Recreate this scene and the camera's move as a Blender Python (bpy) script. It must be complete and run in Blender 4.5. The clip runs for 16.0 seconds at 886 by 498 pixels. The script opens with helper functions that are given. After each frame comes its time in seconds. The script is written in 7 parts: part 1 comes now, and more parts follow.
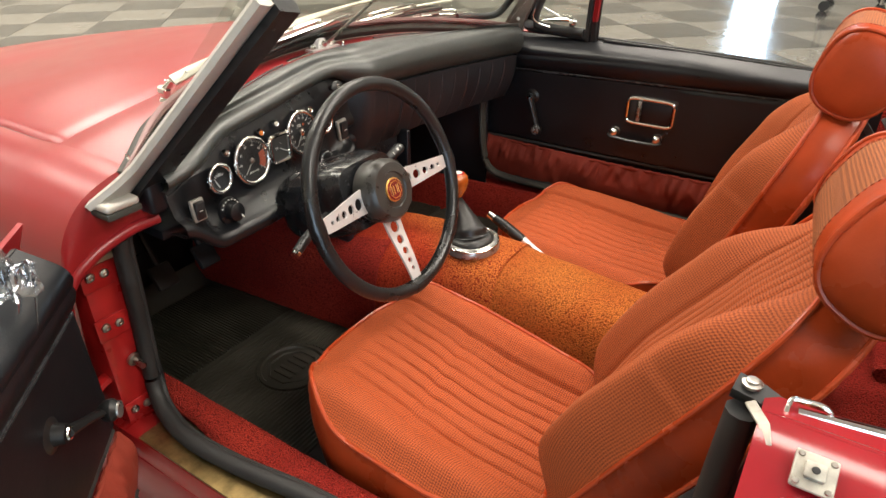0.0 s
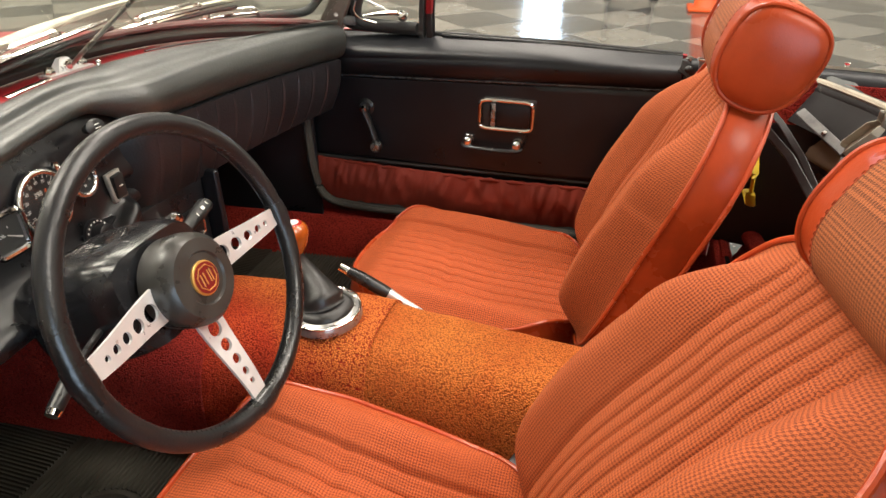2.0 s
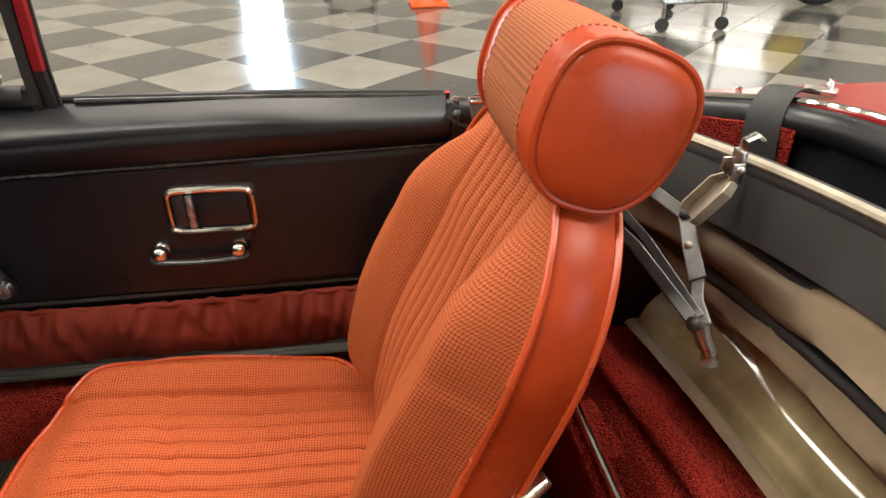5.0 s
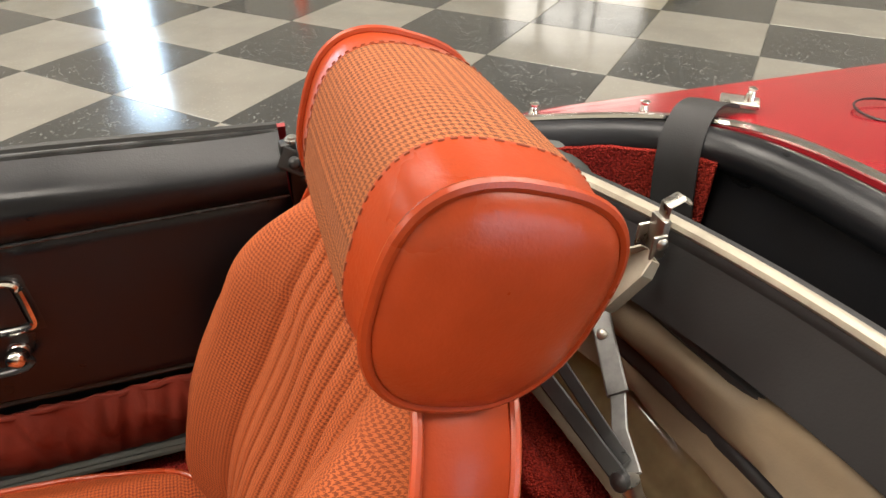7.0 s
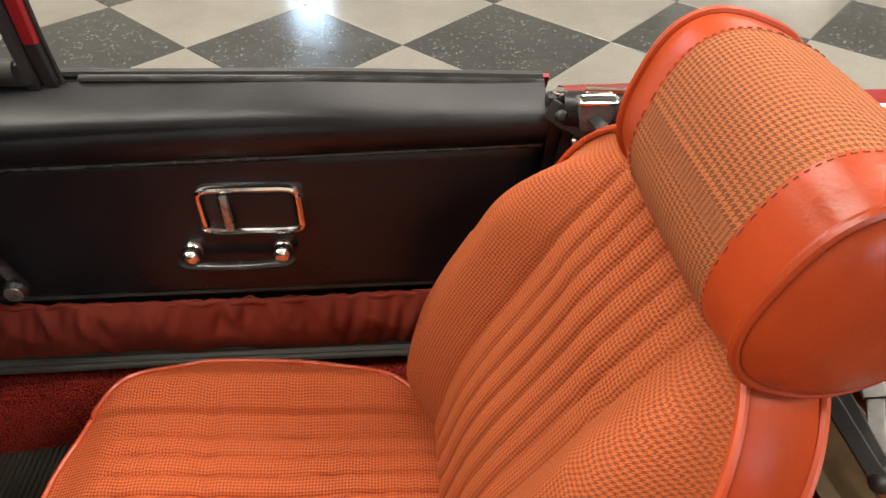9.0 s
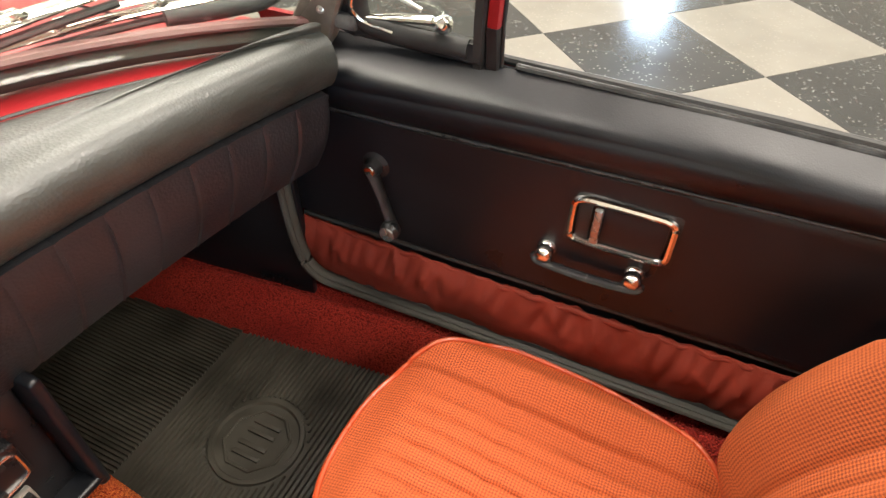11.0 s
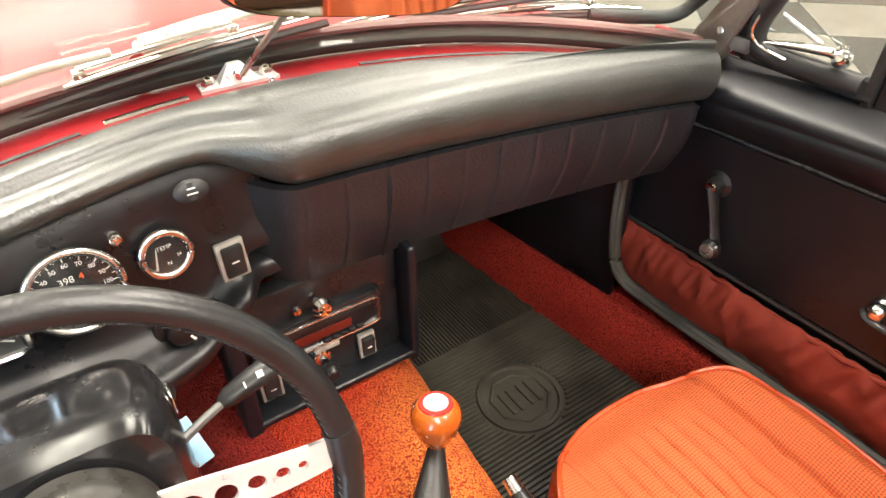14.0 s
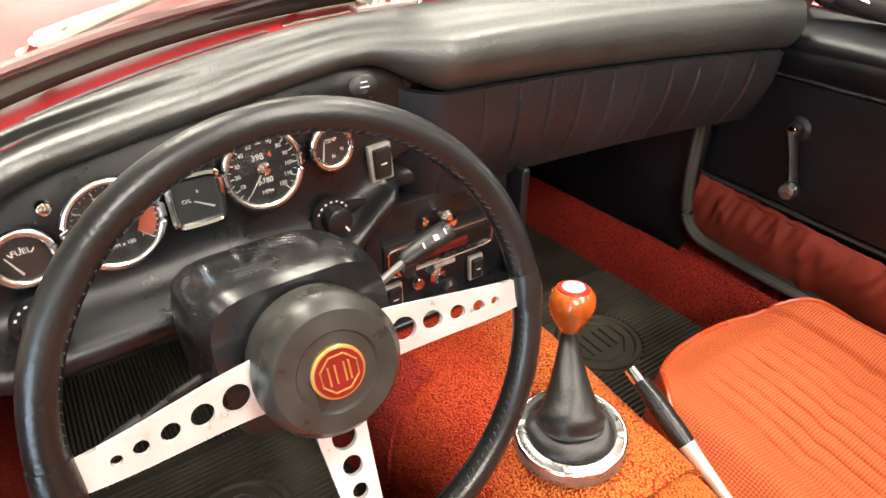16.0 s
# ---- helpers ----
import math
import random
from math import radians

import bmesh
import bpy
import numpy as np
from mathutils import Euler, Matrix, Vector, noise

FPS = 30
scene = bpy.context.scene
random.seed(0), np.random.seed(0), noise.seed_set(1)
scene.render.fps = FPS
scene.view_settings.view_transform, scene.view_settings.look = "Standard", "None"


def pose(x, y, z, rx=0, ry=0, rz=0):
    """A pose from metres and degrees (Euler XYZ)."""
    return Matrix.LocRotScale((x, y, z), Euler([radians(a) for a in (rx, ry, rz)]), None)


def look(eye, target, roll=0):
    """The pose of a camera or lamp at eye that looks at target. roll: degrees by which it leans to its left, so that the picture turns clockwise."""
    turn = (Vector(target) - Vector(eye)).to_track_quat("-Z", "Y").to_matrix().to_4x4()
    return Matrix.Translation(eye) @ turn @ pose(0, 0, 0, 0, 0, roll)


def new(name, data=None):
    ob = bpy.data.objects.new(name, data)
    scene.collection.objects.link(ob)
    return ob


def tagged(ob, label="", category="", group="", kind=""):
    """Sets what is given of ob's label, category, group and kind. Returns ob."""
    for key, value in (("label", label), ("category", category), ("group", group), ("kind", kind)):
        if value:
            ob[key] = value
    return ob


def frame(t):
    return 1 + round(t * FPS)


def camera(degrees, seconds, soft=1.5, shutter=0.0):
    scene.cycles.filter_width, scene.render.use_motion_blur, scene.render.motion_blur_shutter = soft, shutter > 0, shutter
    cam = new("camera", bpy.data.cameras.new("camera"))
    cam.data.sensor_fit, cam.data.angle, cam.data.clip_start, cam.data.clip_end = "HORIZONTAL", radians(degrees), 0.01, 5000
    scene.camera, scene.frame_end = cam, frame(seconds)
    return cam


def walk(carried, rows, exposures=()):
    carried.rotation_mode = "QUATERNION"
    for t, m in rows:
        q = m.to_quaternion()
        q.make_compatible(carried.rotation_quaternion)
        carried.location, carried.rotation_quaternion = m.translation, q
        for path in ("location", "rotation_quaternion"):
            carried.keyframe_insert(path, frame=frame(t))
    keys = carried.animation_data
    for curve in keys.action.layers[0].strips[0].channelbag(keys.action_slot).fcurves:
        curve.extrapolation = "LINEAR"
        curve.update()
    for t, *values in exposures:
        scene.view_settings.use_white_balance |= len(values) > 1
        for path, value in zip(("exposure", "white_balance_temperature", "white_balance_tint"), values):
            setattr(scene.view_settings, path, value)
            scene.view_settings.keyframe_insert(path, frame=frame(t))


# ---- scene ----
cam = camera(70.4, 16.0)
PATH = [
    (0, (-1.108, -0.114, 1.184), (0.344, 0.832, 0.186), 0.0),
    (0.5, (-1.027, -0.055, 1.171), (0.478, 0.81, 0.178), -0.1),
    (1, (-0.97, -0.007, 1.155), (0.59, 0.752, 0.159), -0.1),
    (1.5, (-0.902, 0.049, 1.146), (0.711, 0.679, 0.146), 0.1),
    (2, (-0.82, 0.078, 1.123), (0.843, 0.548, 0.116), 0.1),
    (2.5, (-0.736, 0.12, 1.106), (0.965, 0.41, 0.095), -0.2),
    (3, (-0.661, 0.159, 1.086), (1.054, 0.301, 0.067), -0.2),
    (3.5, (-0.573, 0.172, 1.071), (1.158, 0.196, 0.07), -0.1),
    (4, (-0.457, 0.145, 1.074), (1.27, 0.09, 0.067), -0.3),
    (4.5, (-0.374, 0.139, 1.085), (1.341, -0.02, 0.069), -0.2),
    (5, (-0.301, 0.087, 1.087), (1.411, -0.141, 0.077), -0.2),
    (5.2, (-0.27, 0.062, 1.091), (1.442, -0.191, 0.09), -0.3),
    (7.5, (-0.019, -0.022, 1.128), (1.442, -0.533, -0.082), 0.8),
    (8, (-0.014, 0.029, 1.134), (1.441, -0.424, -0.146), 1.8),
    (8.5, (-0.024, 0.085, 1.147), (1.442, -0.220, -0.174), 1.8),
    (9, (-0.034, 0.133, 1.16), (1.444, 0.008, -0.182), 1.3),
    (9.5, (-0.033, 0.192, 1.166), (1.445, 0.231, -0.182), 0.9),
    (10, (-0.03, 0.236, 1.169), (1.433, 0.438, -0.179), 0.6),
    (10.2, (-0.033, 0.251, 1.17), (1.422, 0.523, -0.176), 0.5),
    (12.3, (0.014, 0.288, 1.17), (0.998, 1.411, -0.16), -0.8),
    (12.5, (-0.007, 0.282, 1.168), (0.953, 1.458, -0.134), -0.9),
    (13, (-0.063, 0.269, 1.163), (0.838, 1.534, -0.097), -1.2),
    (13.5, (-0.127, 0.247, 1.151), (0.748, 1.559, -0.079), -1.0),
    (14, (-0.191, 0.231, 1.136), (0.695, 1.566, -0.061), -0.6),
    (14.5, (-0.246, 0.209, 1.118), (0.642, 1.563, -0.056), -0.5),
    (15, (-0.294, 0.197, 1.098), (0.6, 1.564, -0.056), -0.4),
    (15.5, (-0.349, 0.207, 1.076), (0.553, 1.579, -0.065), -0.1),
    (16, (-0.4, 0.204, 1.053), (0.512, 1.581, -0.075), 0.2),
]
walk(cam, [(t, look(eye, target, roll)) for t, eye, target, roll in PATH], ((0.0, 0.0), (1.0, 0.08), (3.0, 0.16), (5.0, 0.16), (7.5, 0.0), (8.5, 0.0), (10.0, 0.2), (12.5, 1.0), (14.0, 0.95), (16.0, 0.78)))

# ---- light ----
world = bpy.data.worlds.new("world")
scene.world = world
world.use_nodes = True
world.node_tree.nodes["Background"].inputs[0].default_value = (0.75, 0.85, 1.0, 1)
world.node_tree.nodes["Background"].inputs[1].default_value = 0.3

FLOOR_Z = 0.06
CEIL_Z = 4.3
# The first lamp is an added fill for the dark space behind the seats.
LAMP_ROWS = [(0.9, -1.0, 110), (-0.6, 2.5, 190), (2.3, 1.4, 165), (-1.7, -3.4, 200), (1.7, -3.4, 200), (6.6, 2.4, 60), (6.6, -3.2, 60)]
LAMP_ROWS += [(-3.4, 6.0, 40), (-0.9, 6.0, 95), (1.6, 6.0, 140), (4.1, 6.0, 120), (6.6, 6.6, 90)]
for lx, ly, watts in LAMP_ROWS:
    lamp = bpy.data.lights.new("strip_light", "AREA")
    lamp.shape, lamp.size, lamp.size_y = "RECTANGLE", 0.9, 2.6
    lamp.energy, lamp.color = watts, (1.0, 0.91, 0.80)
    lamp_ob = new("strip_light", lamp)
    lamp_ob.matrix_world = pose(lx, ly, CEIL_Z - 0.14)

# ---- materials ----


def nodes_of(name):
    m = bpy.data.materials.new(name)
    m.use_nodes = True
    t = m.node_tree
    b = t.nodes["Principled BSDF"]
    return m, t, b


def link(t, a, ao, b, bi):
    t.links.new(a.outputs[ao], b.inputs[bi])


def coords(t, kind, scale=(1, 1, 1), turn=0.0):
    c = t.nodes.new("ShaderNodeTexCoord")
    mp = t.nodes.new("ShaderNodeMapping")
    mp.inputs["Scale"].default_value = scale
    mp.inputs["Rotation"].default_value = (0, 0, turn)
    link(t, c, kind, mp, "Vector")
    return mp


def noise_node(t, vec, scale, detail=4.0, rough=0.6):
    n = t.nodes.new("ShaderNodeTexNoise")
    n.inputs["Scale"].default_value = scale
    n.inputs["Detail"].default_value = detail
    n.inputs["Roughness"].default_value = rough
    link(t, vec, 0, n, "Vector")
    return n


def mixer(t, fac, fo, a, b):
    m = t.nodes.new("ShaderNodeMix")
    m.data_type = "RGBA"
    if fac is not None:
        t.links.new(fac.outputs[fo], m.inputs[0])
    for k, v in ((6, a), (7, b)):
        if isinstance(v, tuple):
            m.inputs[k].default_value = (*v[:3], 1)
        else:
            t.links.new(v, m.inputs[k])
    return m


def ramp(t, src, so, lo, hi, a=0.0, b=1.0):
    r = t.nodes.new("ShaderNodeMapRange")
    r.inputs["From Min"].default_value, r.inputs["From Max"].default_value = lo, hi
    r.inputs["To Min"].default_value, r.inputs["To Max"].default_value = a, b
    t.links.new(src.outputs[so], r.inputs["Value"])
    return r


def bump_of(t, b, src, so, strength, distance, before=None):
    n = t.nodes.new("ShaderNodeBump")
    n.inputs["Strength"].default_value = strength
    n.inputs["Distance"].default_value = distance
    t.links.new(src.outputs[so], n.inputs["Height"])
    if before:
        t.links.new(before.outputs[0], n.inputs["Normal"])
    t.links.new(n.outputs[0], b.inputs["Normal"])
    return n


def dim(c, k):
    return tuple(min(1.0, v * k) for v in c)


def plain(name, col, rough=0.5, metal=0.0, var=0.25, vs=9.0, grain=220.0, bump=0.15, depth=0.0006, coat=0.0, rvar=0.12, kind="Object"):
    """A surface with stains at one scale, grain at another and uneven gloss."""
    m, t, b = nodes_of(name)
    v = coords(t, kind)
    big = noise_node(t, v, vs)
    fine = noise_node(t, v, grain, 3.0)
    f = ramp(t, big, 0, 0.3, 0.7)
    mx = mixer(t, f, 0, dim(col, 1 - var), dim(col, 1 + var * 0.6))
    link(t, mx, 2, b, "Base Color")
    r = ramp(t, big, 0, 0.3, 0.7, max(0.02, rough - rvar), min(1, rough + rvar))
    link(t, r, 0, b, "Roughness")
    b.inputs["Metallic"].default_value = metal
    b.inputs["Coat Weight"].default_value = coat
    b.inputs["Coat Roughness"].default_value = 0.14
    if bump:
        bump_of(t, b, fine, 0, bump, depth)
    return m


def leathercloth(name, col, rough, var=0.2, cell=420.0, bump=0.25, crease=0.25, coat=0.0, spec=0.5, speck=0.0):
    """Vinyl: tiny pebbled cells, faint creases, patchy gloss."""
    m, t, b = nodes_of(name)
    v = coords(t, "Object")
    big = noise_node(t, v, 7.0, 5.0)
    f = ramp(t, big, 0, 0.3, 0.7)
    mx = mixer(t, f, 0, dim(col, 1 - var), dim(col, 1 + var * 0.5))
    link(t, mx, 2, b, "Base Color")
    r = ramp(t, big, 0, 0.3, 0.7, rough - 0.07, rough + 0.1)
    if speck:
        dots = ramp(t, noise_node(t, v, 240.0, 3.0), 0, 0.35, 0.65, -speck, speck)
        both = t.nodes.new("ShaderNodeMath")
        both.use_clamp = True
        link(t, r, 0, both, 0)
        link(t, dots, 0, both, 1)
        r = both
    link(t, r, 0, b, "Roughness")
    b.inputs["Coat Weight"].default_value = coat
    b.inputs["Coat Roughness"].default_value = 0.3
    b.inputs["Specular IOR Level"].default_value = spec
    vo = t.nodes.new("ShaderNodeTexVoronoi")
    vo.inputs["Scale"].default_value = cell
    link(t, v, 0, vo, "Vector")
    first = bump_of(t, b, vo, 0, bump, 0.0006)
    cr = noise_node(t, v, 26.0, 6.0, 0.7)
    bump_of(t, b, cr, 0, crease, 0.003, first)
    return m


def terry(name, light, dark, pitch=300.0, faded=None):
    """Looped pile: many small rounded loops, patchy in colour, faded to another colour round its rear and passenger edges."""
    m, t, b = nodes_of(name)
    v = coords(t, "Object")
    warp = noise_node(t, v, 55.0, 2.0)
    add = t.nodes.new("ShaderNodeVectorMath")
    add.operation = "MULTIPLY_ADD"
    link(t, warp, 1, add, 0)
    add.inputs[1].default_value = (0.003, 0.003, 0.003)
    link(t, v, 0, add, 2)
    vo = t.nodes.new("ShaderNodeTexVoronoi")
    vo.inputs["Scale"].default_value = pitch
    link(t, add, 0, vo, "Vector")
    big = noise_node(t, v, 6.0, 4.0)
    f = ramp(t, big, 0, 0.35, 0.65)
    mx = mixer(t, f, 0, dark, light)
    if faded:
        across = t.nodes.new("ShaderNodeVectorMath")
        across.operation = "DOT_PRODUCT"
        link(t, v, 0, across, 0)
        across.inputs[1].default_value = (1.0, -0.7, 0.0)
        edge = t.nodes.new("ShaderNodeMath")
        edge.operation = "MULTIPLY_ADD"
        link(t, big, 0, edge, 0)
        edge.inputs[1].default_value = 0.09
        link(t, across, 1, edge, 2)
        worn = mixer(t, ramp(t, edge, 0, -0.46, -0.36), 0, dark, faded)
        link(t, mx, 2, worn, 6)
        mx = worn
    # Shade between the loops is put into the colour: hollows mix to dark.
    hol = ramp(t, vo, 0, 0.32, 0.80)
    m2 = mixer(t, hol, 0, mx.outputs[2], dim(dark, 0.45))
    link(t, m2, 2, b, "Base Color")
    b.inputs["Roughness"].default_value = 0.95
    b.inputs["Specular IOR Level"].default_value = 0.15
    b.inputs["Sheen Weight"].default_value = 0.25
    b.inputs["Sheen Tint"].default_value = (*light, 1)
    inv = ramp(t, vo, 0, 0.0, 0.8, 1.0, 0.0)
    one = bump_of(t, b, inv, 0, 1.0, 0.0065)
    bump_of(t, b, noise_node(t, v, 70.0, 2.0), 0, 0.35, 0.005, one)
    return m


def weave(name, light, dark, size=1.0):
    """Upholstery cloth: a small broken check of a lighter and a darker yarn, along the cloth's own run."""
    m, t, b = nodes_of(name)
    cell = 0.0075 * size
    v = coords(t, "UV", (1 / cell, 1 / cell, 1), 0.0)
    jog = noise_node(t, v, 1.3, 2.0)
    add = t.nodes.new("ShaderNodeVectorMath")
    add.operation = "MULTIPLY_ADD"
    link(t, jog, 1, add, 0)
    add.inputs[1].default_value = (0.16, 0.16, 0.0)
    link(t, v, 0, add, 2)
    sep = t.nodes.new("ShaderNodeSeparateXYZ")
    link(t, add, 0, sep, 0)

    def calc(op, a, ao, second, so=0):
        n = t.nodes.new("ShaderNodeMath")
        n.operation = op
        link(t, a, ao, n, 0)
        if second is None:
            return n
        if isinstance(second, float):
            n.inputs[1].default_value = second
        else:
            link(t, second, so, n, 1)
        return n
    warp = calc("LESS_THAN", calc("FRACT", sep, 0, None), 0, 0.5)
    weft = calc("LESS_THAN", calc("FRACT", sep, 1, None), 0, 0.5)
    twill = calc("FRACT", calc("MULTIPLY", calc("ADD", sep, 0, sep, 1), 0, 2.0), 0, None)
    over = calc("LESS_THAN", twill, 0, 0.5)
    up = calc("MULTIPLY", warp, 0, over)
    under = calc("MULTIPLY", weft, 0, calc("SUBTRACT", over, 0, 1.0), 0)
    f = calc("SUBTRACT", up, 0, under, 0)
    worn = noise_node(t, coords(t, "Object"), 9.0, 4.0)
    amount = ramp(t, worn, 0, 0.3, 0.7, 0.7, 1.0)
    f2 = calc("MULTIPLY", f, 0, amount, 0)
    tone = ramp(t, worn, 0, 0.25, 0.8)
    mx0 = mixer(t, tone, 0, dim(light, 0.84), dim(light, 1.12))
    mx = mixer(t, f2, 0, mx0.outputs[2], dark)
    link(t, mx, 2, b, "Base Color")
    b.inputs["Roughness"].default_value = 0.78
    b.inputs["Specular IOR Level"].default_value = 0.25
    b.inputs["Sheen Weight"].default_value = 0.15
    b.inputs["Sheen Tint"].default_value = (*light, 1)
    first = bump_of(t, b, twill, 0, 0.35, 0.0006)
    bump_of(t, b, noise_node(t, v, 5.0, 2.0), 0, 0.5, 0.0008, first)
    return m


def glowing(name, col, power):
    m, t, b = nodes_of(name)
    b.inputs["Base Color"].default_value = (*col, 1)
    b.inputs["Emission Color"].default_value = (*col, 1)
    b.inputs["Emission Strength"].default_value = power
    return m


def terrazzo(name, col, chip, amount):
    m, t, b = nodes_of(name)
    v = coords(t, "Object")
    info = t.nodes.new("ShaderNodeObjectInfo")
    vo = t.nodes.new("ShaderNodeTexVoronoi")
    vo.inputs["Scale"].default_value = 62.0
    shift = noise_node(t, v, 90.0, 2.0)
    add = t.nodes.new("ShaderNodeVectorMath")
    add.operation = "MULTIPLY_ADD"
    link(t, shift, 1, add, 0)
    add.inputs[1].default_value = (0.012, 0.012, 0.0)
    link(t, v, 0, add, 2)
    link(t, add, 0, vo, "Vector")
    spot = ramp(t, vo, 0, 0.30, 0.20)
    some = ramp(t, noise_node(t, v, 26.0, 2.0), 0, 0.56 - amount, 0.62 - amount)
    both = t.nodes.new("ShaderNodeMath")
    both.operation = "MULTIPLY"
    link(t, spot, 0, both, 0)
    link(t, some, 0, both, 1)
    mx = mixer(t, both, 0, col, chip)
    big = noise_node(t, v, 2.2, 3.0)
    tone = ramp(t, big, 0, 0.3, 0.7, 0.85, 1.1)
    per = ramp(t, info, "Random", 0, 1, 0.88, 1.08)
    mm = t.nodes.new("ShaderNodeMath")
    mm.operation = "MULTIPLY"
    link(t, tone, 0, mm, 0)
    link(t, per, 0, mm, 1)
    mul = t.nodes.new("ShaderNodeMix")
    mul.data_type, mul.blend_type = "RGBA", "MULTIPLY"
    mul.inputs[0].default_value = 1.0
    link(t, mx, 2, mul, 6)
    t.links.new(mm.outputs[0], mul.inputs[7])
    link(t, mul, 2, b, "Base Color")
    r = ramp(t, big, 0, 0.3, 0.7, 0.10, 0.2)
    link(t, r, 0, b, "Roughness")
    bump_of(t, b, noise_node(t, v, 7.0, 2.0), 0, 0.10, 0.003)
    return m


PAINT = plain("red_paint", (0.25, 0.012, 0.015), 0.32, 0, 0.12, 3.0, 90.0, 0.03, 0.0004, coat=0.1, rvar=0.05)
PAINT_REAR = plain("polished_red_paint", (0.24, 0.009, 0.014), 0.20, 0, 0.2, 5.0, 60.0, 0.03, 0.0004, coat=0.3, rvar=0.06)
PAINT_INNER = plain("inner_red_paint", (0.33, 0.012, 0.012), 0.35, 0, 0.3, 14.0, 160.0, 0.15, coat=0.3)
VINYL = leathercloth("orange_vinyl", (0.33, 0.043, 0.010), 0.29, 0.34, bump=0.10, crease=0.24, spec=0.26)
THREAD = plain("dull_orange_thread", (0.26, 0.060, 0.024), 0.8, 0, 0.2)
PIPING = leathercloth("orange_piping", (0.40, 0.056, 0.015), 0.27, crease=0.05)
WEAVE = weave("orange_weave", (0.51, 0.100, 0.025), (0.13, 0.025, 0.009), 0.58)
WEAVE_BOLD = weave("brown_orange_weave", (0.45, 0.106, 0.030), (0.14, 0.030, 0.011), 0.58)
WEAVE_HEAD = weave("tan_brown_weave", (0.38, 0.118, 0.040), (0.085, 0.026, 0.011), 0.64)
BLACK_VINYL = leathercloth("black_vinyl", (0.0060, 0.0066, 0.0084), 0.33, 0.3, 520.0, 0.14, 0.10, spec=0.38)
PAD = leathercloth("crash_pad_vinyl", (0.026, 0.029, 0.025), 0.42, 0.45, 300.0, 0.42, 0.03, 0.0, spec=1.0, speck=0.07)
PANEL_VINYL = leathercloth("dash_panel_vinyl", (0.013, 0.013, 0.015), 0.44, 0.35, 260.0, 0.6, 0.15, 0.1)
CRACKLE = plain("black_panel_finish", (0.007, 0.007, 0.008), 0.34, 0, 0.3, 20.0, 700.0, 0.4, 0.0005)
SEAL_RUBBER = plain("grey_green_rubber", (0.042, 0.042, 0.034), 0.68, 0, 0.35, 16.0, 300.0, 0.2)
RING_METAL = plain("scuffed_alloy_ring", (0.36, 0.355, 0.34), 0.30, 0.85, 0.25, 60.0, 300.0, 0.1)
RUBBER = plain("black_rubber", (0.018, 0.018, 0.017), 0.6, 0, 0.35, 16.0, 300.0, 0.2)
MAT = plain("ribbed_rubber", (0.037, 0.034, 0.026), 0.40, 0, 0.5, 9.0, 260.0, 0.2, rvar=0.1)
LEATHER = leathercloth("black_leather", (0.011, 0.011, 0.011), 0.29, 0.3, 300.0, 0.25, 0.05)
BOOT = leathercloth("boot_leather", (0.012, 0.011, 0.010), 0.42, 0.3, 260.0, 0.3, 0.5)
CHROME = plain("chrome", (0.78, 0.77, 0.74), 0.09, 1.0, 0.1, 30.0, 400.0, 0.03, rvar=0.05)
BEZEL = plain("satin_chrome", (0.80, 0.79, 0.76), 0.2, 1.0, 0.08, 40.0, 400.0, 0.02, rvar=0.04)
BRASS = plain("worn_brass", (0.50, 0.40, 0.22), 0.3, 1.0, 0.3, 60.0, 300.0, 0.1)
STEEL = plain("worn_steel", (0.45, 0.43, 0.39), 0.33, 1.0, 0.3, 40.0, 300.0, 0.12)
ALLOY = plain("brushed_alloy", (0.72, 0.71, 0.69), 0.36, 0.55, 0.1, 30.0, 500.0, 0.08)
PILLAR = plain("anodised_pillar", (0.52, 0.50, 0.45), 0.42, 0.3, 0.15, 18.0, 260.0, 0.08)
HANDLE_BLACK = plain("glossy_black_handle", (0.020, 0.020, 0.021), 0.16, 0, 0.3, 40.0, 300.0, 0.05)
SWITCH_FRAME = plain("worn_silver_frame", (0.36, 0.34, 0.30), 0.4, 0.4, 0.25, 60.0, 300.0, 0.06)
STRIKER = plain("worn_zinc_plate", (0.36, 0.34, 0.29), 0.45, 0.2, 0.35, 60.0, 260.0, 0.1)
DOOR_RAIL = plain("worn_black_rail", (0.05, 0.05, 0.05), 0.16, 0.5, 0.6, 30.0, 200.0, 0.15)
# Paler than the door vinyl, to paint the highlight along the roll's seam.
SEAM_GLINT = plain("pale_seam_glint", (0.030, 0.031, 0.034), 0.28, 0, 0.4, 30.0, 300.0, 0.1)
PILLAR_IN = plain("taupe_pillar_metal", (0.19, 0.17, 0.14), 0.42, 0.4, 0.3, 22.0, 260.0, 0.1)
HEADER_DARK = plain("dull_grey_steel", (0.15, 0.15, 0.145), 0.42, 0.6, 0.4, 40.0, 250.0, 0.15)
HEADER_METAL = plain("dull_header_metal", (0.33, 0.295, 0.23), 0.5, 0.4, 0.3, 25.0, 200.0, 0.1)
CREAM = plain("cream_plate", (0.62, 0.58, 0.47), 0.45, 0.2, 0.3, 40.0, 300.0, 0.1)
WHITE_MARK = plain("white_marking", (0.62, 0.62, 0.58), 0.6, 0, 0.05, bump=0)
RED_MARK = plain("orange_red_marking", (0.62, 0.10, 0.02), 0.5, 0, 0.05, bump=0)
SECTOR = plain("dull_red_sector", (0.32, 0.07, 0.035), 0.5, 0, 0.05, bump=0)
DIAL = plain("dial_black", (0.010, 0.010, 0.010), 0.5, 0, 0.2, 40.0, bump=0)
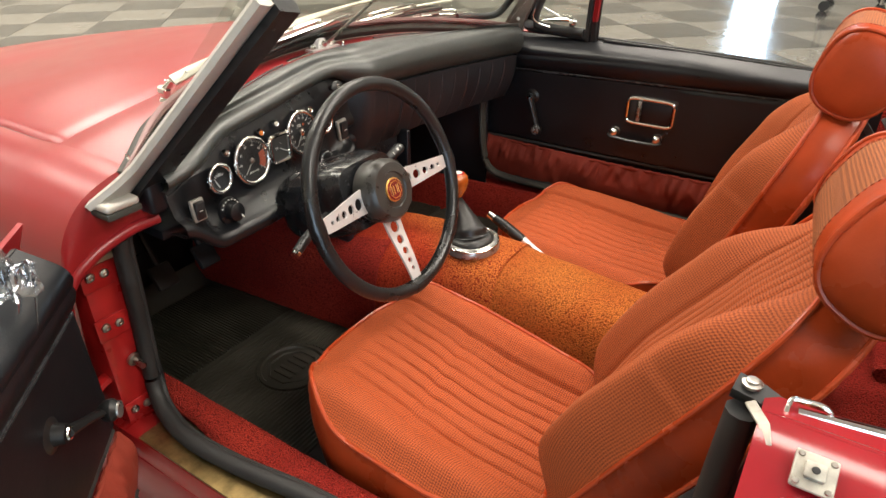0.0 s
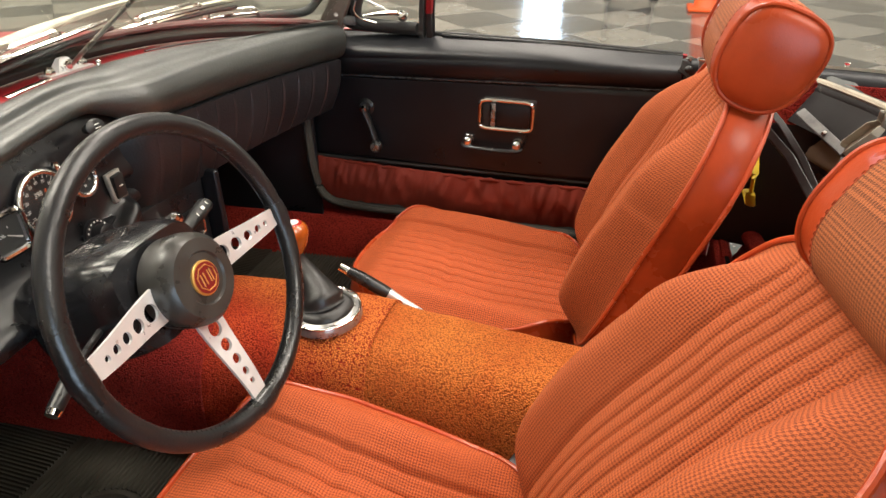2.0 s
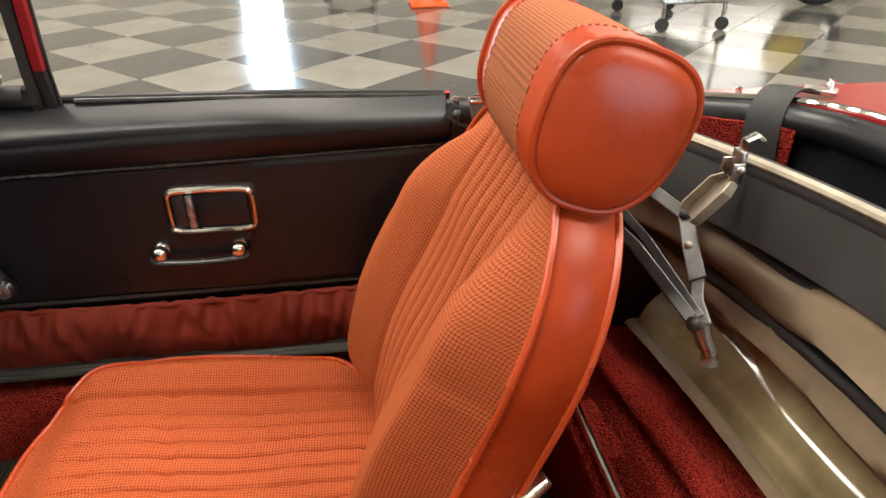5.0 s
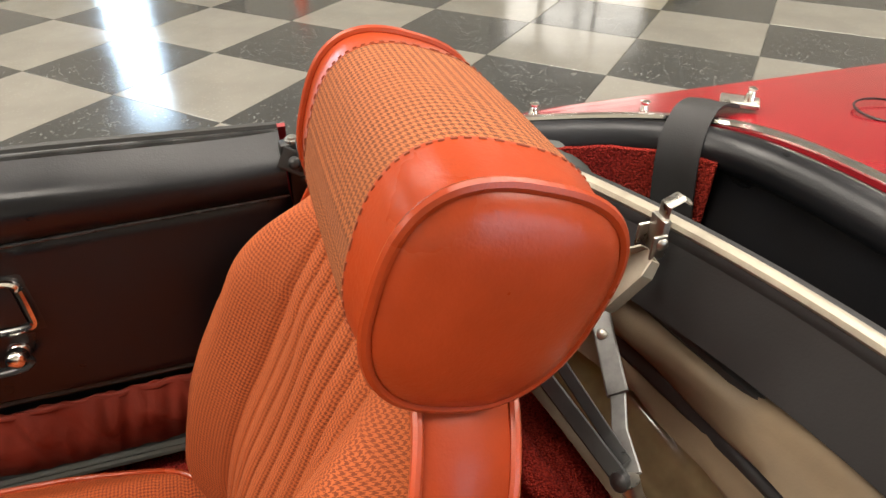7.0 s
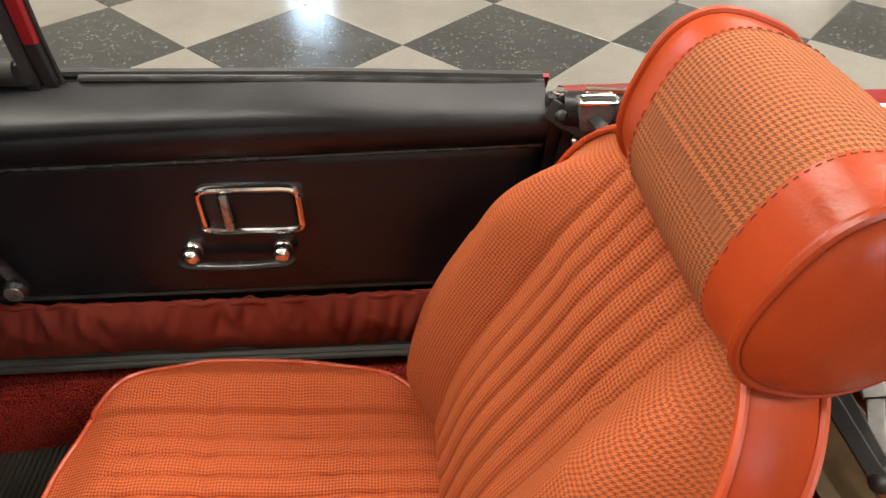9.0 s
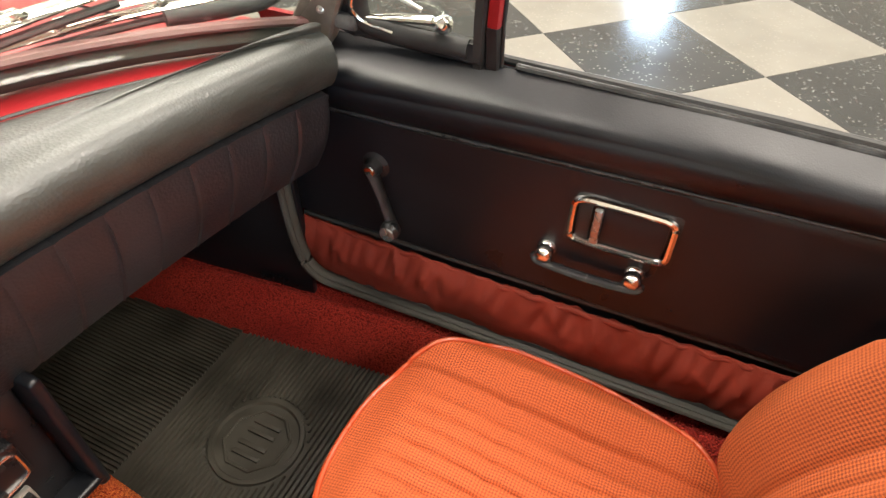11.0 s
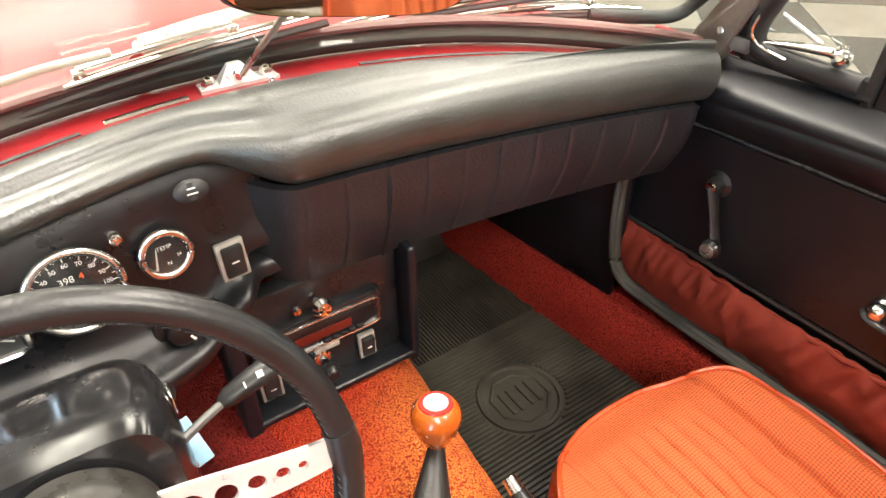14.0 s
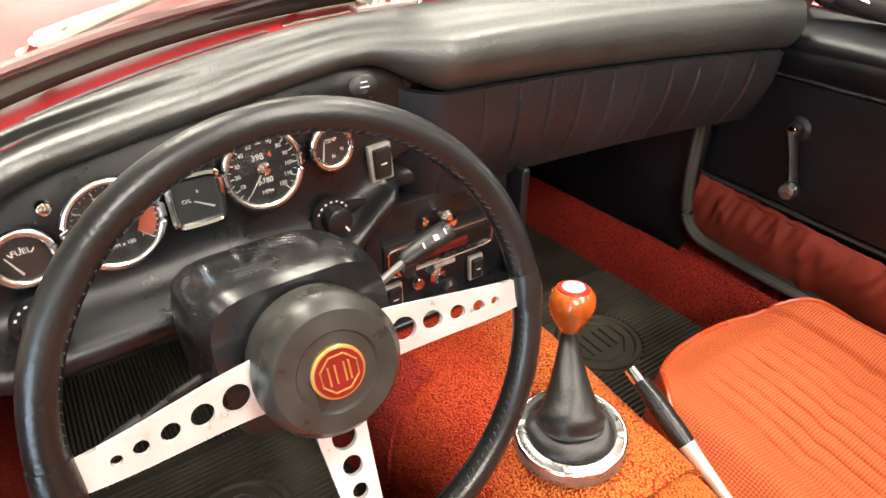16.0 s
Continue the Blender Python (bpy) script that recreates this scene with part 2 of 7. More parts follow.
WOOD = plain("varnished_wood", (0.36, 0.075, 0.008), 0.2, 0, 0.4, 40.0, 120.0, 0.05, coat=0.8)
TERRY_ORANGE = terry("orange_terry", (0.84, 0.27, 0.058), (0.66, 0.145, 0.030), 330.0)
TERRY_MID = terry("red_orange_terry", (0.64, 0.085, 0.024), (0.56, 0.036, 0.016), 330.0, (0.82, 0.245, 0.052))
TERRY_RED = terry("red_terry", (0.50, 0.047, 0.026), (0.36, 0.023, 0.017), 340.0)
POCKET = leathercloth("red_brown_cloth", (0.20, 0.027, 0.014), 0.72, 0.35, 500.0, 0.2, 0.7, spec=0.25)
HOOD_CLOTH = plain("tan_hood_lining", (0.135, 0.098, 0.058), 0.8, 0, 0.35, 8.0, 500.0, 0.3)
HOOD_BLACK = plain("black_hood_cloth", (0.011, 0.011, 0.0115), 0.62, 0, 0.3, 12.0, 400.0, 0.3)
PLASTIC_PANE = plain("yellowed_plastic_pane", (0.19, 0.165, 0.09), 0.09, 0.0, 0.45, 11.0, 14.0, 0.15, 0.01, coat=1.0)
BLACK_STEEL = plain("black_steel", (0.02, 0.02, 0.02), 0.38, 0.3, 0.4, 50.0, 250.0, 0.1)
TILE_DARK = terrazzo("dark_floor_tile", (0.050, 0.051, 0.050), (0.19, 0.187, 0.175), 0.08)
TILE_LIGHT = terrazzo("pale_floor_tile", (0.205, 0.196, 0.172), (0.24, 0.23, 0.20), 0.10)
GROUT = plain("floor_joint", (0.12, 0.115, 0.10), 0.7)
WALL = plain("cream_wall_paint", (0.72, 0.68, 0.58), 0.7, 0, 0.08, 1.2, 90.0, 0.15)
CEILING = plain("ceiling_paint", (0.74, 0.71, 0.64), 0.8, 0, 0.06, 1.0, 60.0, 0.15)
CONE = plain("orange_cone_plastic", (0.80, 0.11, 0.015), 0.45, 0, 0.15)
YELLOW = plain("yellow_paint", (0.70, 0.50, 0.03), 0.4, 0, 0.15)
DAYLIGHT = glowing("daylight_pane", (0.58, 0.78, 1.0), 16.0)
SKYLIGHT = glowing("bright_window_pane", (1.0, 0.96, 0.9), 1.1)
AMBER = plain("amber_lens", (0.55, 0.16, 0.03), 0.12, 0, 0.2)


def glass_of(name, tint, rough=0.0, gloss=0.05):
    m, t, b = nodes_of(name)
    out = t.nodes["Material Output"]
    tr = t.nodes.new("ShaderNodeBsdfTransparent")
    tr.inputs[0].default_value = (*tint, 1)
    gl = t.nodes.new("ShaderNodeBsdfGlossy")
    gl.inputs["Roughness"].default_value = 0.03 + rough
    mx = t.nodes.new("ShaderNodeMixShader")
    mx.inputs[0].default_value = gloss
    link(t, tr, 0, mx, 1)
    link(t, gl, 0, mx, 2)
    link(t, mx, 0, out, 0)
    return m


GLASS = glass_of("window_glass", (0.93, 0.95, 0.93))
FILM = glass_of("clear_plastic_film", (0.80, 0.84, 0.88), 0.12, 0.28)
DIAL_GLASS = glass_of("dial_glass", (0.97, 0.97, 0.97), gloss=0.025)
MIRROR = plain("mirror_silver", (0.85, 0.83, 0.78), 0.03, 1.0, 0.02, bump=0, rvar=0.0)

# ---- mesh tools ----


def thing(name, at, label, category, group="", kind=""):
    e = new(name)
    e.empty_display_size = 0.05
    e.matrix_basis = pose(*at)
    return tagged(e, label, category, group, kind)


def world_of(ob):
    if ob.parent is None:
        return ob.matrix_basis
    return world_of(ob.parent) @ ob.matrix_parent_inverse @ ob.matrix_basis


def finish(name, bm, material, smooth=True, angle=40):
    bmesh.ops.recalc_face_normals(bm, faces=bm.faces)
    me = bpy.data.meshes.new(name)
    bm.to_mesh(me)
    bm.free()
    for m in material if isinstance(material, (list, tuple)) else (material,):
        me.materials.append(m)
    if smooth:
        me.shade_smooth()
        me.set_sharp_from_angle(angle=radians(angle))
    return me


def part(name, bm, material, parent=None, label="", smooth=True, angle=40):
    ob = new(name, finish(name, bm, material, smooth, angle))
    if parent:
        ob.parent = parent
        ob.matrix_parent_inverse = world_of(parent).inverted()
    return tagged(ob, label)


def setting(name, bm, material, label, category, smooth=False):
    return tagged(new(name, finish(name, bm, material, smooth)), label, category, "", "structure")


def V(*a):
    return Vector(a)


def add_box(bm, c, s, bevel=0.0, turn=None, seg=2):
    """A box of size s round c, edges rounded by bevel, turned by a matrix."""
    r = bmesh.ops.create_cube(bm, size=1)
    vs = r["verts"]
    bmesh.ops.scale(bm, vec=s, verts=vs)
    if bevel > 0:
        es = list({e for v in vs for e in v.link_edges})
        o = bmesh.ops.bevel(bm, geom=es, offset=min(bevel, min(s) * 0.49), segments=seg, affect="EDGES", profile=0.5)
        vs = list({v for f in o["faces"] for v in f.verts} | {v for v in vs if v.is_valid})
    m = Matrix.Translation(c) @ (turn.to_4x4() if turn else Matrix())
    bmesh.ops.transform(bm, matrix=m, verts=vs)
    return bm


def box(c, s, bevel=0.0, turn=None, seg=2):
    return add_box(bmesh.new(), c, s, bevel, turn, seg)


def frame_of(d, up=(0, 0, 1)):
    d = Vector(d).normalized()
    u = Vector(up)
    if abs(d.dot(u)) > 0.97:
        u = Vector((0, 1, 0))
    a = u.cross(d).normalized()
    return a, d.cross(a).normalized()


def add_loft(bm, rings, closed=True, caps=True, uvs=None, mat_index=0):
    """Skin over rings of points; uvs: (u, v) per ring and point."""
    vs = [[bm.verts.new(p) for p in r] for r in rings]
    lay = bm.loops.layers.uv.verify() if uvs else None
    n = len(rings[0])
    for i in range(len(rings) - 1):
        for j in range(n if closed else n - 1):
            k = (j + 1) % n
            try:
                f = bm.faces.new((vs[i][j], vs[i][k], vs[i + 1][k], vs[i + 1][j]))
            except ValueError:
                continue
            f.material_index = mat_index
            if lay:
                for lp, (a, b) in zip(f.loops, ((i, j), (i, k), (i + 1, k), (i + 1, j))):
                    lp[lay].uv = uvs[a][b]
    if caps and closed:
        for r in (vs[0], vs[-1]):
            try:
                bm.faces.new(r).material_index = mat_index
            except ValueError:
                pass
    return bm


def ring_at(c, a, b, ra, rb, n, turn=0.0):
    return [Vector(c) + a * (ra * math.cos(turn + 2 * math.pi * i / n)) + b * (rb * math.sin(turn + 2 * math.pi * i / n)) for i in range(n)]


def add_tube(bm, pts, r, n=10, closed=False, flat=1.0, up=(0, 0, 1)):
    """A tube along points; r a number or one per point; flat squeezes its second axis."""
    pts = [Vector(p) for p in pts]
    m = len(pts)
    rings = []
    for i, p in enumerate(pts):
        d = (pts[(i + 1) % m] - pts[i - 1]) if closed else pts[min(i + 1, m - 1)] - pts[max(i - 1, 0)]
        a, b = frame_of(d, up)
        rr = r[i] if isinstance(r, (list, tuple)) else r
        rings.append(ring_at(p, a, b, rr, rr * flat, n))
    if closed:
        rings.append(rings[0])
        vs = [[bm.verts.new(q) for q in g] for g in rings[:-1]]
        for i in range(m):
            for j in range(n):
                bm.faces.new((vs[i][j], vs[i][(j + 1) % n], vs[(i + 1) % m][(j + 1) % n], vs[(i + 1) % m][j]))
        return bm
    return add_loft(bm, rings)


def tube(pts, r, n=10, closed=False, flat=1.0, up=(0, 0, 1)):
    return add_tube(bmesh.new(), pts, r, n, closed, flat, up)


def add_lathe(bm, base, axis, prof, n=24, sx=1.0):
    """Turned shape: prof is (radius, height) along axis from base."""
    ax = Vector(axis).normalized()
    a, b = frame_of(ax)
    return add_loft(bm, [ring_at(Vector(base) + ax * h, a, b, max(r, 1e-4) * sx, max(r, 1e-4), n) for r, h in prof])


def lathe(base, axis, prof, n=24, sx=1.0):
    return add_lathe(bmesh.new(), base, axis, prof, n, sx)


def spline(pts, k=6):
    """A smooth line through points."""
    P = [Vector(p) for p in pts]
    P = [P[0] * 2 - P[1]] + P + [P[-1] * 2 - P[-2]]
    out = []
    for i in range(1, len(P) - 2):
        p0, p1, p2, p3 = P[i - 1:i + 3]
        for j in range(k):
            u = j / k
            out.append(0.5 * ((2 * p1) + (p2 - p0) * u + (2 * p0 - 5 * p1 + 4 * p2 - p3) * u * u + (3 * p1 - p0 - 3 * p2 + p3) * u ** 3))
    return out + [P[-2].copy()]


def smooth(a, b, x):
    u = min(1.0, max(0.0, (x - a) / (b - a)))
    return u * u * (3 - 2 * u)


def lerp(a, b, u):
    return a + (b - a) * u


def table(xs, x):
    """Value at x from (place, value) pairs, eased."""
    if x <= xs[0][0]:
        return xs[0][1]
    for (a, va), (b, vb) in zip(xs, xs[1:]):
        if x <= b:
            return lerp(va, vb, (x - a) / (b - a))
    return xs[-1][1]


def words(text, size, m, material, parent, name="lettering", label=""):
    """Raised lettering, centred at the pose m."""
    c = bpy.data.curves.new(name, "FONT")
    c.body, c.size, c.extrude = text, size, 0.0001
    c.align_x, c.align_y = "CENTER", "CENTER"
    c.materials.append(material)
    ob = new(name, c)
    ob.matrix_basis = m
    if parent:
        ob.parent = parent
        ob.matrix_parent_inverse = world_of(parent).inverted()
    return tagged(ob, label)


def sheet(fn, nu, nv, thick=0.0, uv=None):
    """A surface p = fn(u, v) over the unit square, with thickness thick downwards along its normal."""
    bm = bmesh.new()
    rings = [[Vector(fn(i / nu, j / nv)) for j in range(nv + 1)] for i in range(nu + 1)]
    uvs = [[uv(i / nu, j / nv) for j in range(nv + 1)] for i in range(nu + 1)] if uv else None
    add_loft(bm, rings, closed=False, caps=False, uvs=uvs)
    if thick:
        bmesh.ops.recalc_face_normals(bm, faces=bm.faces)
        bmesh.ops.solidify(bm, geom=bm.faces[:], thickness=thick)
    return bm

# ---- the hall ----
X0, X1, Y0, Y1 = -5.0, 11.0, -9.0, 10.0
setting("ceiling", box((3, 0.5, CEIL_Z + 0.1), (16.4, 19.4, 0.2)), CEILING, "plain pale painted hall ceiling with strip lights", "ceiling")
bm = bmesh.new()
add_box(bm, (3, Y1 + 0.1, 0.53), (16.4, 0.2, 0.94))
add_box(bm, (3, Y1 + 0.1, 3.95), (16.4, 0.2, 0.7))
add_box(bm, (-4.1, Y1 + 0.1, 2.3), (2.2, 0.2, 2.6))
add_box(bm, (6.25, Y1 + 0.1, 2.3), (9.9, 0.2, 2.6))
setting("wall_north", bm, WALL, "cream painted hall wall with a wide row of windows", "wall")
w2 = thing("window_2", (-0.9, Y1 + 0.1, 1.0), "pair of wide bright shop windows in pale frames", "window", kind="structure")
for i in range(2):
    part("pane", box((-2.0 + 2.2 * i, Y1 + 0.14, 2.3), (2.06, 0.02, 2.5)), SKYLIGHT, w2)
    part("window_frame", add_box(box((-3.07 + 2.2 * i, Y1 + 0.1, 2.3), (0.08, 0.1, 2.6), 0.01), (-2.0 + 2.2 * i, Y1 + 0.1, 1.03), (2.06, 0.1, 0.06), 0.01), STEEL, w2)
setting("wall_south", box((3, Y0 - 0.1, 2.18), (16.4, 0.2, 4.24)), WALL, "plain cream painted wall of the hall", "wall")
bm = bmesh.new()
add_box(bm, (X0 - 0.1, -7.25, 2.18), (0.2, 3.5, 4.24))
add_box(bm, (X0 - 0.1, 4.25, 2.18), (0.2, 11.5, 4.24))
add_box(bm, (X0 - 0.1, -3.5, 3.55), (0.2, 4.0, 1.5))
setting("wall_west", bm, WALL, "cream painted hall wall with a wide glazed doorway", "wall")
w4 = thing("window_4", (X0 - 0.1, -3.5, 0.1), "wide glazed doorway full of cold daylight", "window", kind="structure")
for wy_ in (-4.5, -2.5):
    part("pane", box((X0 - 0.14, wy_, 1.45), (0.02, 1.9, 2.7)), glowing("doorway_pane", (0.60, 0.79, 1.0), 6.0), w4)
for wy_ in (-5.47, -3.5, -1.53):
    part("window_frame", box((X0 - 0.1, wy_, 1.43), (0.1, 0.06, 2.7), 0.008), STEEL, w4)
WIN_Y = (1.25, 1.95)
bm = bmesh.new()
add_box(bm, (X1 + 0.1, (-4.8 + WIN_Y[0]) / 2, 2.18), (0.2, WIN_Y[0] + 4.8, 4.24))
add_box(bm, (X1 + 0.1, (Y0 - 7.9) / 2, 2.18), (0.2, -7.9 - Y0, 4.24))
add_box(bm, (X1 + 0.1, -6.35, 0.63), (0.2, 3.1, 1.14))
add_box(bm, (X1 + 0.1, -6.35, 3.78), (0.2, 3.1, 1.04))
add_box(bm, (X1 + 0.1, (Y1 + WIN_Y[1]) / 2, 2.18), (0.2, Y1 - WIN_Y[1], 4.24))
add_box(bm, (X1 + 0.1, 1.6, 3.95), (0.2, WIN_Y[1] - WIN_Y[0], 0.7))
setting("wall_east", bm, WALL, "cream painted hall wall with a tall glazed opening", "wall")
w1 = thing("window_1", (X1 + 0.1, 1.6, 0.1), "tall narrow glazed opening full of cold daylight", "window", kind="structure")
part("pane", box((X1 + 0.14, 1.6, 1.85), (0.02, 0.62, 3.44)), DAYLIGHT, w1)
part("window_frame", add_box(add_box(box((X1 + 0.1, 1.27, 1.85), (0.1, 0.04, 3.5), 0.005), (X1 + 0.1, 1.93, 1.85), (0.1, 0.04, 3.5), 0.005), (X1 + 0.1, 1.6, 3.58), (0.1, 0.62, 0.04), 0.005), STEEL, w1)

w3 = thing("window_3", (X1 + 0.1, -6.35, 1.2), "wide bright window in the side wall", "window", kind="structure")
for wy_ in (-7.12, -5.58):
    part("pane", box((X1 + 0.14, wy_, 2.23), (0.02, 1.46, 2.0)), glowing("side_window_pane", (1.0, 0.95, 0.86), 2.4), w3)
for wy_ in (-7.87, -6.35, -4.83):
    part("window_frame", box((X1 + 0.1, wy_, 2.23), (0.1, 0.06, 2.06), 0.008), STEEL, w3)
# Every lamp gets a housing, the added fill lamp too.
for lx, ly, watts in LAMP_ROWS:
    cl = thing("ceiling_light", (lx, ly, CEIL_Z), "long white strip light fixed under the ceiling", "light", "hall strip lights")
    part("housing", box((lx, ly, CEIL_Z - 0.06), (0.98, 2.68, 0.11), 0.01), WHITE_MARK, cl)

# ---- the car body ----


def scuttle_z(x, y):
    """Height of the scuttle and bonnet skin."""
    crown = 0.860 - 0.16 * abs(x) ** 2.0 - 0.5 * max(0, abs(x) - 0.58) ** 2
    return crown - 0.010 * smooth(0.95, 1.10, y) - 0.125 * max(0, y - 1.25) ** 1.35


def screen_y(x):
    """Plan line of the windscreen's foot."""
    return 1.005 - 0.50 * abs(x) ** 2.1


body = thing("roadster_body", (0, 0.6, FLOOR_Z), "red painted steel body of an open two-seat sports car", "car body")


def wing_side(s):
    """Outer skin of a front wing: from the bonnet's edge over the shoulder to the flank."""
    def fn(u, v):
        y = lerp(0.93 if s > 0 else 0.802, 2.75, u)
        x0 = 0.604
        z0 = scuttle_z(x0, y)
        a = min(1.0, v / 0.62) * math.pi / 2
        w = 0.745 - 0.03 * smooth(1.6, 2.7, y)
        x = x0 + (w - x0) * math.sin(a) + 0.012 * smooth(0.62, 0.8, v)
        z = z0 - 0.13 * (1 - math.cos(a)) - 0.42 * max(0, v - 0.62) / 0.38
        z += 0.05 * smooth(1.35, 1.95, y) * math.sin(min(1.0, v / 0.35) * math.pi / 2) ** 2
        return (s * x, y, z)
    return sheet(fn, 40, 36, 0.0)


for s in (-1, 1):
    part("front_wing", wing_side(s), PAINT, body)


def bonnet_rear(x):
    return 1.052 - 0.03 * (x / 0.6) ** 2


def bonnet_fn(u, v):
    x = lerp(-0.598, 0.598, v)
    y = lerp(bonnet_rear(x) + 0.004, 2.75, u)
    drop = 0.006 * (1 - smooth(0.0, 0.005, min(v, 1 - v))) + 0.006 * (1 - smooth(0, 0.004, u))
    return (x, y, scuttle_z(x, y) + 0.001 - drop)


# Black tubes sunk in the side gaps stand in for the shut lines' shade.
for s in (-1, 1):
    part("bonnet_gap_shade", tube([V(s * 0.601, lerp(1.03, 2.74, i / 40), scuttle_z(0.601, lerp(1.03, 2.74, i / 40)) - 0.009) for i in range(41)], 0.006, 6), BLACK_STEEL, body)
part("bonnet", sheet(bonnet_fn, 60, 120, 0.0), PAINT, body, "smooth red bonnet")


def scuttle_fn(u, v):
    x = lerp(-0.603, 0.603, v)
    corner = smooth(0.555, 0.575, abs(x))
    y0 = lerp(min(screen_y(x) - 0.125, bonnet_rear(x) - 0.03), 0.90 if x > 0 else 0.81, corner)
    y = lerp(y0, bonnet_rear(x) - 0.002, u)
    return (x, y, scuttle_z(x, y) - 0.003 - 0.03 * (1 - smooth(0, 0.08, u)) * (1 if x > 0 else 1 - corner))


part("scuttle_panel", sheet(scuttle_fn, 30, 60, 0.0), PAINT, body, "red scuttle below the windscreen")


def rear_side(s):
    """Rear flank: from the cockpit edge behind the door round to the tail."""
    def fn(u, v):
        y = lerp(-0.075 if s > 0 else -0.125, -1.7, u)
        x0 = lerp(0.655 if s > 0 else 0.616, 0.60, smooth(0.0, 0.25, u)) if u < 0.22 else lerp(0.60, 0.52, u)
        w = 0.75
        k = v
        x = lerp(x0, w, math.sin(min(1, k * 2) * math.pi / 2)) + 0.02 * math.sin(k * math.pi)
        near = 1 - smooth(0.06, 0.22, u)
        z = (0.796 - lerp(0.9 * max(0, x - 0.60) ** 1.3, 0.30 * max(0, x - 0.63) + 1.2 * max(0, x - 0.70), near) if s > 0 else 0.808 - 0.7 * max(0, x - 0.66) ** 1.2) - 0.55 * max(0, k - 0.45)
        return (s * x, y, z)
    return sheet(fn, 36, 30)


for s in (-1, 1):
    part("rear_wing", rear_side(s), PAINT_REAR, body)


def rim_pt(a):
    """Plan of the cockpit's rear edge: a from -1 (driver's side) to 1."""
    x = 0.625 * math.copysign(abs(a) ** 0.85, a)
    return x, -0.08 - 0.065 * smooth(-0.3, -1.0, a) - 0.483 * (1 - abs(a) ** 8.5)


def deck_fn(u, v):
    a_ = math.sin(math.pi * (v - 0.5))
    x0, y0 = rim_pt(a_)
    x1, y1 = a_ * 0.62, -1.75
    x, y = lerp(x0, x1, u), lerp(y0, min(y0 - 0.05, y1), u)
    return (x, y, 0.801 - 0.024 * smooth(-0.38, -0.12, y) + 0.040 * (1 - (x / 0.62) ** 2) - 0.10 * smooth(0.5, 1, u) * u)


part("rear_deck", sheet(deck_fn, 16, 96, 0.006), PAINT_REAR, body, "glossy red rear deck")
pad_line = [V(*rim_pt(a), 0.792 + 0.036 * (1 - (rim_pt(a)[0] / 0.62) ** 2)) for a in [math.sin(math.pi * (i / 96 - 0.5)) for i in range(97)]]
part("cockpit_edge_roll", tube([p + V(0, 0.018, -0.012) for p in pad_line], 0.024, 12), BLACK_VINYL, body, "black padded roll round the cockpit's rear edge")
part("cockpit_edge_strip", tube([p + V(0, -0.006, 0.014) for p in pad_line], 0.005, 8), CHROME, body, "thin bright strip along the cockpit edge")


def rear_lining_fn(u, v):
    x0, y0 = rim_pt(math.sin(math.pi * (v - 0.5)))
    return (x0 * lerp(1.0, 0.93, u), y0 + 0.01 + 0.05 * u, lerp(0.79, 0.42, u))


part("cockpit_lining", sheet(rear_lining_fn, 8, 96, 0.006), BLACK_VINYL, body)
# floor pan, firewall, tub sides
part("floor_pan", box((0, 0.35, 0.19), (1.26, 1.9, 0.04), 0.005), BLACK_STEEL, body)
part("firewall", box((0, 1.34, 0.455), (1.24, 0.03, 0.53), 0.005), BLACK_STEEL, body)
for s in (-1, 1):
    part("inner_sill", box((s * 0.675, 0.35, 0.245), (0.115, 1.1, 0.15), 0.02), PAINT_INNER, body, "red painted door sill")
    part("outer_sill", box((s * 0.715, 0.40, 0.20), (0.05, 1.2, 0.16), 0.02), PAINT, body)
    part("footwell_side", box((0.583 if s > 0 else -0.630, 1.080 if s > 0 else 1.085, 0.49), (0.014, 0.50 if s > 0 else 0.49, 0.50), 0.004, Matrix.Rotation(0.1, 3, "Z") if s > 0 else None), BLACK_VINYL, body)
    bm = box((-0.676, 0.915, 0.48), (0.078, 0.15, 0.46), 0.012) if s < 0 else box((0.704, 0.935, 0.505), (0.080, 0.13, 0.51), 0.012)
    part("hinge_post", bm, PAINT_INNER, body, "bare red painted door pillar with screws")
    bm = box((0.70, -0.135, 0.46), (0.11, 0.11, 0.42), 0.015) if s > 0 else box((-0.685, -0.195, 0.52), (0.12, 0.11, 0.54), 0.015)
    part("latch_post", bm, PAINT_INNER, body, "red painted latch pillar")

part("jamb_trim", box((0.634, -0.1265, 0.57), (0.014, 0.157, 0.40), 0.005), BLACK_VINYL, body)
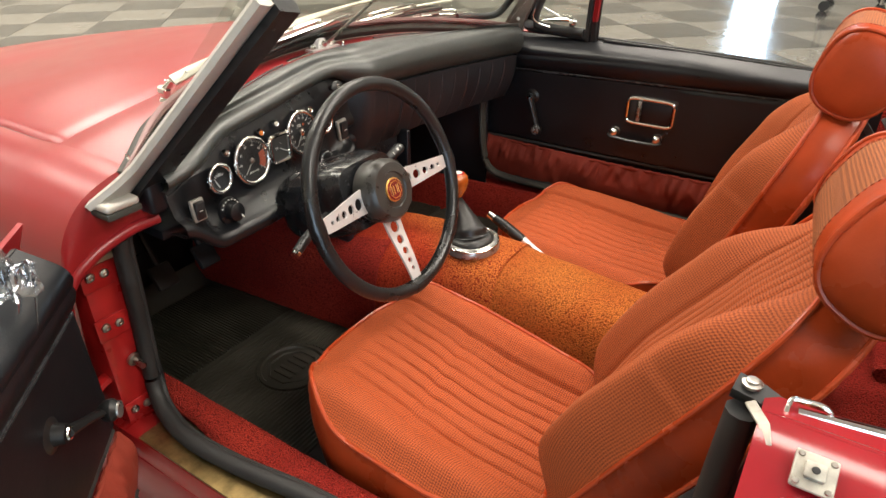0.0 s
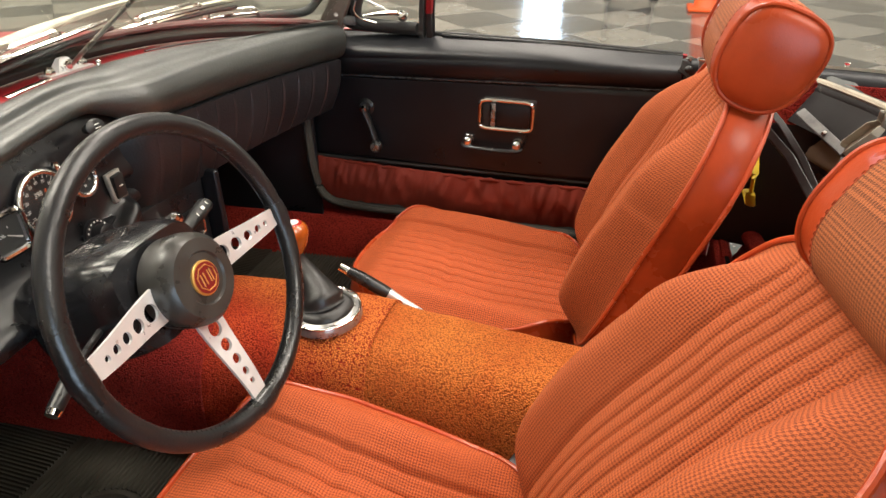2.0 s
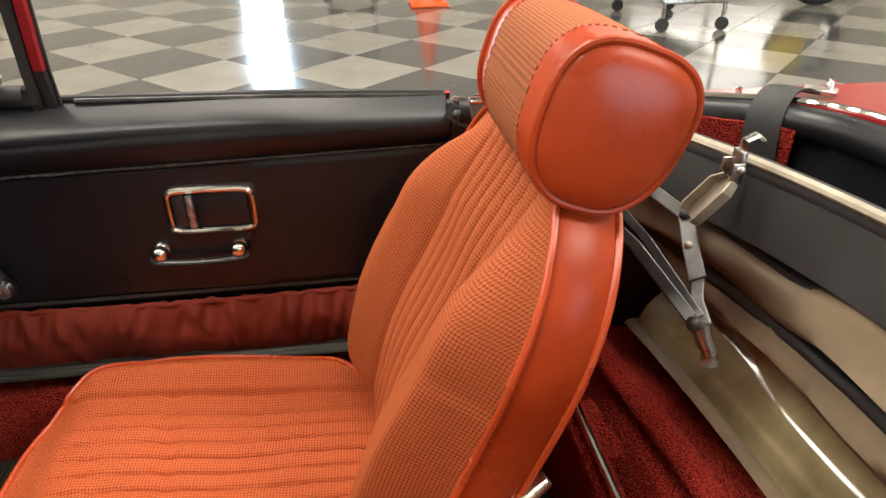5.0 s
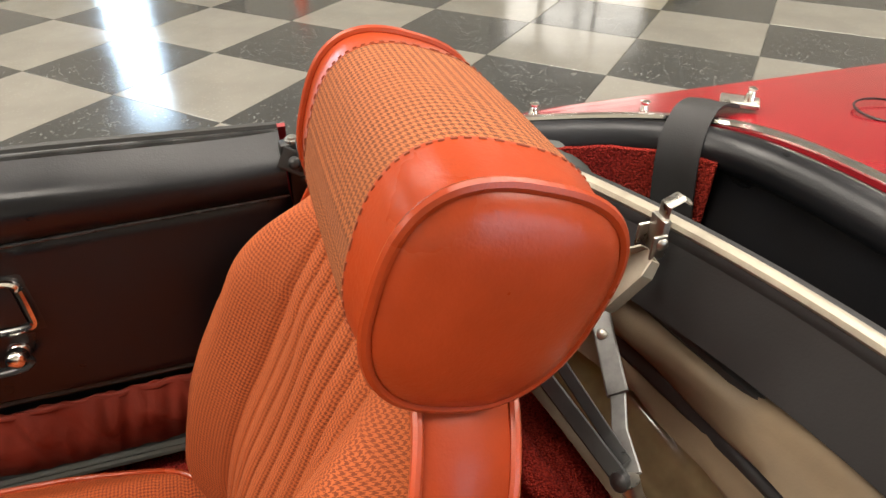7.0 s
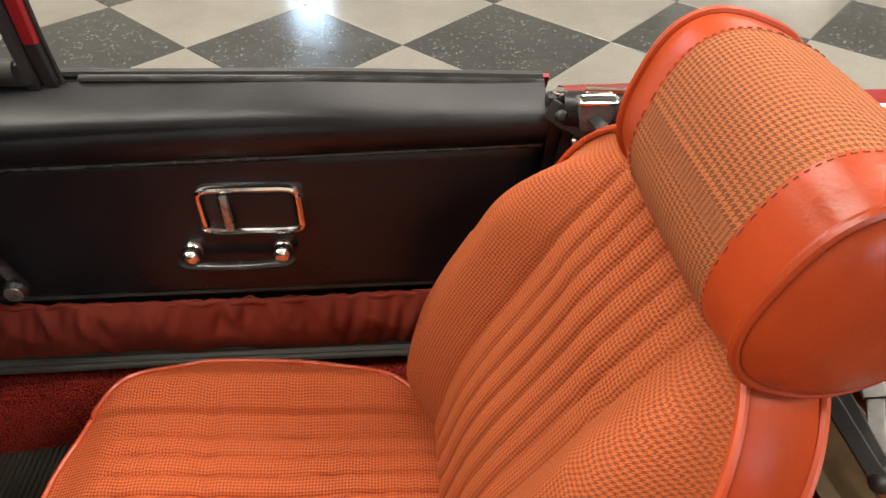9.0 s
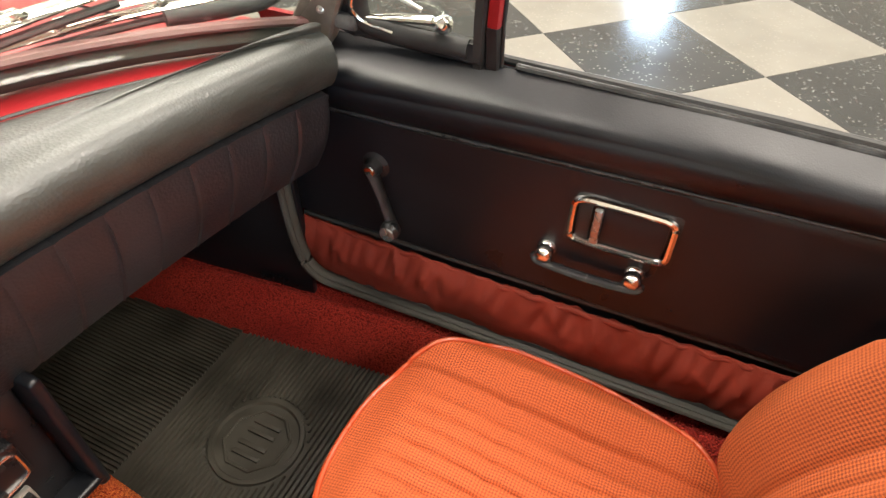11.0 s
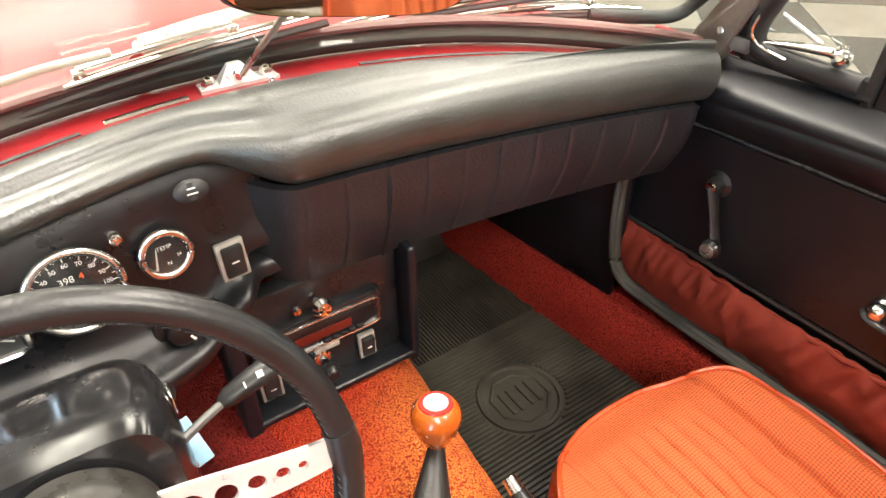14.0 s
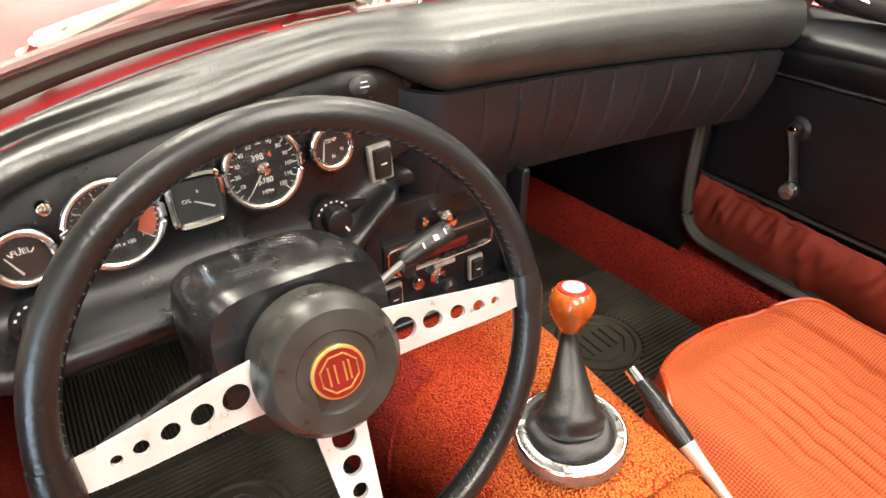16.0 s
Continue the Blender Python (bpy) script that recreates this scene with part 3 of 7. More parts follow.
# sills carpets
for s in (-1, 1):
    prof = [(0.645, 0.326), (0.612, 0.314), (0.606, 0.326), (0.596, 0.332), (0.584, 0.326), (0.571, 0.302), (0.560, 0.265), (0.554, 0.215)]
    if s < 0:
        prof = [(0.655, 0.335), (0.645, 0.346), (0.625, 0.352), (0.608, 0.347), (0.600, 0.335), (0.595, 0.30), (0.590, 0.215)]
    sc = thing("sill_carpet", (s * 0.56, 0.5, 0.21), "worn red looped carpet over the inner sill", "carpet", "sill carpets")

    def sill_fn(u, v, s=s, prof=prof):
        y = lerp(-0.25, 1.32, u)
        p = spline([(a, 0, b) for a, b in prof], 5)
        q = p[min(len(p) - 1, round(v * (len(p) - 1)))]
        return (s * (q.x + (0.020 * smooth(0.75, 0.6, y) if s < 0 and v < 0.34 else 0.0) + (-0.10 * max(0.0, y - 0.65) if s > 0 else 0.0)), y, q.z + 0.0030 * noise.noise((y * 14, v * 3, s)) + 0.0008 * math.sin(v * 62 + 2 * noise.noise((y * 5, v, s))))
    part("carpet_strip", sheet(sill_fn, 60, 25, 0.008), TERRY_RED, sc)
# door aperture rubber seals
for s in (-1, 1):
    seal = thing("door_seal", (s * 0.6, 0.4, 0.35), "black rubber draught seal round the door opening", "seal", "door seals")
    path = spline([(s * 0.600, 0.79, 0.79), (s * 0.598, 0.835, 0.69), (s * 0.594, 0.845, 0.58), (s * 0.594, 0.838, 0.45), (s * 0.603, 0.815, 0.378), (s * 0.618, 0.74, 0.352), (s * 0.622, 0.5, 0.350), (s * 0.622, 0.2, 0.350), (s * 0.622, -0.02, 0.352), (s * 0.62, -0.075, 0.39), (s * 0.62, -0.09, 0.55), (s * 0.62, -0.085, 0.77)], 8)
    if s < 0:
        path = spline([(-0.625, 0.79, 0.785), (-0.645, 0.815, 0.69), (-0.646, 0.828, 0.55), (-0.650, 0.832, 0.44), (-0.656, 0.825, 0.375), (-0.672, 0.785, 0.346), (-0.688, 0.70, 0.340), (-0.684, 0.58, 0.342), (-0.664, 0.42, 0.345), (-0.655, 0.2, 0.347), (-0.645, -0.04, 0.352), (-0.638, -0.092, 0.40), (-0.636, -0.108, 0.55), (-0.634, -0.108, 0.68), (-0.630, -0.112, 0.792)], 8)
    part("rubber_strip", tube(path, 0.0115 if s > 0 else 0.0145, 10), SEAL_RUBBER if s > 0 else RUBBER, seal)
    part("seal_lip", tube([p + V(-s * 0.013, -0.004, 0.004) for p in path], 0.006, 8), SEAL_RUBBER if s > 0 else RUBBER, seal)

# jamb fittings on the driver's side
part("wheel_arch_inner", box((-0.685, 1.05, 0.455), (0.10, 0.06, 0.47), 0.01), BLACK_STEEL, body)
for x, z2, w_ in ((-0.690, 0.630, 0.056), (-0.690, 0.530, 0.056), (-0.686, 0.341, 0.056), (-0.684, 0.285, 0.050)):
    hp = part("hinge_plate", box((x, 0.837, z2), (w_, 0.006, 0.044 if z2 > 0.3 else 0.03), 0.004), PAINT_INNER, body)
    for dx in (-0.012, 0.012):
        part("screw", lathe((x + dx, 0.834, z2 + 0.004 - dx * 0.1), (0, -1, 0), [(0.0, 0.0), (0.0085, 0.0), (0.0075, 0.003), (0.0035, 0.005), (0.0035, 0.003), (0.0, 0.003)], 12), STEEL, hp)
part("bracket_strip", box((-0.680, 0.834, 0.660), (0.060, 0.005, 0.014), 0.003), plain("faded_tan_strip", (0.35, 0.24, 0.15), 0.6, 0, 0.3), body)
stay = lathe((-0.672, 0.838, 0.447), (0, -1, -0.15), [(0.0, 0), (0.013, 0.0), (0.013, 0.006), (0.006, 0.008), (0.006, 0.03), (0.0, 0.031)], 14)
part("door_buffer_bolt", stay, STEEL, body)
LIP = [(-0.590, 0.785, 0.712), (-0.640, 0.792, 0.708), (-0.695, 0.798, 0.690), (-0.740, 0.80, 0.662), (-0.762, 0.80, 0.622), (-0.768, 0.80, 0.55), (-0.768, 0.80, 0.40)]
EDGE = [(-0.600, 0.800, 0.806), (-0.645, 0.802, 0.798), (-0.700, 0.803, 0.772), (-0.738, 0.804, 0.722), (-0.752, 0.804, 0.66), (-0.760, 0.804, 0.58), (-0.760, 0.804, 0.40)]
part("wing_lip", tube(spline(LIP, 6), 0.010, 10), PAINT, body, "rolled red rear edge of the wing")


def wing_return(u, v):
    """The wing's rear face, between its outer skin and the rolled lip."""
    a, b = spline(LIP, 6), spline(EDGE, 6)
    k = min(len(a) - 1, round(v * (len(a) - 1)))
    return a[k].lerp(b[k], u) + V(0, -0.006 * math.sin(u * math.pi), 0)


part("wing_return", sheet(wing_return, 8, 36), PAINT, body)
part("wing_crease", tube(spline([V(-0.641, -0.128, 0.805), V(-0.641, -0.16, 0.8062), V(-0.640, -0.24, 0.8062), V(-0.640, -0.32, 0.8062)], 4), 0.0032, 8), PAINT_REAR, body)
part("sill_plate", box((-0.69, 0.48, 0.3225), (0.075, 0.62, 0.005), 0.002), plain("dull_brass_plate", (0.28, 0.20, 0.08), 0.4, 0.8, 0.5, 30.0, 200.0, 0.2), body, "scratched dull metal sill plate")

# driver's latch post: striker plate and top bracket
strk = thing("striker_plate", (-0.75, -0.16, 0.77), "worn bright striker plate screwed to the red pillar", "striker plate")
tilt = Matrix.Rotation(radians(66), 3, "Y")
SN, ST, SC = V(-0.41, 0, 0.91), V(0.91, 0, 0.41), V(-0.688, -0.170, 0.806)
part("plate", box(SC, (0.004, 0.030, 0.031), 0.002, tilt), STRIKER, strk)
part("raised_block", box(SC + SN * 0.004, (0.005, 0.015, 0.014), 0.002, tilt), STRIKER, strk)
part("hole", lathe(SC + SN * 0.0068, SN, [(0.003, 0), (0.0028, 0.0006), (0, 0.0006)], 12), DIAL, strk)
for dy, dz in ((-0.011, -0.0115), (0.011, -0.0115), (-0.011, 0.0115), (0.011, 0.0115)):
    part("screw", lathe(SC + SN * 0.0022 + ST * dz + V(0, dy, 0), SN, [(0, 0), (0.0026, 0), (0.0021, 0.0012), (0, 0.0012)], 10), STEEL, strk)

# ---- doors ----
DOOR_REAR, DOOR_FRONT = -0.045, 0.855


def make_door(s, m, crank):
    """A door in place for side s (1 passenger's), then moved by m about its hinge."""
    d = thing("roadster_door", (s * 0.70, 0.80, 0.35), "black vinyl trimmed car door with chrome fittings and red pocket", "car door", "car doors")

    def skin(u, v):
        y = lerp(DOOR_REAR - 0.01, DOOR_FRONT + 0.05, u)
        z = lerp(0.335, lerp(0.799, 0.812, smooth(0.0, 0.5, u)), v)
        return (s * (0.728 + 0.022 * math.sin(v * math.pi) - 0.045 * v ** 3), y, z)
    part("outer_skin", sheet(skin, 20, 14, 0.006), PAINT, d, "red painted outer skin")
    part("door_shell", box((s * 0.672, 0.385, 0.56), (0.07, 0.83, 0.42), 0.01), BLACK_VINYL if s > 0 else PAINT_INNER, d)

    def trim(u, v):
        y = lerp(DOOR_REAR, DOOR_FRONT, u)
        z = lerp(0.492, lerp(0.731, 0.706, u), v)
        edge = min(u, 1 - u, v * 0.28, (1 - v) * 0.28)
        return (s * (0.640 - 0.008 * smooth(0.0, 0.012, edge) - 0.002 * noise.noise((y * 5, z * 6, 3))), y, z)
    part("trim_panel", sheet(trim, 60, 26, 0.006), BLACK_VINYL, d, "flat black vinyl panel")

    def roll(u, v):
        y = lerp(DOOR_REAR, DOOR_FRONT - 0.02, u)
        z0 = lerp(0.733, 0.708, u)
        a = v * math.pi * 0.62
        bulge = 0.022 * math.sin(min(math.pi, v * math.pi * 1.05)) ** 0.7
        x = 0.637 - bulge + 0.030 * smooth(0.55, 1, v)
        z = lerp(z0, lerp(0.799, 0.809, smooth(0.0, 0.4, u)), v)
        w = 0.0035 * math.exp(-((v - (0.46 + 0.10 * math.sin(3.2 * u + 0.4))) / 0.06) ** 2) * smooth(0.15, 0.4, u)
        return (s * (x + w), y, z)
    part("top_roll", sheet(roll, 60, 26, 0.006), BLACK_VINYL, d, "padded black roll along the door top")
    # Thin pale tube along the seam, standing in for its highlight.
    part("seam_glint", tube([(s * 0.6255, lerp(DOOR_REAR, DOOR_FRONT - 0.02, i / 40), lerp(0.733, 0.708, i / 40) - 0.001 + 0.001 * noise.noise((i * 0.4, 2, s))) for i in range(41)], 0.0026, 8), SEAM_GLINT, d)
    part("lower_strip", tube([(s * 0.635, DOOR_REAR, 0.490), (s * 0.635, DOOR_FRONT - 0.01, 0.484)], 0.006, 8), RUBBER, d)
    part("waist_rail", tube(spline([(s * 0.664, DOOR_REAR + 0.0, 0.797), (s * 0.664, 0.2, 0.806), (s * 0.664, 0.5, 0.812)], 6), 0.007, 8, flat=0.6), DOOR_RAIL, d, "worn black rail along the window slot")
    part("rail_rubber", tube([(s * 0.676, DOOR_REAR, 0.799), (s * 0.676, 0.2, 0.808), (s * 0.676, 0.56, 0.813)], 0.006, 8), RUBBER, d)

    def pocket(u, v):
        y = lerp(DOOR_REAR + 0.01, DOOR_FRONT - 0.015, u)
        top = 0.484 - 0.010 * math.sin(u * math.pi)
        z = lerp(top, 0.362, v)
        fold = 1.3 * (0.55 - abs(noise.noise((y * 15 + 0.7 * v, v * 0.5, 5.1)))) + 0.6 * (0.4 - abs(noise.noise((y * 37 - 1.2 * v, v * 0.9, 9.0)))) - 0.45
        return (s * (0.628 - 0.012 * math.sin(v * math.pi) - 0.021 * fold * math.sin(min(1, v * 1.4 + 0.15) * math.pi * 0.9)), y, z + 0.002 * math.sin(y * 230) * (1 - v))
    part("map_pocket", sheet(pocket, 220, 28, 0.004), POCKET, d, "gathered red-brown cloth pocket")
    part("pocket_hem", tube([(s * (0.624 + 0.002 * math.sin(i * 2.1)), lerp(DOOR_REAR + 0.01, DOOR_FRONT - 0.015, i / 60), 0.481 - 0.010 * math.sin(i / 60 * math.pi) + 0.0012 * math.sin(i * 1.7)) for i in range(61)], 0.0045, 8), POCKET, d)

    part("bottom_strip", tube([(s * 0.629, DOOR_REAR, 0.360), (s * 0.629, DOOR_FRONT - 0.02, 0.360)], 0.009, 8), RUBBER, d)
    # inside catch: framed recess
    cy, cz = 0.330, 0.644
    lat = part("catch_frame", box((s * 0.629, cy, cz), (0.006, 0.146, 0.088), 0.004), BLACK_STEEL, d)
    ring = []
    for i in range(32):
        a = 2 * math.pi * i / 32
        c, sn = math.cos(a), math.sin(a)
        ring.append((s * 0.622, cy + 0.064 * math.copysign(abs(c) ** 0.28, c), cz + 0.035 * math.copysign(abs(sn) ** 0.28, sn)))
    part("bezel", tube(ring, 0.0050, 8, True), CHROME, lat, "chrome rectangular bezel")
    part("recess", box((s * 0.6235, cy - 0.012, cz), (0.004, 0.088, 0.056), 0.001), BLACK_VINYL, lat)
    part("release_lever", box((s * 0.617, cy + 0.030, cz), (0.010, 0.011, 0.056), 0.003), RING_METAL, lat)
    part("lever_well", box((s * 0.6235, cy + 0.048, cz), (0.0035, 0.018, 0.056), 0.001), DIAL, lat)
    # pull handle
    pull = part("pull_handle", tube(spline([(s * 0.614, 0.433, 0.572), (s * 0.611, 0.428, 0.562), (s * 0.609, 0.40, 0.560), (s * 0.608, 0.36, 0.559), (s * 0.609, 0.32, 0.560), (s * 0.611, 0.292, 0.562), (s * 0.614, 0.287, 0.572)], 6), 0.0080, 10, flat=0.7), HANDLE_BLACK, d, "black grab handle with chrome ends")
    for y in (0.421, 0.299):
        part("handle_end", lathe((s * 0.634, y, 0.574), (-s, 0, 0), [(0.015, 0), (0.015, 0.007), (0.0115, 0.012), (0.0130, 0.020), (0.0120, 0.026), (0.008, 0.030), (0.0, 0.031)], 16), CHROME, pull)
    # window winder
    wy, wz = 0.690, 0.633
    ky, kz = wy + crank[0], wz + crank[1]
    wind = part("winder", lathe((s * 0.632, wy, wz), (-s, 0, 0), [(0.024, 0), (0.023, 0.006), (0.014, 0.010), (0.012, 0.024), (0.0, 0.026)], 18), BLACK_STEEL, d, "window winder with a round knob")
    part("winder_arm", tube([(s * 0.612, wy, wz), (s * 0.610, (wy + ky) / 2, (wz + kz) / 2), (s * 0.606, ky, kz)], [0.012, 0.009, 0.010], 10, flat=0.6), BLACK_STEEL, wind)
    wk = part("winder_knob", lathe((s * 0.610, ky, kz), (-s, 0, 0), [(0.009, 0), (0.015, 0.006), (0.016, 0.016), (0.010, 0.024), (0.0, 0.025)], 16), BLACK_STEEL, wind)
    part("knob_cap", lathe((s * 0.5865, ky, kz), (-s, 0, 0), [(0.0122, 0), (0.0118, 0.0025), (0.008, 0.0035), (0.0, 0.003)], 16), RING_METAL, wk)
    part("winder_cap", lathe((s * 0.585, ky, kz), (-s, 0, 0), [(0.009, 0), (0.009, 0.001), (0, 0.0015)], 14), STEEL, wind)
    part("winder_boss", lathe((s * 0.606, wy, wz), (-s, 0, 0), [(0.009, 0), (0.008, 0.002), (0, 0.003)], 14), CHROME, wind)
    if m is not None:
        d.matrix_basis = m @ d.matrix_basis
    return d


make_door(1, None, (-0.034, -0.092))
HINGE = Matrix.Translation((-0.715, 0.865, 0))
DOOR_SWING = pose(-0.135, -0.115, -0.01) @ HINGE @ pose(0, 0, 0, 0, 0, -46) @ HINGE.inverted()
ddoor = make_door(-1, DOOR_SWING, (0.094, -0.055))
for hz in (0.42, 0.66):
    part("hinge_arm", tube(spline([V(-0.70, 0.87, hz), V(-0.76, 0.84, hz), V(-0.80, 0.78, hz), V(-0.83, 0.74, hz)], 5), 0.014, 8, flat=0.6), PAINT_INNER, ddoor, "red painted hinge arm")
ddoor["label"] = "open black vinyl trimmed car door, swung wide on its hinges"

# ---- tunnel ----
tun = thing("tunnel_carpet", (0, 0.4, 0.21), "thick orange looped carpet over the transmission tunnel", "carpet")


def tunnel_fn(y, v, lift=0.0):
    w = table([(-0.3, 0.105), (0.40, 0.118), (0.62, 0.135), (0.82, 0.168), (1.3, 0.21)], y)
    h = table([(-0.3, 0.425), (0.05, 0.438), (0.42, 0.466), (0.6, 0.466), (0.70, 0.452), (0.80, 0.434), (0.90, 0.43), (1.3, 0.45)], y)
    a = math.pi * v
    c, sn = math.cos(a), math.sin(a)
    x = (w + lift) * math.copysign(abs(c) ** 0.55, c)
    z = 0.21 + (h + lift - 0.21) * sn ** 0.62
    k = 0.0022 * noise.noise((x * 30, y * 30, z * 30)) + 0.004 * noise.noise((x * 6, y * 6, z * 6))
    return (x * (1 + k), y, z + k)


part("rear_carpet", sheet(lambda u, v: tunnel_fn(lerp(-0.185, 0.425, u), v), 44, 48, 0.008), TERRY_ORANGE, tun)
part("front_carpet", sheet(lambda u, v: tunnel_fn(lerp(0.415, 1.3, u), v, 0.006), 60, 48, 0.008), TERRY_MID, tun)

# ---- gear lever ----
gl = thing("gear_lever", (-0.022, 0.515, 0.47), "wooden gear knob on a black leather gaiter in a chrome ring", "gear lever")
GC = V(-0.022, 0.515, 0.484)
gax = V(-0.05, 0.03, 1).normalized()
ga, gb = frame_of(gax)
part("chrome_ring", tube(ring_at(GC + gax * 0.004, ga, gb, 0.0605, 0.0605, 40), 0.0028, 10, True), CHROME, gl)
part("ring_flange", add_loft(bmesh.new(), [ring_at(GC + gax * h, ga, gb, r, r, 40) for r, h in ((0.063, -0.012), (0.063, 0.002), (0.061, 0.005), (0.051, 0.008), (0.047, 0.004), (0.046, -0.006))], caps=False), RING_METAL, gl)
for i in range(4):
    a = math.pi / 4 + i * math.pi / 2
    part("screw", lathe(GC + ga * 0.0555 * math.cos(a) + gb * 0.0555 * math.sin(a) + gax * 0.006, gax, [(0.0055, 0), (0.005, 0.003), (0, 0.004)], 10), STEEL, gl)
KN = V(0.036, 0.590, 0.548)
rings = []
LEAN_IN = GC + gax * 0.035 + V(0.004, 0.006, 0)


def boot_line(u):
    """The gaiter's middle line: upright at the ring, then leaning to the knob."""
    return GC * (1 - u) ** 2 + LEAN_IN * (2 * u * (1 - u)) + KN * u * u


for i in range(41):
    u = i / 40
    c = boot_line(u)
    r = lerp(0.0505, 0.0100, min(1.0, u * 1.02) ** 0.80)
    r += 0.0050 * math.exp(-((u - 0.09) / 0.05) ** 2) - 0.0035 * math.exp(-((u - 0.19) / 0.04) ** 2) + 0.0030 * math.exp(-((u - 0.28) / 0.05) ** 2)
    d = gax.lerp((boot_line(min(1, u + 0.02)) - boot_line(max(0, u - 0.02))).normalized(), smooth(0.0, 0.35, u)).normalized()
    a, b = frame_of(d)
    k = 0.10 * (1 - u)
    rings.append([c + a * r * (1 + k * noise.noise((math.cos(2 * math.pi * j / 36) * 1.6, math.sin(2 * math.pi * j / 36) * 1.6 + u * 5, 2))) * math.cos(2 * math.pi * j / 36) + b * r * (1 + k * noise.noise((math.cos(2 * math.pi * j / 36) * 1.6 + 9, math.sin(2 * math.pi * j / 36) * 1.6 + u * 5, 2))) * math.sin(2 * math.pi * j / 36) for j in range(36)])
part("gaiter", add_loft(bmesh.new(), rings), BOOT, gl, "wrinkled black leather gaiter", angle=80)
kax = V(0.08, 0.12, 0.98).normalized()
part("collar", lathe(KN - kax * 0.006, kax, [(0.009, 0), (0.0105, 0.003), (0.0105, 0.010), (0.008, 0.013)], 18), CHROME, gl)
knob = part("knob", lathe(KN + kax * 0.004, kax, [(0.0, 0), (0.011, 0.0), (0.016, 0.008), (0.0235, 0.022), (0.0275, 0.036), (0.0278, 0.043), (0.0255, 0.051), (0.0205, 0.0565), (0.0, 0.0575)], 28), WOOD, gl, "turned orange-brown wooden knob")
part("cap_ring", lathe(KN + kax * 0.0606, kax, [(0.0190, 0), (0.0180, 0.0020), (0.0, 0.0026)], 24), plain("knob_cap_red", (0.42, 0.030, 0.022), 0.3), knob)
part("cap_disc", lathe(KN + kax * 0.0628, kax, [(0.0135, 0), (0.0130, 0.0012), (0.0, 0.0018)], 24), WHITE_MARK, knob)

# ---- handbrake ----
hb = thing("handbrake", (0.115, 0.30, 0.40), "black handbrake lever with a bright button and ferrule", "handbrake")
part("grip", tube([(0.102, 0.525, 0.487), (0.104, 0.50, 0.474), (0.106, 0.462, 0.4535), (0.1065, 0.448, 0.446)], [0.0105, 0.0125, 0.0128, 0.0118], 16), LEATHER, hb)
part("button", tube([(0.101, 0.541, 0.495), (0.102, 0.522, 0.485)], [0.0085, 0.0095], 14), CHROME, hb)
part("lever_arm", tube([(0.1065, 0.449, 0.4465), (0.108, 0.425, 0.434), (0.112, 0.37, 0.404), (0.117, 0.25, 0.365)], [0.0115, 0.0085, 0.006, 0.008], 12), ALLOY, hb)

# ---- seats ----


def cloth_grid(bound, place, lo, hi, nx=190, nh=120):
    """Cloth laid in straight rows inside a closed outline; its own run across follows the surface."""
    side = sorted((p[1], abs(p[0])) for p in bound)
    hs, ws = [p[0] for p in side], [p[1] for p in side]
    rings, uvs = [], []
    for i in range(nh + 1):
        h = lerp(lo, hi, 0.5 - 0.5 * math.cos(math.pi * i / nh))
        w = float(np.interp(h, hs, ws)) if 0 < i < nh else 0.02
        row, flat = [], []
        for j in range(nx + 1):
            q, d = place(w * (2 * j / nx - 1), h)
            row.append(q)
            flat.append((w * (2 * j / nx - 1), d))
        run, uvr = 0.0, []
        for j in range(nx + 1):
            if j:
                run += math.hypot(flat[j][0] - flat[j - 1][0], flat[j][1] - flat[j - 1][1])
            uvr.append(run)
        mid = uvr[nx // 2]
        rings.append(row)
        uvs.append([(v - mid, h) for v in uvr])
    return add_loft(bmesh.new(), rings, closed=False, caps=False, uvs=uvs)


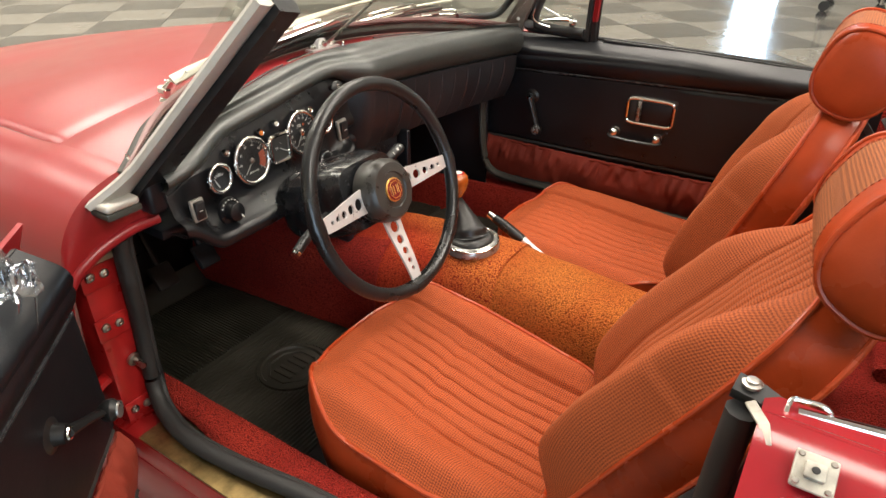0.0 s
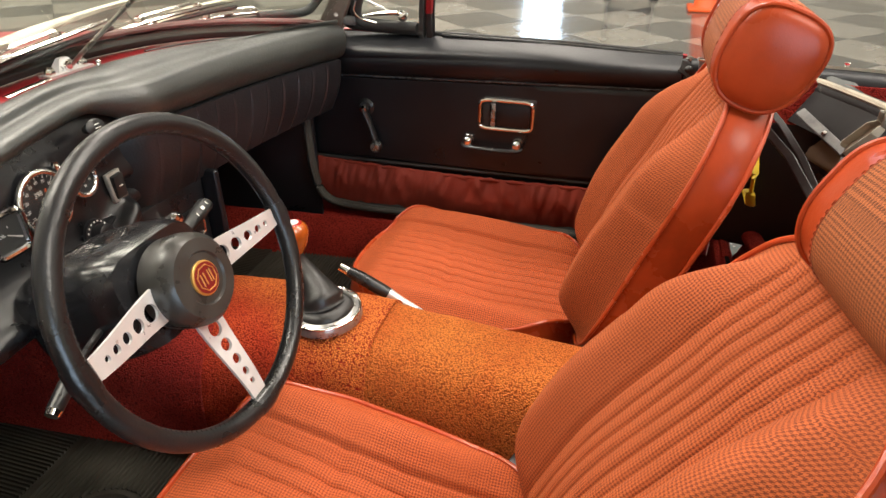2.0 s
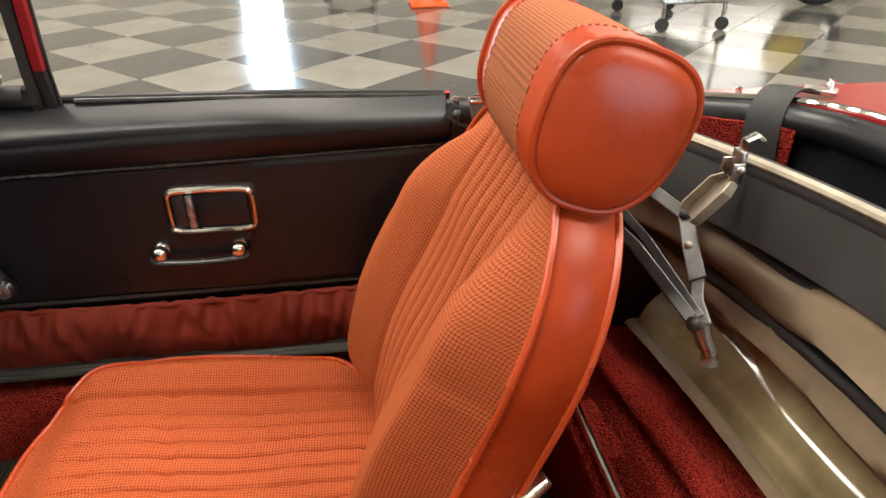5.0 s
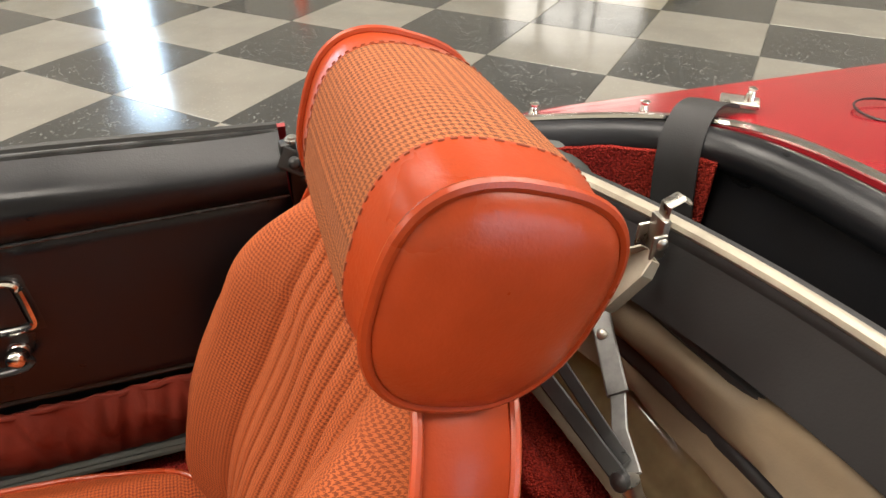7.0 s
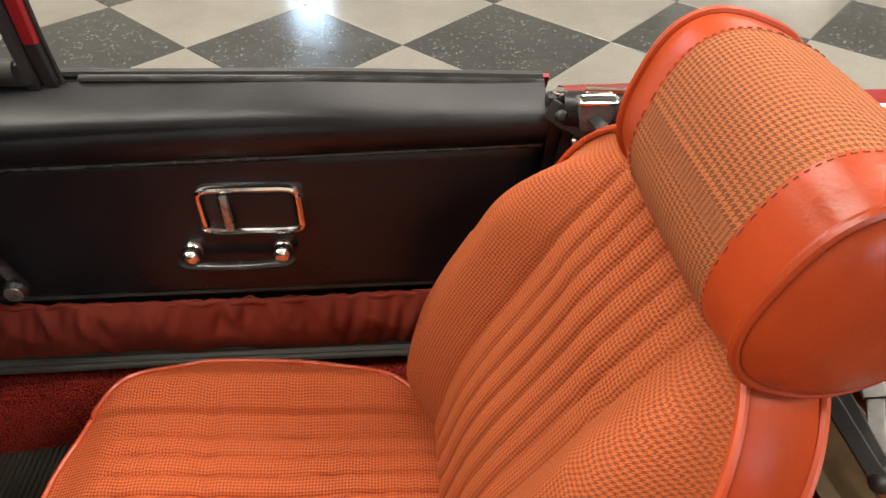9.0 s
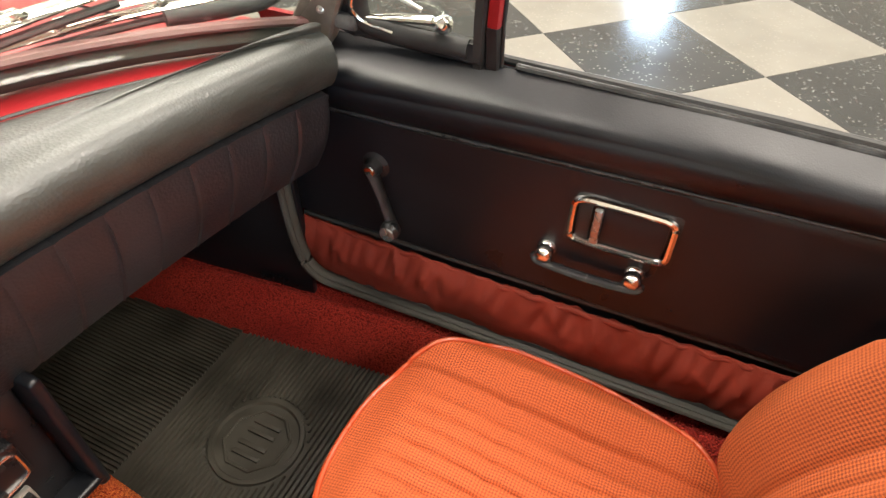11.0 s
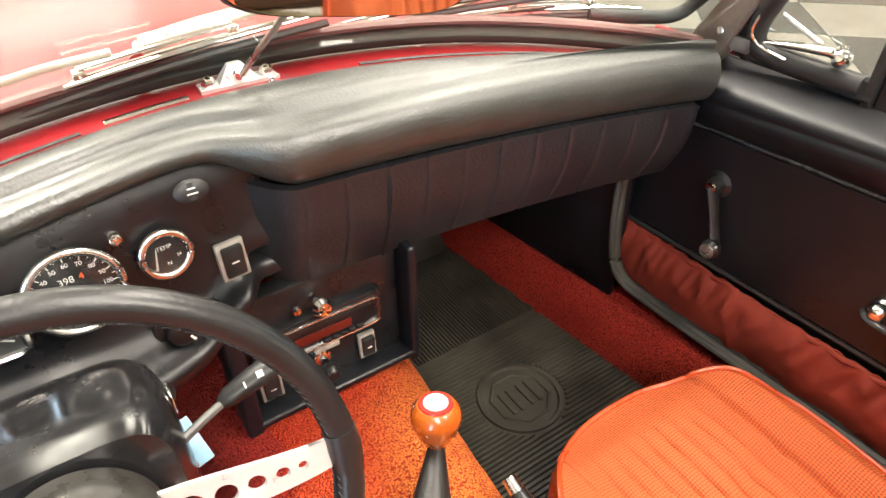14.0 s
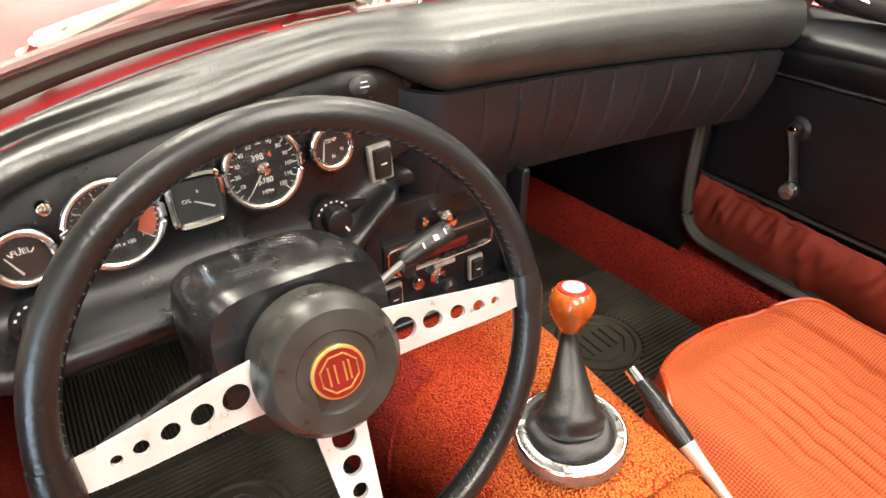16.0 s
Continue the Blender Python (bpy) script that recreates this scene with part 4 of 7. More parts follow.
def seat(cx, recline, back_y, label, crease_y=0.10, roll=0.0, back_x=None, crown=2.25, head_x=0.0, half=0.219, head_l=0.137, tilt=0.0, taper=0.0, front=3.0, low=7.0, swell=0.0):
    st = thing("bucket_seat", (cx, 0.33, 0.21), label, "car seat", "bucket seats")
    HW, LEN = 0.226, 0.262
    cy = crease_y + LEN - 0.02

    def outline(a):
        c, sn = math.cos(a), math.sin(a)
        n = 3.4 - (3.4 - front) * smooth(0.0, 0.5, sn)
        k = HW * (1 - 0.05 * smooth(0.2, 1, sn)) * (1 - taper * smooth(0.25, -1.0, sn))
        return k * math.copysign(abs(c) ** (2 / n), c), LEN * math.copysign(abs(sn) ** (2 / n), sn)

    def top(x, y, f=1.0):
        yy = (y + LEN) / (2 * LEN)
        z = 0.352 - 0.35 * tilt + (0.040 + 1.35 * tilt) * yy - 0.02 * smooth(0.86, 1.0, yy) + swell * math.sin(math.pi * min(1.0, max(0.0, yy)))
        ax = abs(x)
        z += 0.024 * smooth(0.10, 0.17, ax) - 0.030 * smooth(0.175, HW, ax)
        z -= 0.016 * math.exp(-((yy - 0.42) / 0.22) ** 2) * (1 - smooth(0.1, 0.18, ax))
        if ax < 0.128:
            q = (x + 0.128) / 0.02844
            fr = q - math.floor(q)
            z += lerp(0.0062 * (1 - abs(2 * fr - 1) ** 5.0) - 0.0062, -0.001, smooth(0.82, 0.93, yy))
        else:
            z += 0.002 * math.exp(-((ax - 0.135) / 0.008) ** 2) - 0.006 * math.exp(-((ax - 0.129) / 0.003) ** 2)
        z -= 0.005 * math.exp(-((yy - 0.60 - 0.03 * math.sin(x * 14)) / 0.022) ** 2) * (1 - smooth(0.12, 0.15, ax))
        z += 0.0012 * noise.noise((x * 22, y * 22, cx))
        return z

    NA = 224
    bm = cloth_grid([outline(2 * math.pi * j / 720) for j in range(720)], lambda x, y: (V(cx + x, cy + y, top(x, y)), top(x, y)), -LEN, LEN)
    cush = part("cushion", bm, WEAVE, st, "pleated orange woven cushion top", angle=70)
    # vinyl border of the cushion
    side = []
    for k, (o, dz) in enumerate(((1.0, 0.0), (1.022, -0.010), (1.038, -0.035), (1.040, -0.085), (1.015, -0.135), (0.95, -0.150))):
        side.append([V(cx + outline(2 * math.pi * j / NA)[0] * o, cy + outline(2 * math.pi * j / NA)[1] * o, top(*outline(2 * math.pi * j / NA)) + dz + 0.002 * noise.noise((j * 0.3, k * 0.7, cx))) for j in range(NA)])
    part("cushion_border", add_loft(bmesh.new(), side, caps=False), VINYL, cush, "smooth orange vinyl border", angle=80)
    part("cushion_piping", tube([V(cx + outline(2 * math.pi * j / NA)[0] * 1.006, cy + outline(2 * math.pi * j / NA)[1] * 1.006, top(*outline(2 * math.pi * j / NA)) + 0.001) for j in range(NA)], 0.0042, 8, True), PIPING, cush)
    part("seat_base", box((cx, cy, 0.235), (0.40, 0.46, 0.05), 0.01), BLACK_STEEL, st)
    for sx in (-0.17, 0.17):
        part("runner", box((cx + sx, cy, 0.216), (0.03, 0.48, 0.016), 0.003), BLACK_STEEL, st)

    # backrest, in its own frame: x across, h up the back, d towards the front
    lean = radians(recline)
    org = V(cx if back_x is None else back_x, back_y, 0.338)
    up, fw = V(0, -math.sin(lean), math.cos(lean)), V(0, math.cos(lean), math.sin(lean))
    across = V(1, 0, 0) * math.cos(radians(roll)) - up * math.sin(radians(roll))
    up = V(1, 0, 0) * math.sin(radians(roll)) + up * math.cos(radians(roll))
    H = 0.555

    def at(x, h, d):
        return org + across * x + up * h + fw * d

    def bout(a):
        c, sn = math.cos(a), math.sin(a)
        if sn > 0:
            return half * math.copysign(abs(c) ** (2 / crown), c), 0.33 + 0.235 * sn ** (2 / crown)
        return (half + 0.009 * smooth(0, 0.6, -sn)) * math.copysign(abs(c) ** (2 / low), c), 0.33 - 0.33 * abs(sn) ** (2 / low)

    def face(x, h, r=1.0):
        ax = abs(x)
        d = 0.006 + 0.020 * math.exp(-((h - 0.20) / 0.14) ** 2) - 0.020 * smooth(0.40, 0.56, h)
        d += 0.050 * smooth(0.085, 0.160, ax) * (1 - 0.75 * smooth(0.36, 0.54, h))
        if ax < 0.100:
            q = (x + 0.100) / 0.02857
            fr = q - math.floor(q)
            d += 0.0085 * (1 - abs(2 * fr - 1) ** 3.6) - 0.006
        else:
            d -= 0.006 * math.exp(-((ax - 0.102) / 0.0035) ** 2)
        d = lerp(d, -0.010, smooth(0.78, 1.0, r) ** 1.3)
        return d + 0.0012 * noise.noise((x * 20, h * 20, 4 + cx))

    def edge_of(x, h):
        if h > 0.33:
            return min(1.0, ((abs(x) / half) ** crown + ((h - 0.33) / 0.235) ** crown) ** (1 / crown))
        return min(1.0, ((abs(x) / (half + 0.004)) ** min(5, low) + ((0.33 - h) / 0.33) ** min(5, low)) ** (1 / min(5, low)))

    bm = cloth_grid([bout(2 * math.pi * j / 720) for j in range(720)], lambda x, h: (at(x, h, face(x, h, edge_of(x, h))), face(x, h, edge_of(x, h))), 0.0, 0.565)
    back = part("backrest", bm, WEAVE_BOLD, st, "fluted orange-brown woven backrest", angle=70)
    side = []
    for k, (o, dd) in enumerate(((1.0, 0.0), (1.012, -0.010), (1.016, -0.035), (1.010, -0.066), (0.985, -0.078), (0.90, -0.084), (0.45, -0.088), (0.02, -0.090))):
        row = []
        for j in range(NA):
            ox, oh = bout(2 * math.pi * j / NA)
            row.append(at(ox * o, H / 2 + (oh - H / 2) * o, lerp(face(ox, oh), -0.082, -dd / 0.078) + 0.0015 * noise.noise((j * 0.35, k * 0.6, cx + 3))))
        side.append(row)
    part("backrest_border", add_loft(bmesh.new(), side, caps=False), VINYL, back, "smooth orange vinyl side and rear", angle=80)
    for o, dd in ((1.005, 0.001), (1.008, -0.072)):
        part("backrest_piping", tube([at(bout(2 * math.pi * j / NA)[0] * o, H / 2 + (bout(2 * math.pi * j / NA)[1] - H / 2) * o, lerp(face(*bout(2 * math.pi * j / NA)), -0.082, -dd / 0.078) + 0.001) for j in range(NA)], 0.004, 8, True), PIPING, back)

    # headrest
    hc = at(head_x, H + 0.054, -0.020)
    L = head_l

    def hring(x, k=1.0, n=64):
        """Rounded D section, fuller at the top front."""
        row = []
        for j in range(n):
            a = 2 * math.pi * j / n
            c, sn = math.cos(a), math.sin(a)
            y = 0.069 * math.copysign(abs(c) ** 0.76, c)
            z = 0.0755 * math.copysign(abs(sn) ** 0.76, sn)
            y *= 1 + 0.10 * sn
            row.append(hc + across * x + fw * (y * k) + up * (z * k))
        return row

    stations = [-L + 2 * L * i / 28 for i in range(29)]
    fat = [1.0 - 0.05 * smooth(0.6, 1, abs(x) / L) + 0.02 * (1 - (x / L) ** 2) for x in stations]
    hd = part("headrest", add_loft(bmesh.new(), [hring(x, f) for x, f in zip(stations[5:24], fat[5:24])], caps=False, uvs=[[(x, j * 0.0079) for j in range(64)] for x in stations[5:24]]), WEAVE_HEAD, st, "padded headrest with woven middle and vinyl ends", angle=80)
    for sl in (slice(0, 6), slice(23, 29)):
        part("vinyl_band", add_loft(bmesh.new(), [hring(x, f + 0.004) for x, f in zip(stations[sl], fat[sl])], caps=False), VINYL, hd, angle=80)
    for sg in (-1, 1):
        caps = [hring(sg * (L + b), k) for k, b in ((0.952, 0), (0.90, 0.006), (0.75, 0.011), (0.5, 0.0145), (0.25, 0.016), (0.02, 0.0165))]
        part("end_panel", add_loft(bmesh.new(), caps), VINYL, hd, "flat smooth vinyl end panel", angle=80)
        part("end_piping", tube(hring(sg * (L + 0.001), 0.965), 0.0038, 8, True, 1.0, across), VINYL, hd)
        ring_ = hring(sg * (L * 0.660), 1.016, 128)
        st_ = bmesh.new()
        for j in range(0, 128, 2):
            add_tube(st_, [ring_[j], ring_[(j + 1) % 128]], 0.0007, 5, False, 1.0, across)
        part("stitching", st_, THREAD, hd)
    for sx in (-0.06, 0.06):
        part("headrest_post", tube([at(sx, H - 0.06, -0.035), at(sx, H + 0.02, -0.035)], 0.006, 10), CHROME, hd)
    # recliner lever on the inboard side
    ins = -math.copysign(1, cx)
    p0 = V(cx + ins * 0.258, 0.0, 0.470)
    lev = part("recliner_lever", tube(spline([p0, p0 + V(-ins * 0.004, -0.016, 0.030), p0 + V(-ins * 0.012, -0.045, 0.062), p0 + V(-ins * 0.020, -0.076, 0.088)], 4), [0.012, 0.010, 0.008, 0.0075, 0.0075, 0.008, 0.008, 0.0085, 0.009, 0.0095, 0.010, 0.0105, 0.009], 12, flat=0.55), STEEL, st, "worn steel reclining lever")
    part("lever_pivot", lathe(p0 + V(ins * 0.004, 0, 0), (ins, 0, 0), [(0.016, 0), (0.015, 0.008), (0.0, 0.01)], 16), BLACK_STEEL, lev)
    return st


seat(0.357, 20.0, 0.105, "orange vinyl and woven cloth bucket seat with headrest, clean", back_x=0.348, half=0.230, head_x=-0.046, head_l=0.118, crown=2.45, taper=0.16, front=2.5, low=4.6, swell=0.014)
seat(-0.357, 30.5, 0.132, "orange vinyl and woven cloth bucket seat behind the wheel", 0.085, 8.0, -0.328, 2.7, -0.070, tilt=0.045, taper=0.20)

# ---- dashboard ----
dash = thing("dashboard", (0, 0.85, 0.6), "black padded dashboard with chrome ringed dials", "dashboard")


def is_pass(x):
    return smooth(-0.088, 0.010, x)


def face_y(x):
    """Depth of the dials' plane: the panel runs away from the driver towards the middle."""
    return min(0.836, 0.791 + 0.10 * max(0.0, x + 0.40) + 0.12 * max(0.0, x + 0.26))


def pad_section(x, k=5):
    p = is_pass(x)
    zc = lerp(scuttle_z(x, 0.9) - 0.004, 0.855 - 0.045 * max(0, x) ** 2, p)
    yl = lerp(0.790 + 0.9 * (face_y(x) - 0.791) - 0.06 * smooth(-0.40, -0.56, x), 0.790 - 0.19 * x * x, p)
    zl = lerp(zc - 0.034, 0.784 - 0.046 * x, p)
    yb = screen_y(x) - 0.098 + 0.02 * smooth(0.3, 0.6, abs(x))
    zb = scuttle_z(x, yb) + 0.004
    up_y = lerp(0.040, 0.055, p)
    pts = [(yb + 0.01, zb - 0.02), (yb, zb), (lerp(yb, yl, 0.45), max(zb, zc) + 0.004), (yl + up_y * 0.75, zc), (yl + up_y * 0.22, lerp(zc, zl, 0.12)), (yl, lerp(zc, zl, 0.45)), (yl + 0.006, lerp(zc, zl, 0.80)), (yl + 0.024, zl), (yl + 0.06, zl + 0.004)]
    return [V(x, q.x, q.y) for q in spline([(a, b, 0) for a, b in pts], k)]


xs = [-0.592 + 1.196 * i / 110 for i in range(111)]
part("crash_pad", add_loft(bmesh.new(), [pad_section(x) for x in xs], closed=False, caps=False), PAD, dash, "worn black padded top roll", angle=75)


def facia_section(x):
    """Instrument panel: face, lower rolled lip."""
    e = smooth(-0.23, -0.075, x)
    lz = 0.640 - 0.018 * smooth(-0.30, -0.17, x) + 0.045 * smooth(-0.15, -0.06, x) + 0.05 * smooth(-0.50, -0.575, x)
    ly = lerp(0.735, 0.765, e)
    zt = scuttle_z(x, 0.9) - 0.034
    fy = face_y(x) + 0.009 - 0.02 * smooth(-0.5, -0.575, x)
    ly += 0.7 * (face_y(x) - 0.791)
    ly = lerp(ly, fy - 0.006, smooth(-0.078, -0.045, x))
    pts = [(fy + 0.012, zt), (fy, zt - 0.03), (fy - 0.004, 0.745), (fy - 0.010, lz + 0.040), (ly + 0.026, lz + 0.018), (ly + 0.005, lz + 0.010), (ly, lz - 0.002), (ly + 0.008, lz - 0.014), (ly + 0.05, lz - 0.016)]
    return [V(x, q.x, q.y) for q in spline([(a, b, 0) for a, b in pts], 5)]


part("instrument_panel", add_loft(bmesh.new(), [facia_section(-0.575 + 0.60 * i / 70) for i in range(71)], closed=False, caps=False), CRACKLE, dash, "black instrument panel with rolled lower edge", angle=75)


def glove_fn(u, v):
    x = lerp(-0.048, 0.592, u)
    yl = 0.815 - 0.19 * x * x
    top = (yl - 0.004, 0.784 - 0.046 * x)
    bot = (yl + 0.030, 0.636)
    y = lerp(top[0], bot[0], v) - 0.010 * math.sin(v * math.pi) + 0.055 * (1 - smooth(-0.050, 0.02, x)) ** 2
    z = lerp(top[1], bot[1], v)
    q = (x + 0.048) / 0.0533
    fr = abs(q - round(q)) * 0.0533
    groove = 0.006 * math.exp(-(fr / 0.0026) ** 2) * smooth(0.02, 0.1, v) * smooth(0.04, 0.09, x + 0.05)
    return (x, y + groove, z)


part("pleated_panel", sheet(glove_fn, 260, 18, 0.012), PANEL_VINYL, dash, "black vinyl panel with stitched vertical seams", angle=60)
SEAM = plain("worn_grey_seam", (0.085, 0.082, 0.075), 0.6, 0, 0.6, 60.0, 400.0, 0.2)
for k in range(2, 12):
    u = k * 0.0533 / 0.64
    part("seam", tube([V(*glove_fn(u, lerp(0.10, 0.97, i / 14))) + V(0.0008 * math.sin(i * 1.9 + k), -0.0056, 0) for i in range(15)], 0.0011, 6), SEAM, dash)
part("under_tray", box((0.36, 1.00, 0.645), (0.46, 0.30, 0.02), 0.004), BLACK_VINYL, dash)
part("under_tray", box((-0.32, 0.95, 0.655), (0.50, 0.26, 0.02), 0.004), BLACK_VINYL, dash)

FACE_N = V(0.10, -1, 0.12).normalized()
FACE_A = V(1, 0.10, 0).normalized()
FACE_UP = FACE_N.cross(FACE_A).normalized()


def dial(name, x, z, r, label):
    c = V(x, face_y(x) - 0.004, z)
    g = part(name, tube([c + FACE_N * 0.004 + FACE_A * (r * math.cos(2 * math.pi * i / 48)) + FACE_UP * (r * math.sin(2 * math.pi * i / 48)) for i in range(48)], 0.0044, 12, True), BEZEL, dash, label)
    part("face", lathe(c, FACE_N, [(0, 0.0012), (r - 0.003, 0.0012), (r - 0.003, 0.0)], 36), DIAL, g)
    gp = part("dial_glass", lathe(c + FACE_N * 0.006, FACE_N, [(0, 0), (r - 0.0035, 0.0), (r - 0.0035, 0.001), (0, 0.001)], 30), DIAL_GLASS, g)
    gp.visible_shadow = False
    return g, c + FACE_N * 0.002


def on_face(c, dx, dz, turn=0.0):
    """A pose on the dial: dx to the right, dz up, standing off the face a little."""
    a, upv = FACE_A, FACE_UP
    m = Matrix((a, upv, FACE_N)).transposed().to_4x4()
    return Matrix.Translation(c + a * dx + upv * dz + FACE_N * 0.0004) @ m @ pose(0, 0, 0, 0, 0, turn)


def mark(g, c, rad, ang, length, width, material=None, name="tick"):
    a = radians(ang)
    bm = box((0, 0, 0), (width, length, 0.0004))
    bm.transform(on_face(c, rad * math.sin(a), rad * math.cos(a), -ang))
    part(name, bm, material or WHITE_MARK, g, smooth=False)


def needle(g, c, ang, length, material=None):
    a = radians(ang)
    bm = bmesh.new()
    vs = [bm.verts.new(p) for p in ((-0.0012, -0.004, 0.002), (0.0012, -0.004, 0.002), (0.0005, length, 0.002), (-0.0005, length, 0.002))]
    bm.faces.new(vs)
    bmesh.ops.solidify(bm, geom=bm.faces[:], thickness=0.0004)
    bm.transform(on_face(c, 0, 0, -ang))
    part("needle", bm, material or WHITE_MARK, g, smooth=False)


def hub(g, c, r, material):
    part("hub", lathe(c, FACE_N, [(r, 0), (r, 0.003), (r * 0.5, 0.0045), (0, 0.0046)], 16), material, g)


spd, c = dial("speedometer", -0.230, 0.748, 0.0420, "chrome ringed speedometer")
for i in range(13):
    ang = -140 + 280 * i / 12
    mark(spd, c, 0.0355, ang, 0.005, 0.0009)
    if i:
        a = radians(ang)
        words(str(i * 10), 0.0062, on_face(c, 0.0290 * math.sin(a), 0.0290 * math.cos(a)), WHITE_MARK, spd)
words("MPH", 0.0065, on_face(c, 0, -0.026), WHITE_MARK, spd)
words("398", 0.0095, on_face(c, -0.004, 0.0135), WHITE_MARK, spd)
words("4", 0.0095, on_face(c, 0.0095, 0.0135), RED_MARK, spd)
words("6780", 0.0085, on_face(c, 0, -0.0135), WHITE_MARK, spd)
for i in range(25):
    if i % 2:
        mark(spd, c, 0.0365, -140 + 280 * i / 24, 0.003, 0.0006)
needle(spd, c, -140, 0.032)
hub(spd, c, 0.0075, CHROME)
tac, c = dial("tachometer", -0.381, 0.741, 0.0420, "chrome ringed rev counter with red sector")
for i in range(8):
    ang = -130 + 260 * i / 7
    mark(tac, c, 0.0355, ang, 0.005, 0.0009)
    if i:
        a = radians(ang)
        words(str(i * 10), 0.0062, on_face(c, 0.0285 * math.sin(a), 0.0285 * math.cos(a)), WHITE_MARK, tac)
for i in range(16):
    mark(tac, c, 0.0285, 72 + i * 3.6, 0.0155, 0.0024, SECTOR, "red_sector")
words("RPM x 100", 0.0055, on_face(c, 0, -0.022), WHITE_MARK, tac)
for i in range(29):
    mark(tac, c, 0.0368, -130 + 260 * i / 28, 0.0025, 0.0005)
needle(tac, c, -132, 0.031)
hub(tac, c, 0.005, STEEL)
ful, c = dial("fuel_gauge", -0.459, 0.733, 0.0245, "small chrome ringed fuel gauge")
words("FUEL", 0.0075, on_face(c, 0, 0.006), WHITE_MARK, ful)
for ang in (-40, 0, 40):
    mark(ful, c + V(0, 0, -0.006), 0.014, ang + 180 if False else ang * 1.0, 0.005, 0.0009)
needle(ful, c + FACE_N * 0 + V(-0.006, 0, -0.012), -25, 0.018)
tmp, c = dial("temperature_gauge", -0.143, 0.744, 0.0245, "small chrome ringed temperature gauge")
words("TEMP", 0.0065, on_face(c, 0, 0.007), WHITE_MARK, tmp)
words("N", 0.006, on_face(c, 0.001, -0.012), WHITE_MARK, tmp)
words("H", 0.006, on_face(c, 0.013, -0.006), WHITE_MARK, tmp)
needle(tmp, c + V(-0.012, 0, -0.012), 12, 0.020)
# square oil pressure gauge
oc = V(-0.305, face_y(-0.305) - 0.005, 0.741)
oil = part("oil_gauge", box(oc, (0.050, 0.008, 0.056), 0.006), DIAL, dash, "square chrome framed oil gauge")
oring = []
for i in range(32):
    a = 2 * math.pi * i / 32
    c_, s_ = math.cos(a), math.sin(a)
    oring.append(oc + V(0.0245 * math.copysign(abs(c_) ** 0.35, c_), -0.005 + 0.12 * 0.0, 0.0275 * math.copysign(abs(s_) ** 0.35, s_)))
part("oil_bezel", tube(oring, 0.0044, 8, True), CHROME, oil)
part("oil_face", box(oc + V(0, -0.0045, 0), (0.042, 0.001, 0.048)), plain("grey_dial", (0.025, 0.025, 0.023), 0.4, 0, 0.3), oil)
words("50", 0.006, on_face(oc + V(0, -0.006, 0), 0.004, 0.010), WHITE_MARK, oil)
words("OIL", 0.006, on_face(oc + V(0, -0.006, 0), -0.010, 0.002), WHITE_MARK, oil)
needle(oil, oc + V(0.012, -0.006, -0.008), -60, 0.018)
# warning lamps
for x, z, m in ((-0.182, 0.779, CHROME), (-0.342, 0.781, AMBER), (-0.298, 0.786, CREAM), (-0.431, 0.770, CHROME)):
    wl = part("warning_lamp", lathe((x, face_y(x) + 0.006, z), FACE_N, [(0.0075, 0), (0.0075, 0.005), (0.006, 0.008), (0.005, 0.007)], 16), CHROME, dash)
    part("lens", lathe((x, face_y(x), z), FACE_N, [(0.0052, 0), (0.004, 0.003), (0, 0.0042)], 14), m, wl)


def rocker(x, y, z, w, h, parent, frame_mat, n=V(0, -1, 0.1), turn=0.0):
    q = n.to_track_quat("Z", "Y").to_matrix()
    R = q @ Matrix.Rotation(radians(turn), 3, "Z")
    sw = part("rocker_switch", box((x, y, z), (w, h, 0.008), 0.002, R), frame_mat, parent, "rocker switch in a pale frame")
    part("rocker", box(V(x, y, z) + n.normalized() * 0.005, (w * 0.72, h * 0.80, 0.009), 0.002, R @ Matrix.Rotation(radians(7), 3, "X")), BLACK_STEEL, sw)
    part("mark", box(V(x, y, z) + n.normalized() * 0.0099, (w * 0.26, h * 0.035, 0.0005), 0, R), WHITE_MARK, sw)


rocker(-0.078, 0.832, 0.704, 0.033, 0.048, dash, SWITCH_FRAME, V(0.10, -1, 0.12))
rocker(-0.528, 0.765, 0.705, 0.026, 0.040, dash, SWITCH_FRAME)


def heater_knob(x, y, z):
    k = part("rotary_control", lathe((x, y, z), FACE_N, [(0.026, 0), (0.025, 0.005), (0.017, 0.006), (0.0165, 0.022), (0.013, 0.024), (0, 0.024)], 28), CRACKLE, dash, "black rotary heater control")
    for i in range(7):
        a = radians(-60 + i * 20)
        bm = box((0, 0, 0), (0.0028, 0.0022, 0.0004))
        bm.transform(on_face(V(x, y, z) + FACE_N * 0.0056, 0.0215 * math.sin(a), 0.0215 * math.cos(a), -degrees_of(a)))
        part("mark", bm, WHITE_MARK, k, smooth=False)
    bm = box((0, 0, 0), (0.0025, 0.008, 0.0005))
    bm.transform(on_face(V(x, y, z) + FACE_N * 0.0235, 0.007, -0.010, 30))
    part("pointer", bm, WHITE_MARK, k, smooth=False)


def degrees_of(a):
    return a * 180 / math.pi


heater_knob(-0.155, 0.818, 0.657)
heater_knob(-0.464, 0.768, 0.676)
# choke pull
ck = part("choke_pull", lathe((-0.103, 0.830, 0.806), (0, -1, 0.35), [(0.007, 0), (0.007, 0.012), (0.0115, 0.014), (0.0120, 0.018), (0.009, 0.021), (0, 0.0215)], 22, 1.45), DIAL, dash, "black pull knob with pale lettering")

